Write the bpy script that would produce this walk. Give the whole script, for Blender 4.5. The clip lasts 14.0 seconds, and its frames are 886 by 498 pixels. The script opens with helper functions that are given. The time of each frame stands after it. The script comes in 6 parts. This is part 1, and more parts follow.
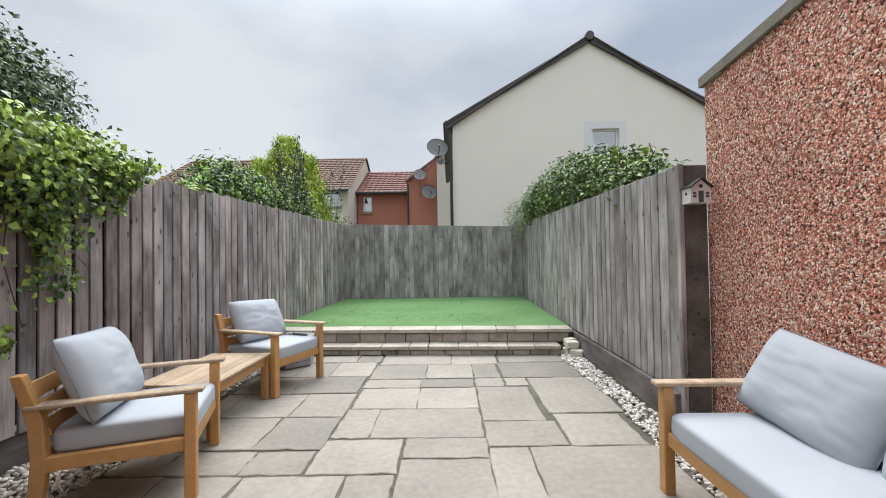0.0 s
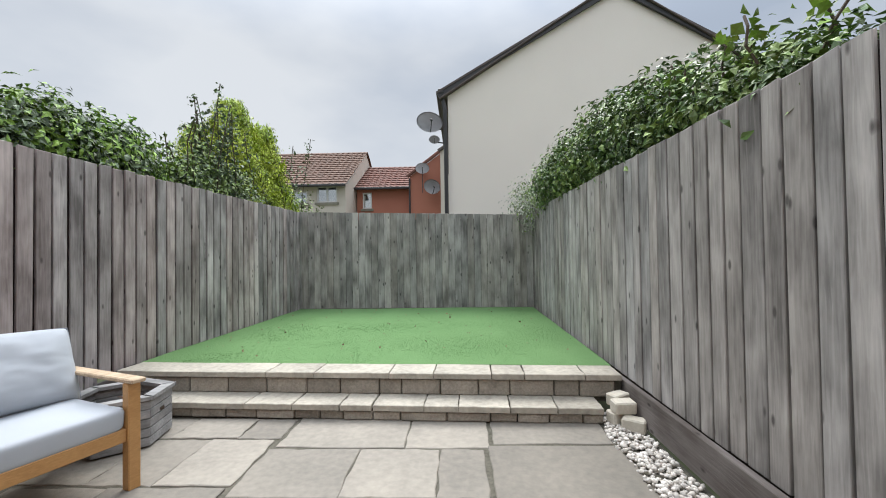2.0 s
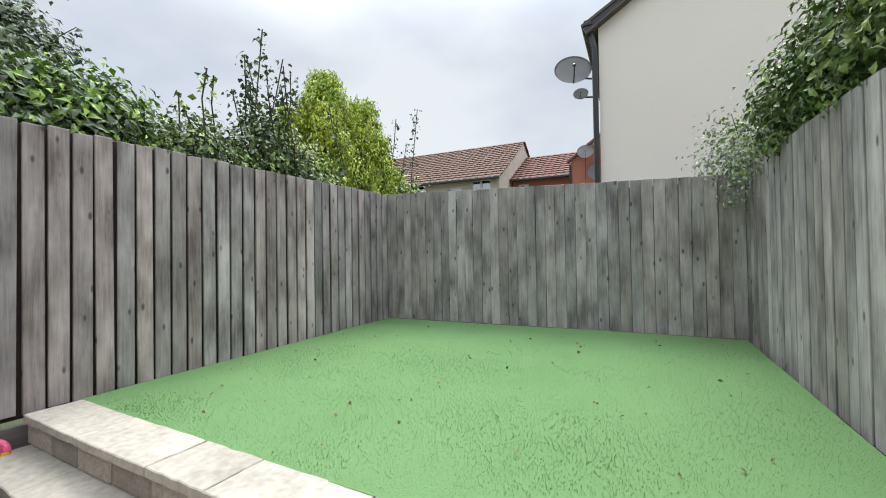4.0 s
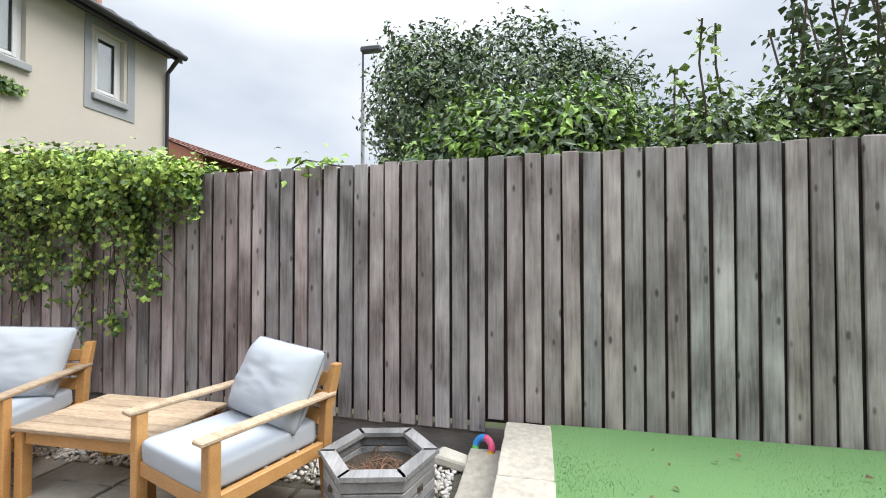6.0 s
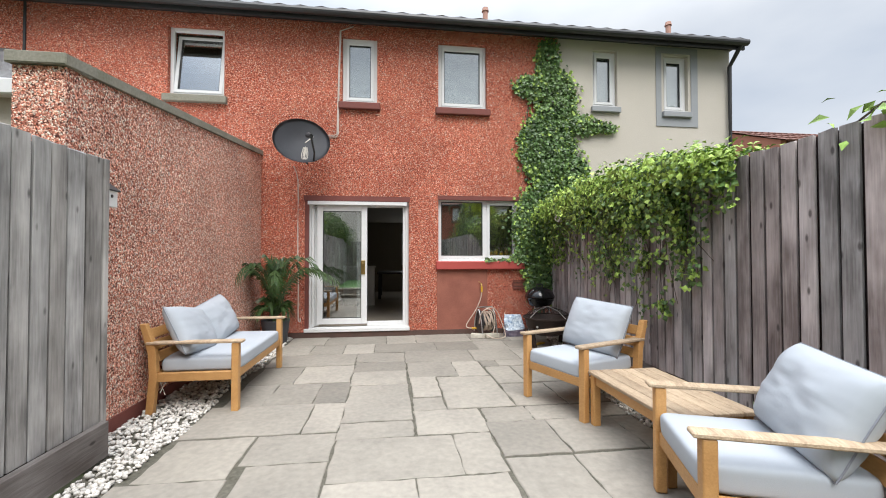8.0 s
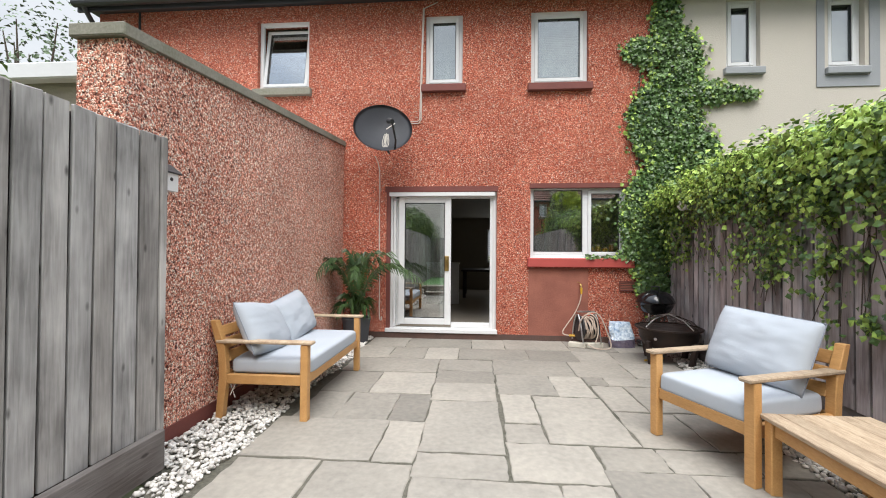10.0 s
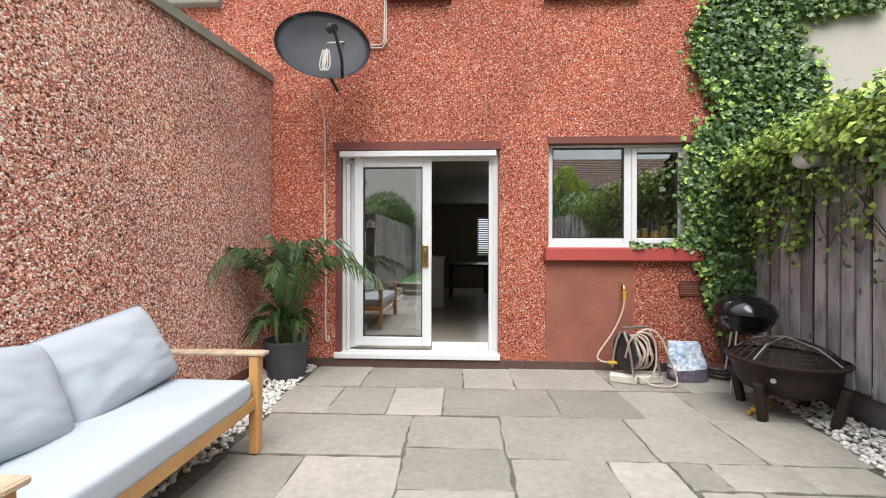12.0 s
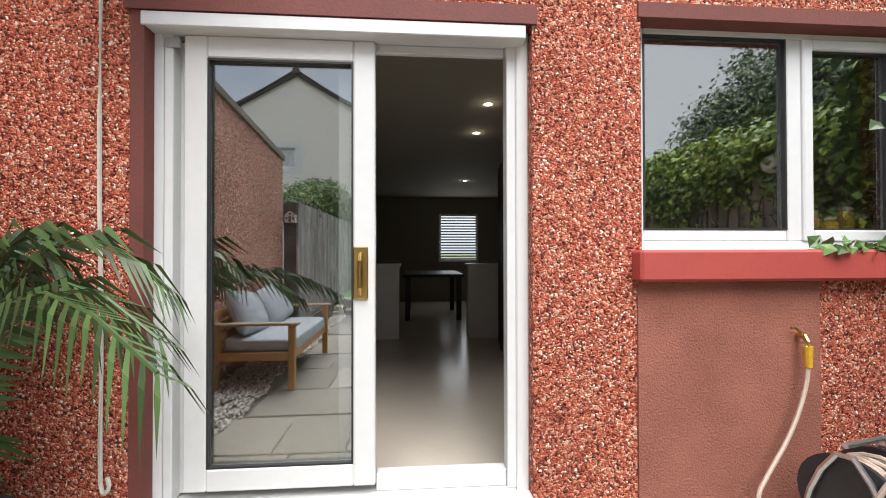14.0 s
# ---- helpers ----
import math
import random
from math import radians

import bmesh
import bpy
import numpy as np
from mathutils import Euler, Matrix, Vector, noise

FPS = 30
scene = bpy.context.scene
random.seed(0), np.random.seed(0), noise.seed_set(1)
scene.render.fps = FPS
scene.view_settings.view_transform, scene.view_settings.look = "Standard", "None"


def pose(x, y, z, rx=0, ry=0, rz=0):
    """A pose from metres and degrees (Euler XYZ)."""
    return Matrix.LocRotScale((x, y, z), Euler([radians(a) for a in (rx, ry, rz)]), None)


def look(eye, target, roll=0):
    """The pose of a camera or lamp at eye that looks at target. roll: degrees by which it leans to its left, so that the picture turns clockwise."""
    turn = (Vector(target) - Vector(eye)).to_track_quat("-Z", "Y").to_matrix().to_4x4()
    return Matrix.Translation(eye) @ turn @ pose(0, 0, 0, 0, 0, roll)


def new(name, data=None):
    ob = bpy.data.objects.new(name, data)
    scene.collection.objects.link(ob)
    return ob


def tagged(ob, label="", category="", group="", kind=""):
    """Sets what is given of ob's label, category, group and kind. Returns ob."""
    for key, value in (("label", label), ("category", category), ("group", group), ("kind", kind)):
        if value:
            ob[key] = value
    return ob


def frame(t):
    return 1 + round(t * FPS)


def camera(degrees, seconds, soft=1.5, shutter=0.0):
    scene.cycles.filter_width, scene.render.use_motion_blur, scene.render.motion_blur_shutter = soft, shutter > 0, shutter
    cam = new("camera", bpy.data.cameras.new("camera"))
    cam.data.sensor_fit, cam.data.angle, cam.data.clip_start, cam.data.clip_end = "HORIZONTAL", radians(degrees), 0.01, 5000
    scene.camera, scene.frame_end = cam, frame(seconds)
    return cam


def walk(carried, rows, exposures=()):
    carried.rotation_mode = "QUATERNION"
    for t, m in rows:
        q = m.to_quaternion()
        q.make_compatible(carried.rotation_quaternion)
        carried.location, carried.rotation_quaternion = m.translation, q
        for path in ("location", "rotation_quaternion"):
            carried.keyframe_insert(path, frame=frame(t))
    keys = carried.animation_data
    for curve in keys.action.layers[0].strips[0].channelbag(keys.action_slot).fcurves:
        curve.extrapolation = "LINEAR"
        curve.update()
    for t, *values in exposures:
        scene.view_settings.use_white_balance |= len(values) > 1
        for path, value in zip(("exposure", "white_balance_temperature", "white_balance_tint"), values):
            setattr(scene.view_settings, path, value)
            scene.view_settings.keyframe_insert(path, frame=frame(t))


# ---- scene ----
EXPOSURES = [(0.0, 0.53), (2.0, 0.5), (4.5, 0.72), (6.5, 0.82), (7.5, 0.72), (8.5, 0.65), (11.0, 0.78), (14.0, 0.94)]
cam = camera(95.1, 14.0, soft=1.0)
# seconds, place in metres, then yaw, pitch and roll in degrees
PATH = [
    (0.0, -0.105, -0.967, 1.249, 0.88, 0.93, 0.90),
    (0.5, -0.060, -0.466, 1.225, 0.92, 0.96, 0.91),
    (1.0, 0.001, 0.077, 1.211, 0.99, 0.97, 0.93),
    (1.5, 0.093, 0.623, 1.205, 1.10, 0.94, 0.90),
    (2.0, 0.256, 1.178, 1.193, 2.19, 0.99, 0.80),
    (4.3, 0.585, 3.661, 1.153, 33.64, 0.75, 1.03),
    (4.5, 0.550, 3.834, 1.162, 39.98, 0.84, 1.09),
    (5.0, 0.395, 4.203, 1.255, 57.42, 0.98, 1.01),
    (5.5, 0.198, 4.391, 1.329, 77.55, 0.99, 0.82),
    (6.0, 0.012, 4.519, 1.324, 100.78, 0.99, 0.04),
    (6.5, -0.126, 4.572, 1.314, 122.43, 0.54, 0.05),
    (7.0, -0.169, 4.631, 1.245, 142.05, 0.79, 0.11),
    (7.5, -0.213, 4.667, 1.234, 160.06, 0.98, 0.10),
    (8.0, -0.253, 4.706, 1.253, 172.76, 1.13, 0.05),
    (8.5, -0.306, 4.726, 1.302, 181.97, 1.09, 0.07),
    (8.7, -0.309, 4.702, 1.319, 184.27, 1.12, -0.12),
    (10.8, -0.159, 3.405, 1.132, 184.59, 0.53, -0.44),
    (11.0, -0.152, 3.218, 1.120, 184.32, 0.47, -0.47),
    (11.5, -0.171, 2.688, 1.134, 183.52, 0.22, -0.16),
    (12.0, -0.161, 2.145, 1.166, 182.56, -0.03, -0.14),
    (12.5, -0.122, 1.535, 1.156, 180.80, 0.29, 0.00),
    (13.0, -0.091, 0.939, 1.151, 179.37, 0.57, -0.10),
    (13.5, -0.058, 0.367, 1.163, 177.39, 0.57, 0.00),
    (14.0, -0.027, -0.158, 1.173, 175.84, 0.54, 0.10),
]
walk(cam, [(t, pose(x, y, z, 90 + pitch, roll, yaw)) for t, x, y, z, yaw, pitch, roll in PATH], EXPOSURES)

# ---- world, sun ----
# an overcast sky: the clear sky's colour under a bright, uneven cloud cover
world = bpy.data.worlds.new("sky")
scene.world = world
world.use_nodes = True
wn = world.node_tree
sky = wn.nodes.new("ShaderNodeTexSky")
sky.sky_type = "NISHITA"
sky.sun_disc = False
sky.sun_elevation = radians(50)
sky.sun_rotation = radians(250)
sky_dim = wn.nodes.new("ShaderNodeMix")
sky_dim.data_type = "RGBA"
sky_dim.blend_type = "MULTIPLY"
sky_dim.inputs["Factor"].default_value = 1.0
sky_dim.inputs["B"].default_value = (0.09, 0.09, 0.09, 1)
wn.links.new(sky.outputs[0], sky_dim.inputs["A"])
wco = wn.nodes.new("ShaderNodeTexCoord")
wmp = wn.nodes.new("ShaderNodeMapping")
wmp.inputs["Scale"].default_value = (1.0, 1.0, 2.2)
wmp.inputs["Location"].default_value = (0.35, 0.1, 0.0)
wn.links.new(wco.outputs["Generated"], wmp.inputs["Vector"])
cloud = wn.nodes.new("ShaderNodeTexNoise")
cloud.inputs["Scale"].default_value = 1.7
cloud.inputs["Detail"].default_value = 7
cloud.inputs["Roughness"].default_value = 0.45
wn.links.new(wmp.outputs[0], cloud.inputs["Vector"])
tone = wn.nodes.new("ShaderNodeValToRGB")
tone.color_ramp.elements[0].position, tone.color_ramp.elements[0].color = 0.34, (0.52, 0.60, 0.73, 1)
tone.color_ramp.elements[1].position, tone.color_ramp.elements[1].color = 0.62, (0.91, 0.95, 1.0, 1)
wn.links.new(cloud.outputs["Fac"], tone.inputs[0])
cover = wn.nodes.new("ShaderNodeMix")
cover.data_type = "RGBA"
cover.inputs["Factor"].default_value = 0.9
wn.links.new(sky_dim.outputs["Result"], cover.inputs["A"])
wn.links.new(tone.outputs[0], cover.inputs["B"])
bg = wn.nodes["Background"]
# thin cloud overhead is brighter than the cloud near the horizon
wsep = wn.nodes.new("ShaderNodeSeparateXYZ")
wn.links.new(wco.outputs["Generated"], wsep.inputs[0])
zen = wn.nodes.new("ShaderNodeMapRange")
zen.interpolation_type = "SMOOTHSTEP"
zen.inputs["From Min"].default_value, zen.inputs["From Max"].default_value = 0.42, 0.95
zen.inputs["To Min"].default_value, zen.inputs["To Max"].default_value = 0.62, 2.6
wn.links.new(wsep.outputs[2], zen.inputs["Value"])
lit = wn.nodes.new("ShaderNodeMix")
lit.data_type = "RGBA"
lit.blend_type = "MULTIPLY"
lit.inputs["Factor"].default_value = 1.0
wn.links.new(cover.outputs["Result"], lit.inputs["A"])
wn.links.new(zen.outputs[0], lit.inputs["B"])
wn.links.new(lit.outputs["Result"], bg.inputs[0])
bg.inputs[1].default_value = 1.0
sun = new("sun", bpy.data.lights.new("sun", "SUN"))
sun.data.energy = 2.2
sun.data.angle = radians(40)
sun.data.color = (1.0, 0.97, 0.93)
sun.matrix_world = look((-0.6, 9, 11), (0, 2, 0))


# daylight at the far kitchen window, and the lit ceiling spots
far_light = new("far_window_light", bpy.data.lights.new("far_window_light", "AREA"))
far_light.data.shape = "RECTANGLE"
far_light.data.size, far_light.data.size_y = 0.8, 1.0
far_light.data.energy = 2.4
far_light.data.color = (0.95, 0.98, 1.0)
far_light.matrix_world = look((-1.05, -9.28, 1.5), (-1.05, 0, 1.0))
for sx_, sy_ in ((-0.65, -3.5), (-0.68, -4.32), (-0.91, -7.1)):
    spot = new("spot_light", bpy.data.lights.new("spot_light", "POINT"))
    spot.data.energy = 0.14
    spot.data.shadow_soft_size = 0.03
    spot.data.color = (1.0, 0.86, 0.66)
    spot.matrix_world = pose(sx_, sy_, 2.36)


# ---- materials ----
def material(name, base, rough=0.7, metal=0.0, tint=None, scale=6.0, amount=0.5, fine=80.0, bump=0.3, stretch=(1, 1, 1), per_object=0.0, island=0.0, spec=0.5):
    """Noise at two scales between two colours, fine relief, and optional change from piece to piece."""
    m = bpy.data.materials.new(name)
    m.use_nodes = True
    t = m.node_tree
    b = t.nodes["Principled BSDF"]
    b.inputs["Roughness"].default_value = rough
    b.inputs["Metallic"].default_value = metal
    b.inputs["Specular IOR Level"].default_value = spec
    co = t.nodes.new("ShaderNodeTexCoord")
    mp = t.nodes.new("ShaderNodeMapping")
    mp.inputs["Scale"].default_value = stretch
    t.links.new(co.outputs["Object"], mp.inputs["Vector"])
    info = t.nodes.new("ShaderNodeObjectInfo")
    if per_object:
        sh = t.nodes.new("ShaderNodeMath")
        sh.operation = "MULTIPLY"
        sh.inputs[1].default_value = 37.0
        t.links.new(info.outputs["Random"], sh.inputs[0])
        t.links.new(sh.outputs[0], mp.inputs["Location"])
    big = t.nodes.new("ShaderNodeTexNoise")
    big.inputs["Scale"].default_value = scale
    big.inputs["Detail"].default_value = 6
    t.links.new(mp.outputs[0], big.inputs["Vector"])
    sm = t.nodes.new("ShaderNodeTexNoise")
    sm.inputs["Scale"].default_value = fine
    sm.inputs["Detail"].default_value = 4
    t.links.new(mp.outputs[0], sm.inputs["Vector"])
    add = t.nodes.new("ShaderNodeMath")
    add.operation = "ADD"
    t.links.new(big.outputs["Fac"], add.inputs[0])
    t.links.new(sm.outputs["Fac"], add.inputs[1])
    rng = t.nodes.new("ShaderNodeMapRange")
    rng.inputs["From Min"].default_value = 1.0 - 0.45 / max(amount, 0.05) * 0.5
    rng.inputs["From Max"].default_value = 1.0 + 0.45 / max(amount, 0.05) * 0.5
    t.links.new(add.outputs[0], rng.inputs["Value"])
    mix = t.nodes.new("ShaderNodeMix")
    mix.data_type = "RGBA"
    mix.inputs["A"].default_value = (*base, 1)
    mix.inputs["B"].default_value = (*(tint or [c * 0.6 for c in base]), 1)
    t.links.new(rng.outputs[0], mix.inputs["Factor"])
    colour = mix.outputs["Result"]
    if per_object or island:
        hv = t.nodes.new("ShaderNodeHueSaturation")
        vr = t.nodes.new("ShaderNodeMapRange")
        d = per_object or island
        vr.inputs["To Min"].default_value = 1 - d
        vr.inputs["To Max"].default_value = 1 + d
        if per_object:
            t.links.new(info.outputs["Random"], vr.inputs["Value"])
        else:
            geo = t.nodes.new("ShaderNodeNewGeometry")
            t.links.new(geo.outputs["Random Per Island"], vr.inputs["Value"])
        t.links.new(vr.outputs[0], hv.inputs["Value"])
        t.links.new(colour, hv.inputs["Color"])
        colour = hv.outputs[0]
    t.links.new(colour, b.inputs["Base Color"])
    if bump:
        bp = t.nodes.new("ShaderNodeBump")
        bp.inputs["Strength"].default_value = bump
        bp.inputs["Distance"].default_value = 0.01
        t.links.new(add.outputs[0], bp.inputs["Height"])
        t.links.new(bp.outputs[0], b.inputs["Normal"])
    return m


def speckle(name, colours, scale, rough=0.95, bump=1.0, big=None):
    """Stone chips: one colour for each small cell, relief between them and a slow change over the wall."""
    m = bpy.data.materials.new(name)
    m.use_nodes = True
    t = m.node_tree
    b = t.nodes["Principled BSDF"]
    b.inputs["Roughness"].default_value = rough
    b.inputs["Specular IOR Level"].default_value = 0.25
    co = t.nodes.new("ShaderNodeTexCoord")
    vo = t.nodes.new("ShaderNodeTexVoronoi")
    vo.inputs["Scale"].default_value = scale
    wob = t.nodes.new("ShaderNodeTexNoise")
    wob.inputs["Scale"].default_value = scale * 0.6
    mixv = t.nodes.new("ShaderNodeMix")
    mixv.data_type = "VECTOR"
    mixv.inputs["Factor"].default_value = 0.02
    t.links.new(co.outputs["Object"], mixv.inputs["A"])
    t.links.new(wob.outputs["Color"], mixv.inputs["B"])
    t.links.new(co.outputs["Object"], wob.inputs["Vector"])
    t.links.new(mixv.outputs["Result"], vo.inputs["Vector"])
    sep = t.nodes.new("ShaderNodeSeparateColor")
    t.links.new(vo.outputs["Color"], sep.inputs[0])
    ramp = t.nodes.new("ShaderNodeValToRGB")
    ramp.color_ramp.interpolation = "CONSTANT"
    ramp.color_ramp.elements.remove(ramp.color_ramp.elements[1])
    for i, (p, c) in enumerate(colours):
        e = ramp.color_ramp.elements[0] if i == 0 else ramp.color_ramp.elements.new(p)
        e.position, e.color = p, (*c, 1)
    t.links.new(sep.outputs[0], ramp.inputs[0])
    gap = t.nodes.new("ShaderNodeMapRange")
    gap.inputs["From Min"].default_value, gap.inputs["From Max"].default_value = 0.56, 0.88
    t.links.new(vo.outputs["Distance"], gap.inputs["Value"])
    bed_mix = t.nodes.new("ShaderNodeMix")
    bed_mix.data_type = "RGBA"
    bed_mix.inputs["B"].default_value = (*colours[0][1], 1)
    t.links.new(gap.outputs[0], bed_mix.inputs["Factor"])
    t.links.new(ramp.outputs[0], bed_mix.inputs["A"])
    slow = t.nodes.new("ShaderNodeTexNoise")
    slow.inputs["Scale"].default_value = 1.1
    slow.inputs["Detail"].default_value = 5
    t.links.new(co.outputs["Object"], slow.inputs["Vector"])
    rng = t.nodes.new("ShaderNodeMapRange")
    rng.inputs["From Min"].default_value, rng.inputs["From Max"].default_value = 0.3, 0.7
    rng.inputs["To Min"].default_value, rng.inputs["To Max"].default_value = 0.82, 1.14
    t.links.new(slow.outputs["Fac"], rng.inputs["Value"])
    # chips lie in thicker and thinner patches a few centimetres across
    clot = t.nodes.new("ShaderNodeTexNoise")
    clot.inputs["Scale"].default_value = scale * 0.5
    clot.inputs["Detail"].default_value = 2
    t.links.new(co.outputs["Object"], clot.inputs["Vector"])
    thick = t.nodes.new("ShaderNodeMapRange")
    thick.inputs["From Min"].default_value, thick.inputs["From Max"].default_value = 0.33, 0.67
    thick.inputs["To Min"].default_value, thick.inputs["To Max"].default_value = 0.7, 1.34
    t.links.new(clot.outputs["Fac"], thick.inputs["Value"])
    both = t.nodes.new("ShaderNodeMath")
    both.operation = "MULTIPLY"
    t.links.new(rng.outputs[0], both.inputs[0])
    t.links.new(thick.outputs[0], both.inputs[1])
    hv = t.nodes.new("ShaderNodeHueSaturation")
    t.links.new(bed_mix.outputs["Result"], hv.inputs["Color"])
    t.links.new(both.outputs[0], hv.inputs["Value"])
    t.links.new(hv.outputs[0], b.inputs["Base Color"])
    bp = t.nodes.new("ShaderNodeBump")
    bp.inputs["Strength"].default_value = bump
    bp.inputs["Distance"].default_value = 0.012
    bp.invert = True
    t.links.new(vo.outputs["Distance"], bp.inputs["Height"])
    t.links.new(bp.outputs[0], b.inputs["Normal"])
    return m


def weathered(name, light, dark, knots=True, vary=0.25, axis=2):
    """Old board: long grain, pale and dark streaks, knots, and a tone of its own for each board."""
    m = bpy.data.materials.new(name)
    m.use_nodes = True
    t = m.node_tree
    b = t.nodes["Principled BSDF"]
    b.inputs["Roughness"].default_value = 0.85
    b.inputs["Specular IOR Level"].default_value = 0.25
    co = t.nodes.new("ShaderNodeTexCoord")
    info = t.nodes.new("ShaderNodeObjectInfo")
    mul = t.nodes.new("ShaderNodeMath")
    mul.operation = "MULTIPLY"
    mul.inputs[1].default_value = 53.0
    t.links.new(info.outputs["Random"], mul.inputs[0])
    mp = t.nodes.new("ShaderNodeMapping")
    sc = [9.0, 9.0, 9.0]
    sc[axis] = 0.55
    mp.inputs["Scale"].default_value = sc
    t.links.new(co.outputs["Object"], mp.inputs["Vector"])
    t.links.new(mul.outputs[0], mp.inputs["Location"])
    grain = t.nodes.new("ShaderNodeTexNoise")
    grain.inputs["Scale"].default_value = 7.5
    grain.inputs["Detail"].default_value = 8
    grain.inputs["Distortion"].default_value = 0.6
    t.links.new(mp.outputs[0], grain.inputs["Vector"])
    mp2 = t.nodes.new("ShaderNodeMapping")
    sc2 = [2.0, 2.0, 2.0]
    sc2[axis] = 0.9
    mp2.inputs["Scale"].default_value = sc2
    t.links.new(co.outputs["Object"], mp2.inputs["Vector"])
    t.links.new(mul.outputs[0], mp2.inputs["Location"])
    patch = t.nodes.new("ShaderNodeTexNoise")
    patch.inputs["Scale"].default_value = 2.6
    patch.inputs["Detail"].default_value = 6
    t.links.new(mp2.outputs[0], patch.inputs["Vector"])
    # weather stains weigh more than the grain
    stain = t.nodes.new("ShaderNodeMapRange")
    stain.inputs["From Min"].default_value, stain.inputs["From Max"].default_value = 0.3, 0.7
    t.links.new(patch.outputs["Fac"], stain.inputs["Value"])
    add = t.nodes.new("ShaderNodeMath")
    add.operation = "ADD"
    t.links.new(grain.outputs["Fac"], add.inputs[0])
    t.links.new(stain.outputs[0], add.inputs[1])
    rng = t.nodes.new("ShaderNodeMapRange")
    rng.inputs["From Min"].default_value, rng.inputs["From Max"].default_value = 0.5, 1.55
    t.links.new(add.outputs[0], rng.inputs["Value"])
    mix = t.nodes.new("ShaderNodeMix")
    mix.data_type = "RGBA"
    mix.inputs["A"].default_value, mix.inputs["B"].default_value = (*dark, 1), (*light, 1)
    t.links.new(rng.outputs[0], mix.inputs["Factor"])
    colour = mix.outputs["Result"]
    if knots:
        mp3 = t.nodes.new("ShaderNodeMapping")
        sc3 = [11.0, 11.0, 11.0]
        sc3[axis] = 4.6
        mp3.inputs["Scale"].default_value = sc3
        t.links.new(co.outputs["Object"], mp3.inputs["Vector"])
        t.links.new(mul.outputs[0], mp3.inputs["Location"])
        vo = t.nodes.new("ShaderNodeTexVoronoi")
        vo.inputs["Scale"].default_value = 1.0
        t.links.new(mp3.outputs[0], vo.inputs["Vector"])
        kr = t.nodes.new("ShaderNodeMapRange")
        kr.inputs["From Min"].default_value, kr.inputs["From Max"].default_value = 0.07, 0.15
        kr.inputs["To Min"].default_value, kr.inputs["To Max"].default_value = 0.85, 0.0
        t.links.new(vo.outputs["Distance"], kr.inputs["Value"])
        km = t.nodes.new("ShaderNodeMix")
        km.data_type = "RGBA"
        km.inputs["B"].default_value = (*[c * 0.45 for c in dark], 1)
        t.links.new(kr.outputs[0], km.inputs["Factor"])
        t.links.new(colour, km.inputs["A"])
        colour = km.outputs["Result"]
    hv = t.nodes.new("ShaderNodeHueSaturation")
    vr = t.nodes.new("ShaderNodeMapRange")
    vr.inputs["To Min"].default_value, vr.inputs["To Max"].default_value = 1 - vary, 1 + vary
    t.links.new(info.outputs["Random"], vr.inputs["Value"])
    t.links.new(vr.outputs[0], hv.inputs["Value"])
    t.links.new(colour, hv.inputs["Color"])
    fold = t.nodes.new("ShaderNodeMath")
    fold.operation = "FRACT"
    t.links.new(mul.outputs[0], fold.inputs[0])
    st = t.nodes.new("ShaderNodeMapRange")
    st.inputs["To Min"].default_value, st.inputs["To Max"].default_value = 0.6, 1.6
    t.links.new(fold.outputs[0], st.inputs["Value"])
    t.links.new(st.outputs[0], hv.inputs["Saturation"])
    t.links.new(hv.outputs[0], b.inputs["Base Color"])
    bp = t.nodes.new("ShaderNodeBump")
    bp.inputs["Strength"].default_value = 0.35
    bp.inputs["Distance"].default_value = 0.006
    t.links.new(grain.outputs["Fac"], bp.inputs["Height"])
    t.links.new(bp.outputs[0], b.inputs["Normal"])
    return m


def glazing(name, straight):
    """Double glazing: clear, with a mirror image that grows with the angle."""
    m = bpy.data.materials.new(name)
    m.use_nodes = True
    t = m.node_tree
    out = t.nodes["Material Output"]
    t.nodes.remove(t.nodes["Principled BSDF"])
    tr = t.nodes.new("ShaderNodeBsdfTransparent")
    tr.inputs[0].default_value = (0.86, 0.9, 0.88, 1)
    gl = t.nodes.new("ShaderNodeBsdfGlossy")
    gl.inputs["Roughness"].default_value = 0.01
    lw = t.nodes.new("ShaderNodeLayerWeight")
    lw.inputs["Blend"].default_value = 0.5
    up = t.nodes.new("ShaderNodeMath")
    up.operation = "POWER"
    up.inputs[1].default_value = 4.0
    t.links.new(lw.outputs["Facing"], up.inputs[0])
    fr = t.nodes.new("ShaderNodeMapRange")
    fr.inputs["To Min"].default_value, fr.inputs["To Max"].default_value = straight, 1.0
    t.links.new(up.outputs[0], fr.inputs["Value"])
    mx = t.nodes.new("ShaderNodeMixShader")
    t.links.new(fr.outputs[0], mx.inputs[0])
    t.links.new(tr.outputs[0], mx.inputs[1])
    t.links.new(gl.outputs[0], mx.inputs[2])
    t.links.new(mx.outputs[0], out.inputs[0])
    return m


def glow(name, colour, strength):
    m = bpy.data.materials.new(name)
    m.use_nodes = True
    b = m.node_tree.nodes["Principled BSDF"]
    b.inputs["Base Color"].default_value = (*colour, 1)
    b.inputs["Emission Color"].default_value = (*colour, 1)
    b.inputs["Emission Strength"].default_value = strength
    return m


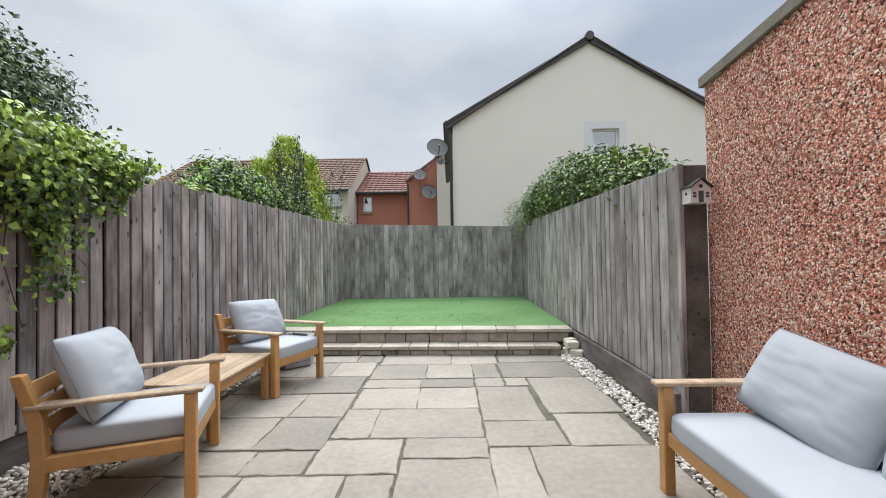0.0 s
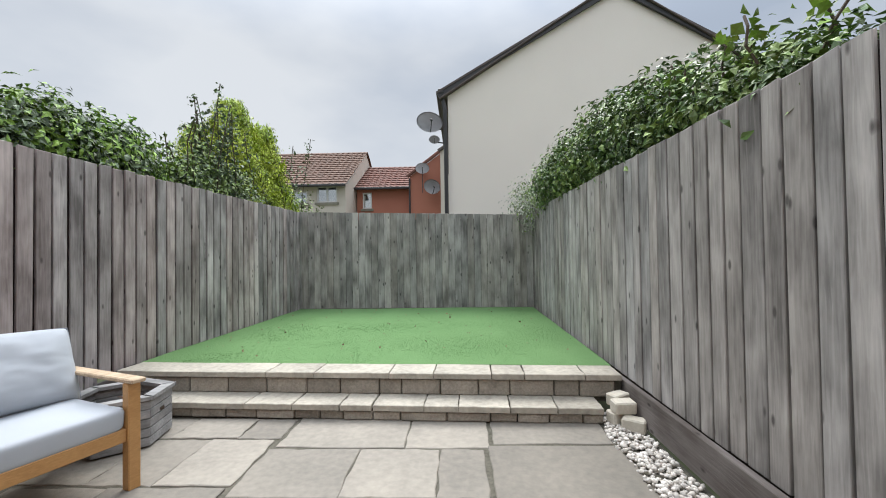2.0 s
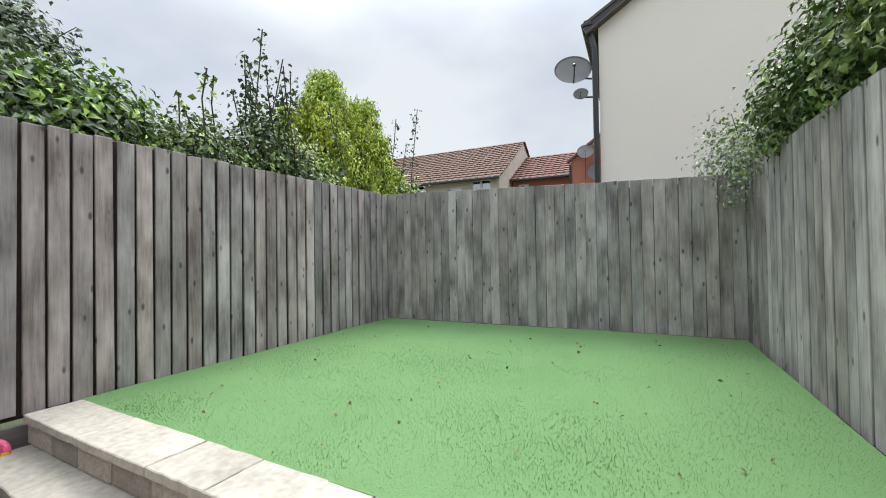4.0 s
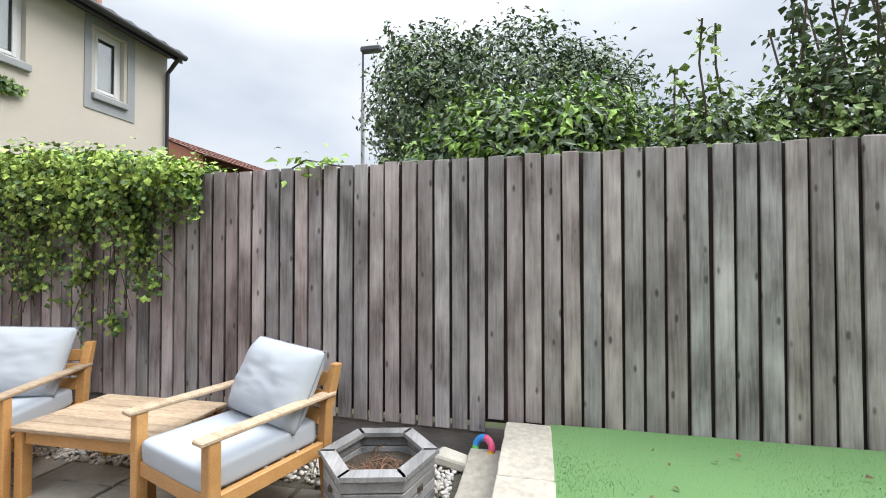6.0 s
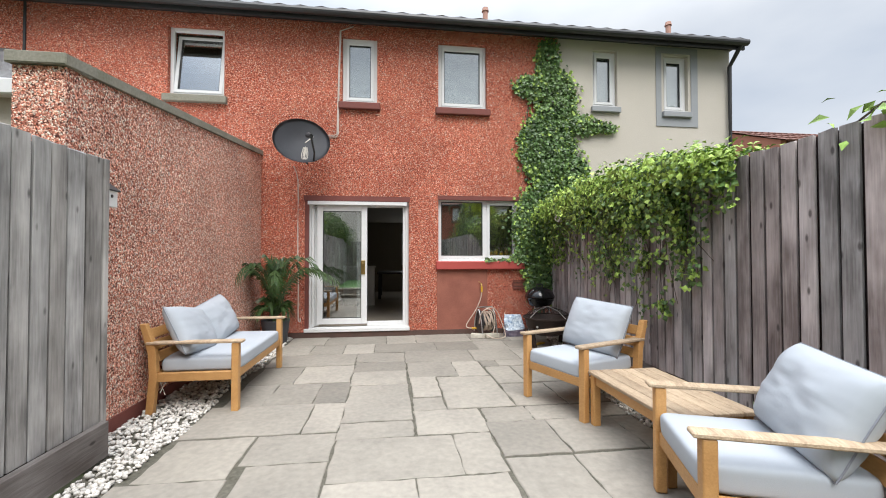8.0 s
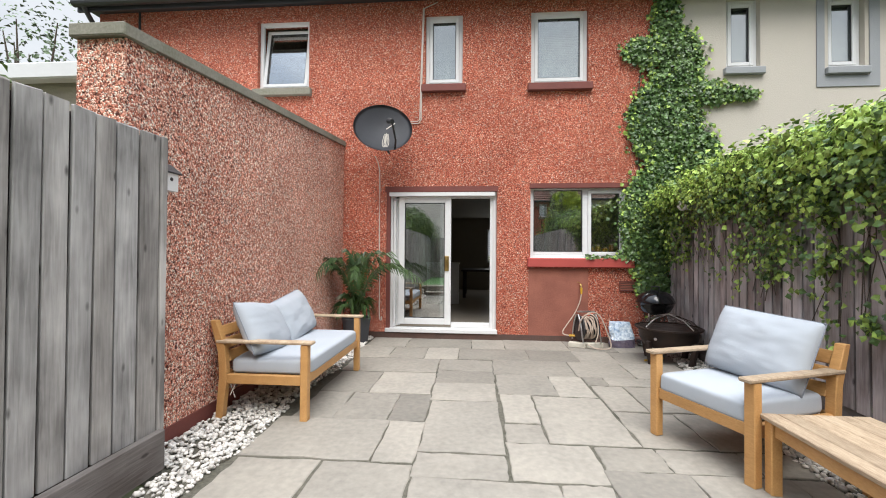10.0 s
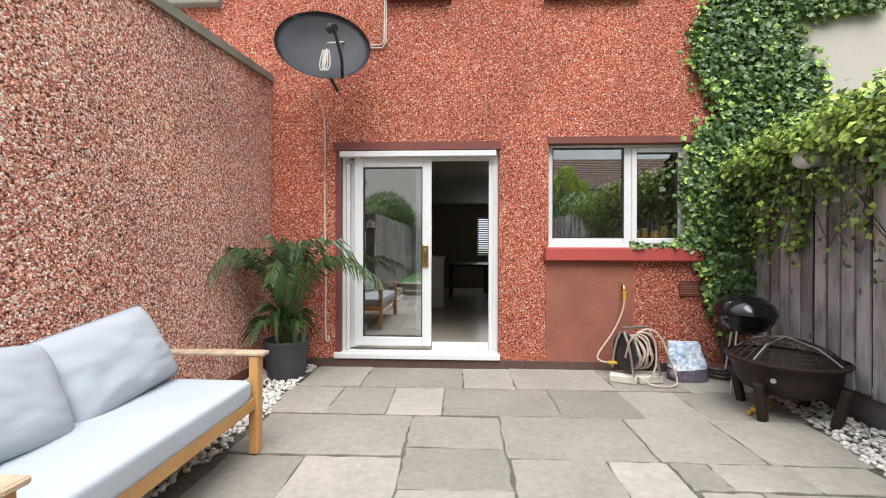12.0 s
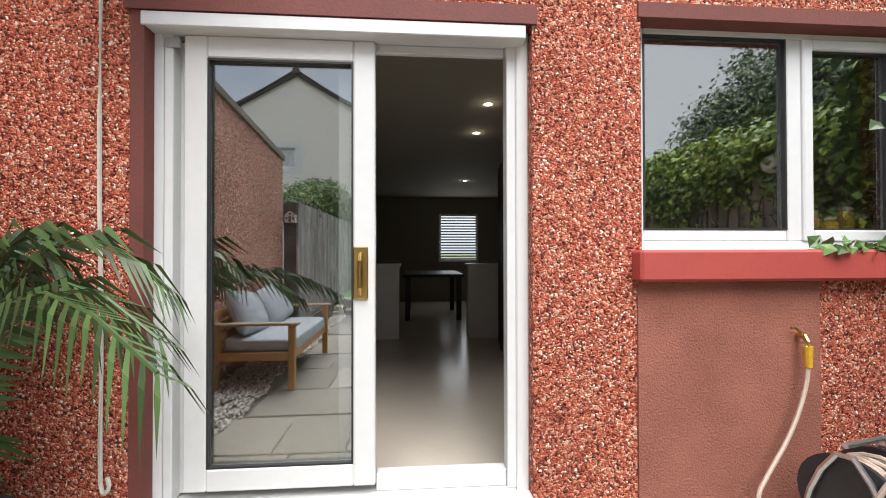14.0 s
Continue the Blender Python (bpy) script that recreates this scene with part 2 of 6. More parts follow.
M_FENCE = weathered("fence_wood", (0.52, 0.472, 0.462), (0.165, 0.143, 0.138), vary=0.25)
M_FENCE_R = weathered("fence_wood_smooth", (0.46, 0.44, 0.42), (0.15, 0.142, 0.135), vary=0.17)
# near-black tone that stands in for the shade between fence boards
M_FENCE_SHADE = material("fence_gap_shade", (0.045, 0.028, 0.025), 0.9, stretch=(4, 4, 0.5))
M_GRAVELBOARD = weathered("gravel_board_wood", (0.17, 0.15, 0.14), (0.075, 0.06, 0.052), axis=1)
M_RED = speckle("red_roughcast", [(0.0, (0.12, 0.03, 0.021)), (0.09, (0.47, 0.104, 0.062)), (0.42, (0.66, 0.19, 0.115)), (0.78, (0.82, 0.42, 0.29)), (0.95, (0.90, 0.72, 0.60))], 112)
M_PINK = speckle("pink_roughcast", [(0.0, (0.14, 0.048, 0.034)), (0.08, (0.56, 0.19, 0.125)), (0.34, (0.78, 0.36, 0.25)), (0.62, (0.92, 0.60, 0.47)), (0.86, (0.94, 0.80, 0.68))], 100)
M_BAND = material("red_paint", (0.44, 0.075, 0.06), 0.55, tint=(0.36, 0.06, 0.05), bump=0.1)
M_DARKBAND = material("dark_red_paint", (0.20, 0.055, 0.042), 0.75, tint=(0.13, 0.04, 0.032), bump=0.15)
M_PLINTH = material("dirty_brown_plinth", (0.13, 0.07, 0.055), 0.9, tint=(0.06, 0.04, 0.032), scale=5, fine=50, bump=0.4)
M_SMOOTHRED = material("smooth_red_render", (0.34, 0.125, 0.084), 0.9, tint=(0.22, 0.078, 0.054), scale=4, fine=110, bump=0.8, amount=0.8)
M_BEIGE = material("beige_render", (0.56, 0.51, 0.44), 0.9, tint=(0.49, 0.45, 0.39), scale=1.5, fine=70, bump=0.3)
M_GREYBAND = material("grey_render_band", (0.33, 0.34, 0.35), 0.9, tint=(0.28, 0.29, 0.3), scale=3, fine=70)
M_CREAM = material("cream_render", (0.82, 0.77, 0.70), 0.9, tint=(0.75, 0.70, 0.64), scale=0.8, fine=50, bump=0.2)
M_UPVC = material("white_upvc", (0.71, 0.71, 0.705), 0.3, tint=(0.65, 0.65, 0.64), bump=0.0, scale=2, fine=20)
M_TREAD = material("pale_step_stone", (0.50, 0.46, 0.385), 0.8, tint=(0.27, 0.25, 0.21), scale=3.5, fine=26, per_object=0.15, bump=0.35, amount=0.6, spec=0.3)
M_SLAB = material("sandstone_slab", (0.335, 0.305, 0.258), 0.78, tint=(0.205, 0.19, 0.165), scale=2.2, fine=24, per_object=0.24, bump=0.35, amount=0.5, spec=0.3)
M_JOINT = material("joint_mortar", (0.17, 0.155, 0.125), 0.95, tint=(0.035, 0.036, 0.022), scale=5, fine=50)
M_RISER = material("riser_stone", (0.46, 0.41, 0.34), 0.9, tint=(0.20, 0.18, 0.15), scale=7, fine=60, per_object=0.25, bump=0.7)
M_LAWN = material("artificial_turf", (0.155, 0.275, 0.115), 0.95, tint=(0.115, 0.22, 0.085), scale=1.6, fine=150, bump=0.5, spec=0.15)
M_BLADE = material("turf_blade", (0.17, 0.30, 0.125), 0.85, tint=(0.125, 0.24, 0.095), scale=2, fine=60, island=0.12, bump=0, spec=0.2)
M_OAK = material("oiled_hardwood", (0.56, 0.31, 0.115), 0.5, tint=(0.40, 0.20, 0.065), scale=5, fine=40, stretch=(3, 1, 3), bump=0.15, per_object=0.12)
M_OAKGREY = material("silvered_hardwood", (0.50, 0.385, 0.265), 0.75, tint=(0.30, 0.215, 0.14), amount=0.8, scale=5, fine=40, stretch=(4, 0.6, 4), bump=0.2, per_object=0.16)
M_CUSHION = material("grey_cushion_cloth", (0.445, 0.475, 0.51), 0.95, tint=(0.38, 0.41, 0.445), scale=3, fine=400, bump=0.12, spec=0.15)
M_PIPING = material("grey_cushion_piping", (0.28, 0.30, 0.34), 0.9, bump=0.0)
M_TILE = material("roof_tile", (0.13, 0.105, 0.095), 0.85, tint=(0.07, 0.06, 0.055), scale=3, fine=40)
M_REDTILE = material("red_roof_tile", (0.22, 0.085, 0.06), 0.85, tint=(0.09, 0.05, 0.04), scale=2.5, fine=20)
M_BROWNTILE = material("brown_roof_tile", (0.20, 0.11, 0.075), 0.85, tint=(0.10, 0.065, 0.05), scale=2.5, fine=20)
M_REDPLAIN = material("terracotta_render", (0.42, 0.17, 0.115), 0.9, tint=(0.36, 0.14, 0.095), scale=1.0, fine=40)
M_BLACK = material("black_plastic", (0.02, 0.02, 0.022), 0.45, tint=(0.035, 0.034, 0.034), bump=0.05)
M_IRON = material("rusty_black_iron", (0.022, 0.02, 0.02), 0.55, tint=(0.06, 0.035, 0.025), scale=6, fine=70, metal=0.5, bump=0.2)
M_ENAMEL = material("black_enamel", (0.012, 0.012, 0.013), 0.12, bump=0)
M_STEEL = material("bright_steel", (0.75, 0.75, 0.75), 0.35, metal=1.0, tint=(0.62, 0.62, 0.62), bump=0.02)
M_DISH = material("grey_dish", (0.085, 0.088, 0.10), 0.55, tint=(0.07, 0.072, 0.08), bump=0.03)
M_DISHPALE = material("pale_grey_dish", (0.42, 0.42, 0.43), 0.6, tint=(0.3, 0.3, 0.31), bump=0)
M_CABLE = material("white_cable", (0.75, 0.70, 0.62), 0.5, bump=0)
M_HOSE = material("beige_hose", (0.56, 0.45, 0.36), 0.5, tint=(0.46, 0.36, 0.29), bump=0)
M_COPING = material("mossy_concrete", (0.30, 0.275, 0.235), 0.95, tint=(0.15, 0.15, 0.10), scale=4, fine=60)
M_PEBBLE = material("white_pebble", (0.74, 0.71, 0.66), 0.7, tint=(0.52, 0.48, 0.43), scale=8, fine=60, island=0.32, bump=0.2)
M_SOIL = material("dark_soil", (0.10, 0.075, 0.055), 0.98, tint=(0.04, 0.03, 0.022), scale=12, fine=90, bump=0.9)
M_GROUND = material("earth_and_grass", (0.10, 0.12, 0.05), 0.95, tint=(0.08, 0.08, 0.05), scale=0.5, fine=10)
M_PLANTER = weathered("planter_wood", (0.34, 0.335, 0.33), (0.15, 0.15, 0.15), knots=False, axis=0)
M_POT = material("charcoal_pot", (0.055, 0.058, 0.065), 0.6, tint=(0.04, 0.042, 0.048), scale=5, fine=60)
M_TWIG = material("dry_twig", (0.22, 0.12, 0.07), 0.9, tint=(0.10, 0.06, 0.04), bump=0, island=0.4)
M_BRICKPALE = material("pale_block", (0.66, 0.62, 0.53), 0.9, tint=(0.5, 0.46, 0.38), scale=9, fine=60, per_object=0.1)
M_BARK = material("bark", (0.12, 0.09, 0.065), 0.95, tint=(0.06, 0.05, 0.04), scale=8, fine=60, stretch=(3, 3, 0.6))
M_BRASS = material("brass", (0.62, 0.42, 0.16), 0.3, metal=1.0, tint=(0.45, 0.3, 0.1), bump=0)
M_YELLOW = material("yellow_plastic", (0.75, 0.42, 0.03), 0.4, bump=0)
# paint set darker, so part of the room's dimness lies in its colour
M_ROOMWALL_DIMMED = material("room_paint_dimmed", (0.31, 0.28, 0.23), 0.8, tint=(0.27, 0.245, 0.20), bump=0)
M_ROOMFLOOR = material("room_floor_tile", (0.62, 0.55, 0.46), 0.22, tint=(0.55, 0.48, 0.40), bump=0.02)
M_ROOMDARK = material("dark_furniture", (0.03, 0.022, 0.018), 0.5, bump=0)
M_LAMPGLOW = glow("lamp_glow", (1.0, 0.85, 0.6), 6.0)
M_GLASS = glazing("double_glazing", 0.4)
# extra white: behind the upper panes it also stands in for reflected sky
M_BLIND = material("white_blind", (0.84, 0.86, 0.88), 0.7, bump=0, island=0.05)
M_PINKPLASTIC = material("pink_plastic", (0.75, 0.10, 0.22), 0.4, bump=0)
M_BLUEPLASTIC = material("blue_plastic", (0.05, 0.30, 0.75), 0.4, bump=0)
M_GREENPLASTIC = material("green_plastic", (0.15, 0.6, 0.12), 0.4, bump=0)
M_BAGBLUE = material("pale_blue_bag", (0.74, 0.80, 0.84), 0.3, tint=(0.16, 0.26, 0.40), scale=11, fine=40, amount=0.9)
M_BAGDARK = material("dark_bag", (0.05, 0.05, 0.09), 0.35, tint=(0.16, 0.12, 0.14), scale=14, fine=40)


def leaf_material(name, a, c, rough=0.5):
    m = material(name, a, rough, tint=c, scale=1.3, fine=6, island=0.5, bump=0, spec=0.4)
    b = m.node_tree.nodes["Principled BSDF"]
    b.inputs["Subsurface Weight"].default_value = 0.0
    return m


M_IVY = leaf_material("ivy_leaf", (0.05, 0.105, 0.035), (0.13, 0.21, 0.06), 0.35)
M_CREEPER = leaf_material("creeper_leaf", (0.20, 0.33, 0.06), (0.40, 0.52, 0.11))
M_OLIVE = leaf_material("dull_green_leaf", (0.075, 0.12, 0.06), (0.17, 0.225, 0.125))
M_BRIGHT = leaf_material("bright_green_leaf", (0.15, 0.29, 0.05), (0.30, 0.44, 0.08))
M_CONIFER = leaf_material("golden_conifer_leaf", (0.22, 0.37, 0.04), (0.58, 0.62, 0.07))
M_CLAY = material("clay_pipe", (0.48, 0.27, 0.21), 0.8, tint=(0.40, 0.23, 0.18), scale=9, fine=60)
M_HEDGE = leaf_material("hedge_leaf", (0.10, 0.18, 0.05), (0.29, 0.38, 0.11))
M_PALE = leaf_material("grey_green_leaf", (0.27, 0.31, 0.23), (0.42, 0.45, 0.36))
M_PALM = leaf_material("palm_leaf", (0.024, 0.058, 0.018), (0.075, 0.12, 0.035), 0.4)


# ---- mesh helpers ----
def part(name, bm, mat, parent=None, label="", smooth=False):
    me = bpy.data.meshes.new(name)
    bm.to_mesh(me)
    bm.free()
    for mm in (mat if isinstance(mat, (list, tuple)) else [mat]):
        me.materials.append(mm)
    if smooth:
        me.polygons.foreach_set("use_smooth", [True] * len(me.polygons))
    ob = new(name, me)
    if parent:
        ob.parent = parent
    return tagged(ob, label)


def thing(name, label, category, at=None, group="", kind=""):
    ob = new(name)
    ob.empty_display_size = 0.1
    if at is not None:
        ob.matrix_basis = at
    return tagged(ob, label, category, group, kind)


def box(x0, y0, z0, x1, y1, z1, bevel=0.0, bm=None, m=None, segments=1):
    """A box between two corners, added to bm."""
    b = bmesh.new()
    r = bmesh.ops.create_cube(b, size=1)
    bmesh.ops.scale(b, vec=(abs(x1 - x0), abs(y1 - y0), abs(z1 - z0)), verts=b.verts)
    bmesh.ops.translate(b, vec=((x0 + x1) / 2, (y0 + y1) / 2, (z0 + z1) / 2), verts=b.verts)
    if bevel:
        bmesh.ops.bevel(b, geom=b.edges[:], offset=bevel, segments=segments, affect="EDGES", profile=0.5)
    if m is not None:
        bmesh.ops.transform(b, matrix=m, verts=b.verts)
    return merge(bm, b)


def merge(bm, b):
    if bm is None:
        return b
    me = bpy.data.meshes.new("tmp")
    b.to_mesh(me)
    b.free()
    bm.from_mesh(me)
    bpy.data.meshes.remove(me)
    return bm


def cyl(r0, r1, a, c, n=16, bm=None, caps=True):
    """A tapered rod from a to c."""
    a, c = Vector(a), Vector(c)
    b = bmesh.new()
    bmesh.ops.create_cone(b, cap_ends=caps, segments=n, radius1=r0, radius2=r1, depth=(c - a).length)
    q = Vector((0, 0, 1)).rotation_difference(c - a).to_matrix().to_4x4()
    bmesh.ops.transform(b, matrix=Matrix.Translation((a + c) / 2) @ q, verts=b.verts)
    return merge(bm, b)


def lathe(profile, n=28, bm=None, centre=(0, 0, 0)):
    """Turn a profile of (radius, height) about z."""
    b = bmesh.new()
    rings = []
    for r, z in profile:
        rings.append([b.verts.new((centre[0] + r * math.cos(2 * math.pi * i / n), centre[1] + r * math.sin(2 * math.pi * i / n), centre[2] + z)) for i in range(n)])
    for p, q in zip(rings, rings[1:]):
        for i in range(n):
            b.faces.new((p[i], p[(i + 1) % n], q[(i + 1) % n], q[i]))
    return merge(bm, b)


def tube(points, r, bm=None, n=6, smooth_steps=0):
    """A round cable along points."""
    pts = [Vector(p) for p in points]
    for _ in range(smooth_steps):
        nxt = [pts[0]]
        for p, q in zip(pts, pts[1:]):
            nxt += [p * 0.75 + q * 0.25, p * 0.25 + q * 0.75]
        pts = nxt + [pts[-1]]
    b = bmesh.new()
    rings = []
    for i, p in enumerate(pts):
        d = (pts[min(i + 1, len(pts) - 1)] - pts[max(i - 1, 0)]).normalized()
        q = Vector((0, 0, 1)).rotation_difference(d).to_matrix()
        rings.append([b.verts.new(p + q @ Vector((r * math.cos(2 * math.pi * k / n), r * math.sin(2 * math.pi * k / n), 0))) for k in range(n)])
    for p, q in zip(rings, rings[1:]):
        for k in range(n):
            b.faces.new((p[k], p[(k + 1) % n], q[(k + 1) % n], q[k]))
    if len(rings) > 1:
        b.faces.new(rings[0][::-1])
        b.faces.new(rings[-1])
    bmesh.ops.recalc_face_normals(b, faces=b.faces)
    return merge(bm, b)


def wall_with_holes(a, c, z0, z1, holes, thick, axis="x", at=0.0):
    """A wall along x (or y) from a to c, with openings (lo, hi, bottom, top); its outer face at `at`, thickness added to it."""
    us = sorted({a, c, *[h[0] for h in holes], *[h[1] for h in holes]})
    vs = sorted({z0, z1, *[h[2] for h in holes], *[h[3] for h in holes]})
    b = bmesh.new()
    for u0, u1 in zip(us, us[1:]):
        for v0, v1 in zip(vs, vs[1:]):
            mu, mv = (u0 + u1) / 2, (v0 + v1) / 2
            if any(h[0] < mu < h[1] and h[2] < mv < h[3] for h in holes):
                continue
            if axis == "x":
                box(u0, at, v0, u1, at + thick, v1, bm=b)
            else:
                box(at, u0, v0, at + thick, u1, v1, bm=b)
    bmesh.ops.remove_doubles(b, verts=b.verts, dist=1e-4)
    dup = {}
    for f in b.faces:
        dup.setdefault(tuple(round(v, 3) for v in f.calc_center_median()), []).append(f)
    bmesh.ops.delete(b, geom=[f for fs in dup.values() if len(fs) > 1 for f in fs], context="FACES_ONLY")
    return b

# ---- large structure ----
rnd = random.Random(7)
WALL_Y = -1.84            # outer face of the house wall
BACK_Y, RIGHT_X = 7.98, 1.50
FENCE_END = 1.93          # where the right-hand fence meets the outbuilding
EXT_X = 1.745             # face of the outbuilding's side wall
PARTY = -3.06             # line between the two houses


def left_x(y):
    """The left-hand fence runs slightly askew."""
    return -2.43 - (7.97 - y) * 0.049


def structure(name, bm, mat, label, category):
    return tagged(part(name, bm, mat, None, label), category=category, kind="structure")


g = bmesh.new()
bmesh.ops.create_grid(g, x_segments=6, y_segments=6, size=700)
bmesh.ops.translate(g, vec=(0, 0, -0.07), verts=g.verts)
structure("ground", g, M_GROUND, "bare earth and rough grass around the gardens", "ground")

# openings: lo, hi, bottom, top
DOOR = (-0.53, 1.09, 0.06, 2.18)
WINDOW = (-2.38, -1.01, 1.17, 2.22)
UPPERS = [(2.30, 3.11, 3.72, 4.78), (-0.02, 0.53, 3.72, 4.78), (-1.82, -1.01, 3.70, 4.78)]
NUPPERS = [(-4.14, -3.69, 3.85, 4.83), (-5.48, -5.01, 3.82, 4.82)]
b = wall_with_holes(PARTY, 5.72, -0.05, 4.98, [DOOR, WINDOW, *UPPERS], -0.28, "x", WALL_Y)
structure("wall_house", b, M_RED, "red roughcast rear wall of the terraced house", "wall")
b = wall_with_holes(-6.3, PARTY, -0.05, 4.98, NUPPERS, -0.28, "x", WALL_Y)
structure("wall_neighbour", b, M_BEIGE, "beige rendered rear wall of the next house", "wall")
structure("wall_side_1", box(5.44, -9.6, -0.05, 5.72, WALL_Y - 0.285, 4.98), M_RED, "red roughcast end wall of the terrace", "wall")
structure("wall_side_2", box(-6.3, -9.6, -0.05, -6.02, WALL_Y - 0.285, 4.98), M_BEIGE, "beige rendered end wall of the terrace", "wall")
FARWIN = (-1.5, -0.6, 0.97, 2.06)
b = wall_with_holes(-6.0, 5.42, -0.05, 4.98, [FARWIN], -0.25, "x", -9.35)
structure("wall_front", b, M_ROOMWALL_DIMMED, "painted front wall of the terrace, seen from inside", "wall")
# ceiling and walls take the darkened paint that carries the indoor dimness
structure("ceiling_room", box(-6.0, -9.34, 2.42, 5.42, WALL_Y - 0.29, 2.6), M_ROOMWALL_DIMMED, "dim plastered ceiling of the kitchen", "ceiling")
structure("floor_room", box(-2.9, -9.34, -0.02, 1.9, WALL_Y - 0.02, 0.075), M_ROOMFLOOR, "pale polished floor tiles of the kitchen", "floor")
structure("wall_room_1", box(1.9, -9.34, -0.05, 2.0, WALL_Y - 0.29, 2.41), M_ROOMWALL_DIMMED, "dim painted wall of the kitchen", "wall")
structure("wall_room_2", box(-3.0, -9.34, -0.05, -2.9, WALL_Y - 0.29, 2.41), M_ROOMWALL_DIMMED, "dim painted wall of the kitchen", "wall")

# roof of the terrace with courses of tiles
def tiled_slope(x0, x1, y0, z0, y1, z1, step, lift, lead=0.0):
    """A roof slope from the eaves (y0, z0) to the ridge (y1, z1), in overlapping courses with a wavy lower edge."""
    bm = bmesh.new()
    length = math.hypot(y1 - y0, z1 - z0)
    n = max(2, int(length / step))
    dy, dz = (y1 - y0) / length, (z1 - z0) / length
    ny, nz = (-dz, dy) if dy > 0 else (dz, -dy)
    cols = max(2, int((x1 - x0) / 0.3))
    for i in range(n):
        a, c = i * length / n, (i + 1) * length / n
        prev, crest = None, []
        for k in range(cols * 2 + 1):
            x = x0 + (x1 - x0) * k / (cols * 2)
            h = lift * (1.0 if k % 2 else 0.35)
            lo = bm.verts.new((x, y0 + dy * a + ny * (h + 0.02), z0 + dz * a + nz * (h + 0.02)))
            hi = bm.verts.new((x, y0 + dy * c + ny * h * 0.3, z0 + dz * c + nz * h * 0.3))
            un = below[k] if i else bm.verts.new((x, y0 + dy * a, z0 + dz * a))
            crest.append(hi)
            if prev:
                bm.faces.new((prev[0], lo, hi, prev[1]))
                bm.faces.new((prev[2], un, lo, prev[0]))
            prev = (lo, hi, un)
        below = crest
    return bm


roof = thing("roof_house", "dark brown tiled roof of the terrace with black gutter", "roof", kind="structure")
part("tiles", tiled_slope(-6.36, 5.82, WALL_Y + 0.32, 4.98, -5.8, 7.0, 0.32, 0.035), M_TILE, roof)
part("tiles", tiled_slope(-6.5, 5.95, -9.9, 4.98, -5.8, 7.0, 0.6, 0.035), M_TILE, roof)
part("soffit", box(-6.36, WALL_Y - 0.27, 4.985, 5.82, WALL_Y + 0.28, 5.02), M_BLACK, roof)
part("fascia", box(-6.36, WALL_Y + 0.24, 4.86, 5.82, WALL_Y + 0.27, 5.0), M_BLACK, roof)
gut = cyl(0.055, 0.055, (-6.36, WALL_Y + 0.33, 4.955), (5.82, WALL_Y + 0.33, 4.955), 12)
part("gutter", gut, M_BLACK, roof, "black plastic gutter")
for x in (-6.25, 5.68):
    part("downpipe", tube([(x, WALL_Y + 0.33, 4.94), (x, WALL_Y + 0.2, 4.8), (x, WALL_Y + 0.06, 4.65), (x, WALL_Y + 0.06, 0.0)], 0.035, n=8), M_BLACK, roof, "black plastic downpipe")
part("seam", box(5.02, WALL_Y + 0.002, 2.2, 5.05, WALL_Y + 0.02, 4.97), M_BLACK, roof)


def vent_pipe(x, y, z):
    v = thing("roof_vent_pipe", "pinkish clay vent pipe standing on the tiled roof", "vent pipe", pose(x, y, z), "roof vent pipes")
    part("pipe", cyl(0.05, 0.05, (0, 0, -0.2), (0, 0, 0.36), 12), M_CLAY, v)
    part("cap", cyl(0.07, 0.055, (0, 0, 0.36), (0, 0, 0.43), 12), M_CLAY, v)


for x in (3.6, -2.05, -5.9):
    vent_pipe(x, -2.9, 5.65)

# bands, reveals and sills of painted render round the openings
def trim(name, bm, mat, label):
    return structure(name, bm, mat, label, "trim")


trim("trim_base", box(-2.9, WALL_Y + 0.001, -0.02, EXT_X, WALL_Y + 0.022, 0.078), M_PLINTH, "dirty brown plinth along the foot of the wall")
trim("trim_door_head", box(-0.55, WALL_Y - 0.16, 2.14, 1.11, WALL_Y + 0.012, 2.22), M_DARKBAND, "dark red painted door head")
trim("trim_door_side", box(1.035, WALL_Y - 0.16, 0.06, 1.088, WALL_Y + 0.004, 2.139), M_DARKBAND, "dark red painted door reveal")
trim("trim_window_head", box(-2.47, WALL_Y - 0.16, 2.19, -0.995, WALL_Y + 0.012, 2.255), M_DARKBAND, "dark red painted window head")
trim("trim_panel", box(-1.82, WALL_Y + 0.001, 0.056, -0.985, WALL_Y + 0.012, 1.045), M_SMOOTHRED, "smooth red rendered panel below the window")
b = box(-2.44, WALL_Y - 0.06, 1.05, -0.965, WALL_Y + 0.075, 1.185, 0.012)
structure("sill_window", b, M_BAND, "red painted concrete window sill", "sill")
for i, u in enumerate(UPPERS):
    b = box(u[0] - 0.05, WALL_Y - 0.05, u[2] - 0.12, u[1] + 0.05, WALL_Y + 0.07, u[2] - 0.01, 0.01)
    structure("sill_%d" % (i + 1), b, M_COPING if i == 0 else M_DARKBAND, "grey concrete window sill" if i == 0 else "dark red painted window sill", "sill")
for i, u in enumerate(NUPPERS):
    structure("sill_%d" % (i + 4), box(u[0] - 0.04, WALL_Y - 0.05, u[2] - 0.11, u[1] + 0.04, WALL_Y + 0.06, u[2] - 0.01, 0.01), M_GREYBAND, "grey painted window sill", "sill")
u = NUPPERS[1]
b = wall_with_holes(u[0] - 0.18, u[1] + 0.15, 3.55, 4.95, [(u[0] - 0.05, u[1] + 0.05, 3.7, 4.85)], 0.012, "x", WALL_Y + 0.002)
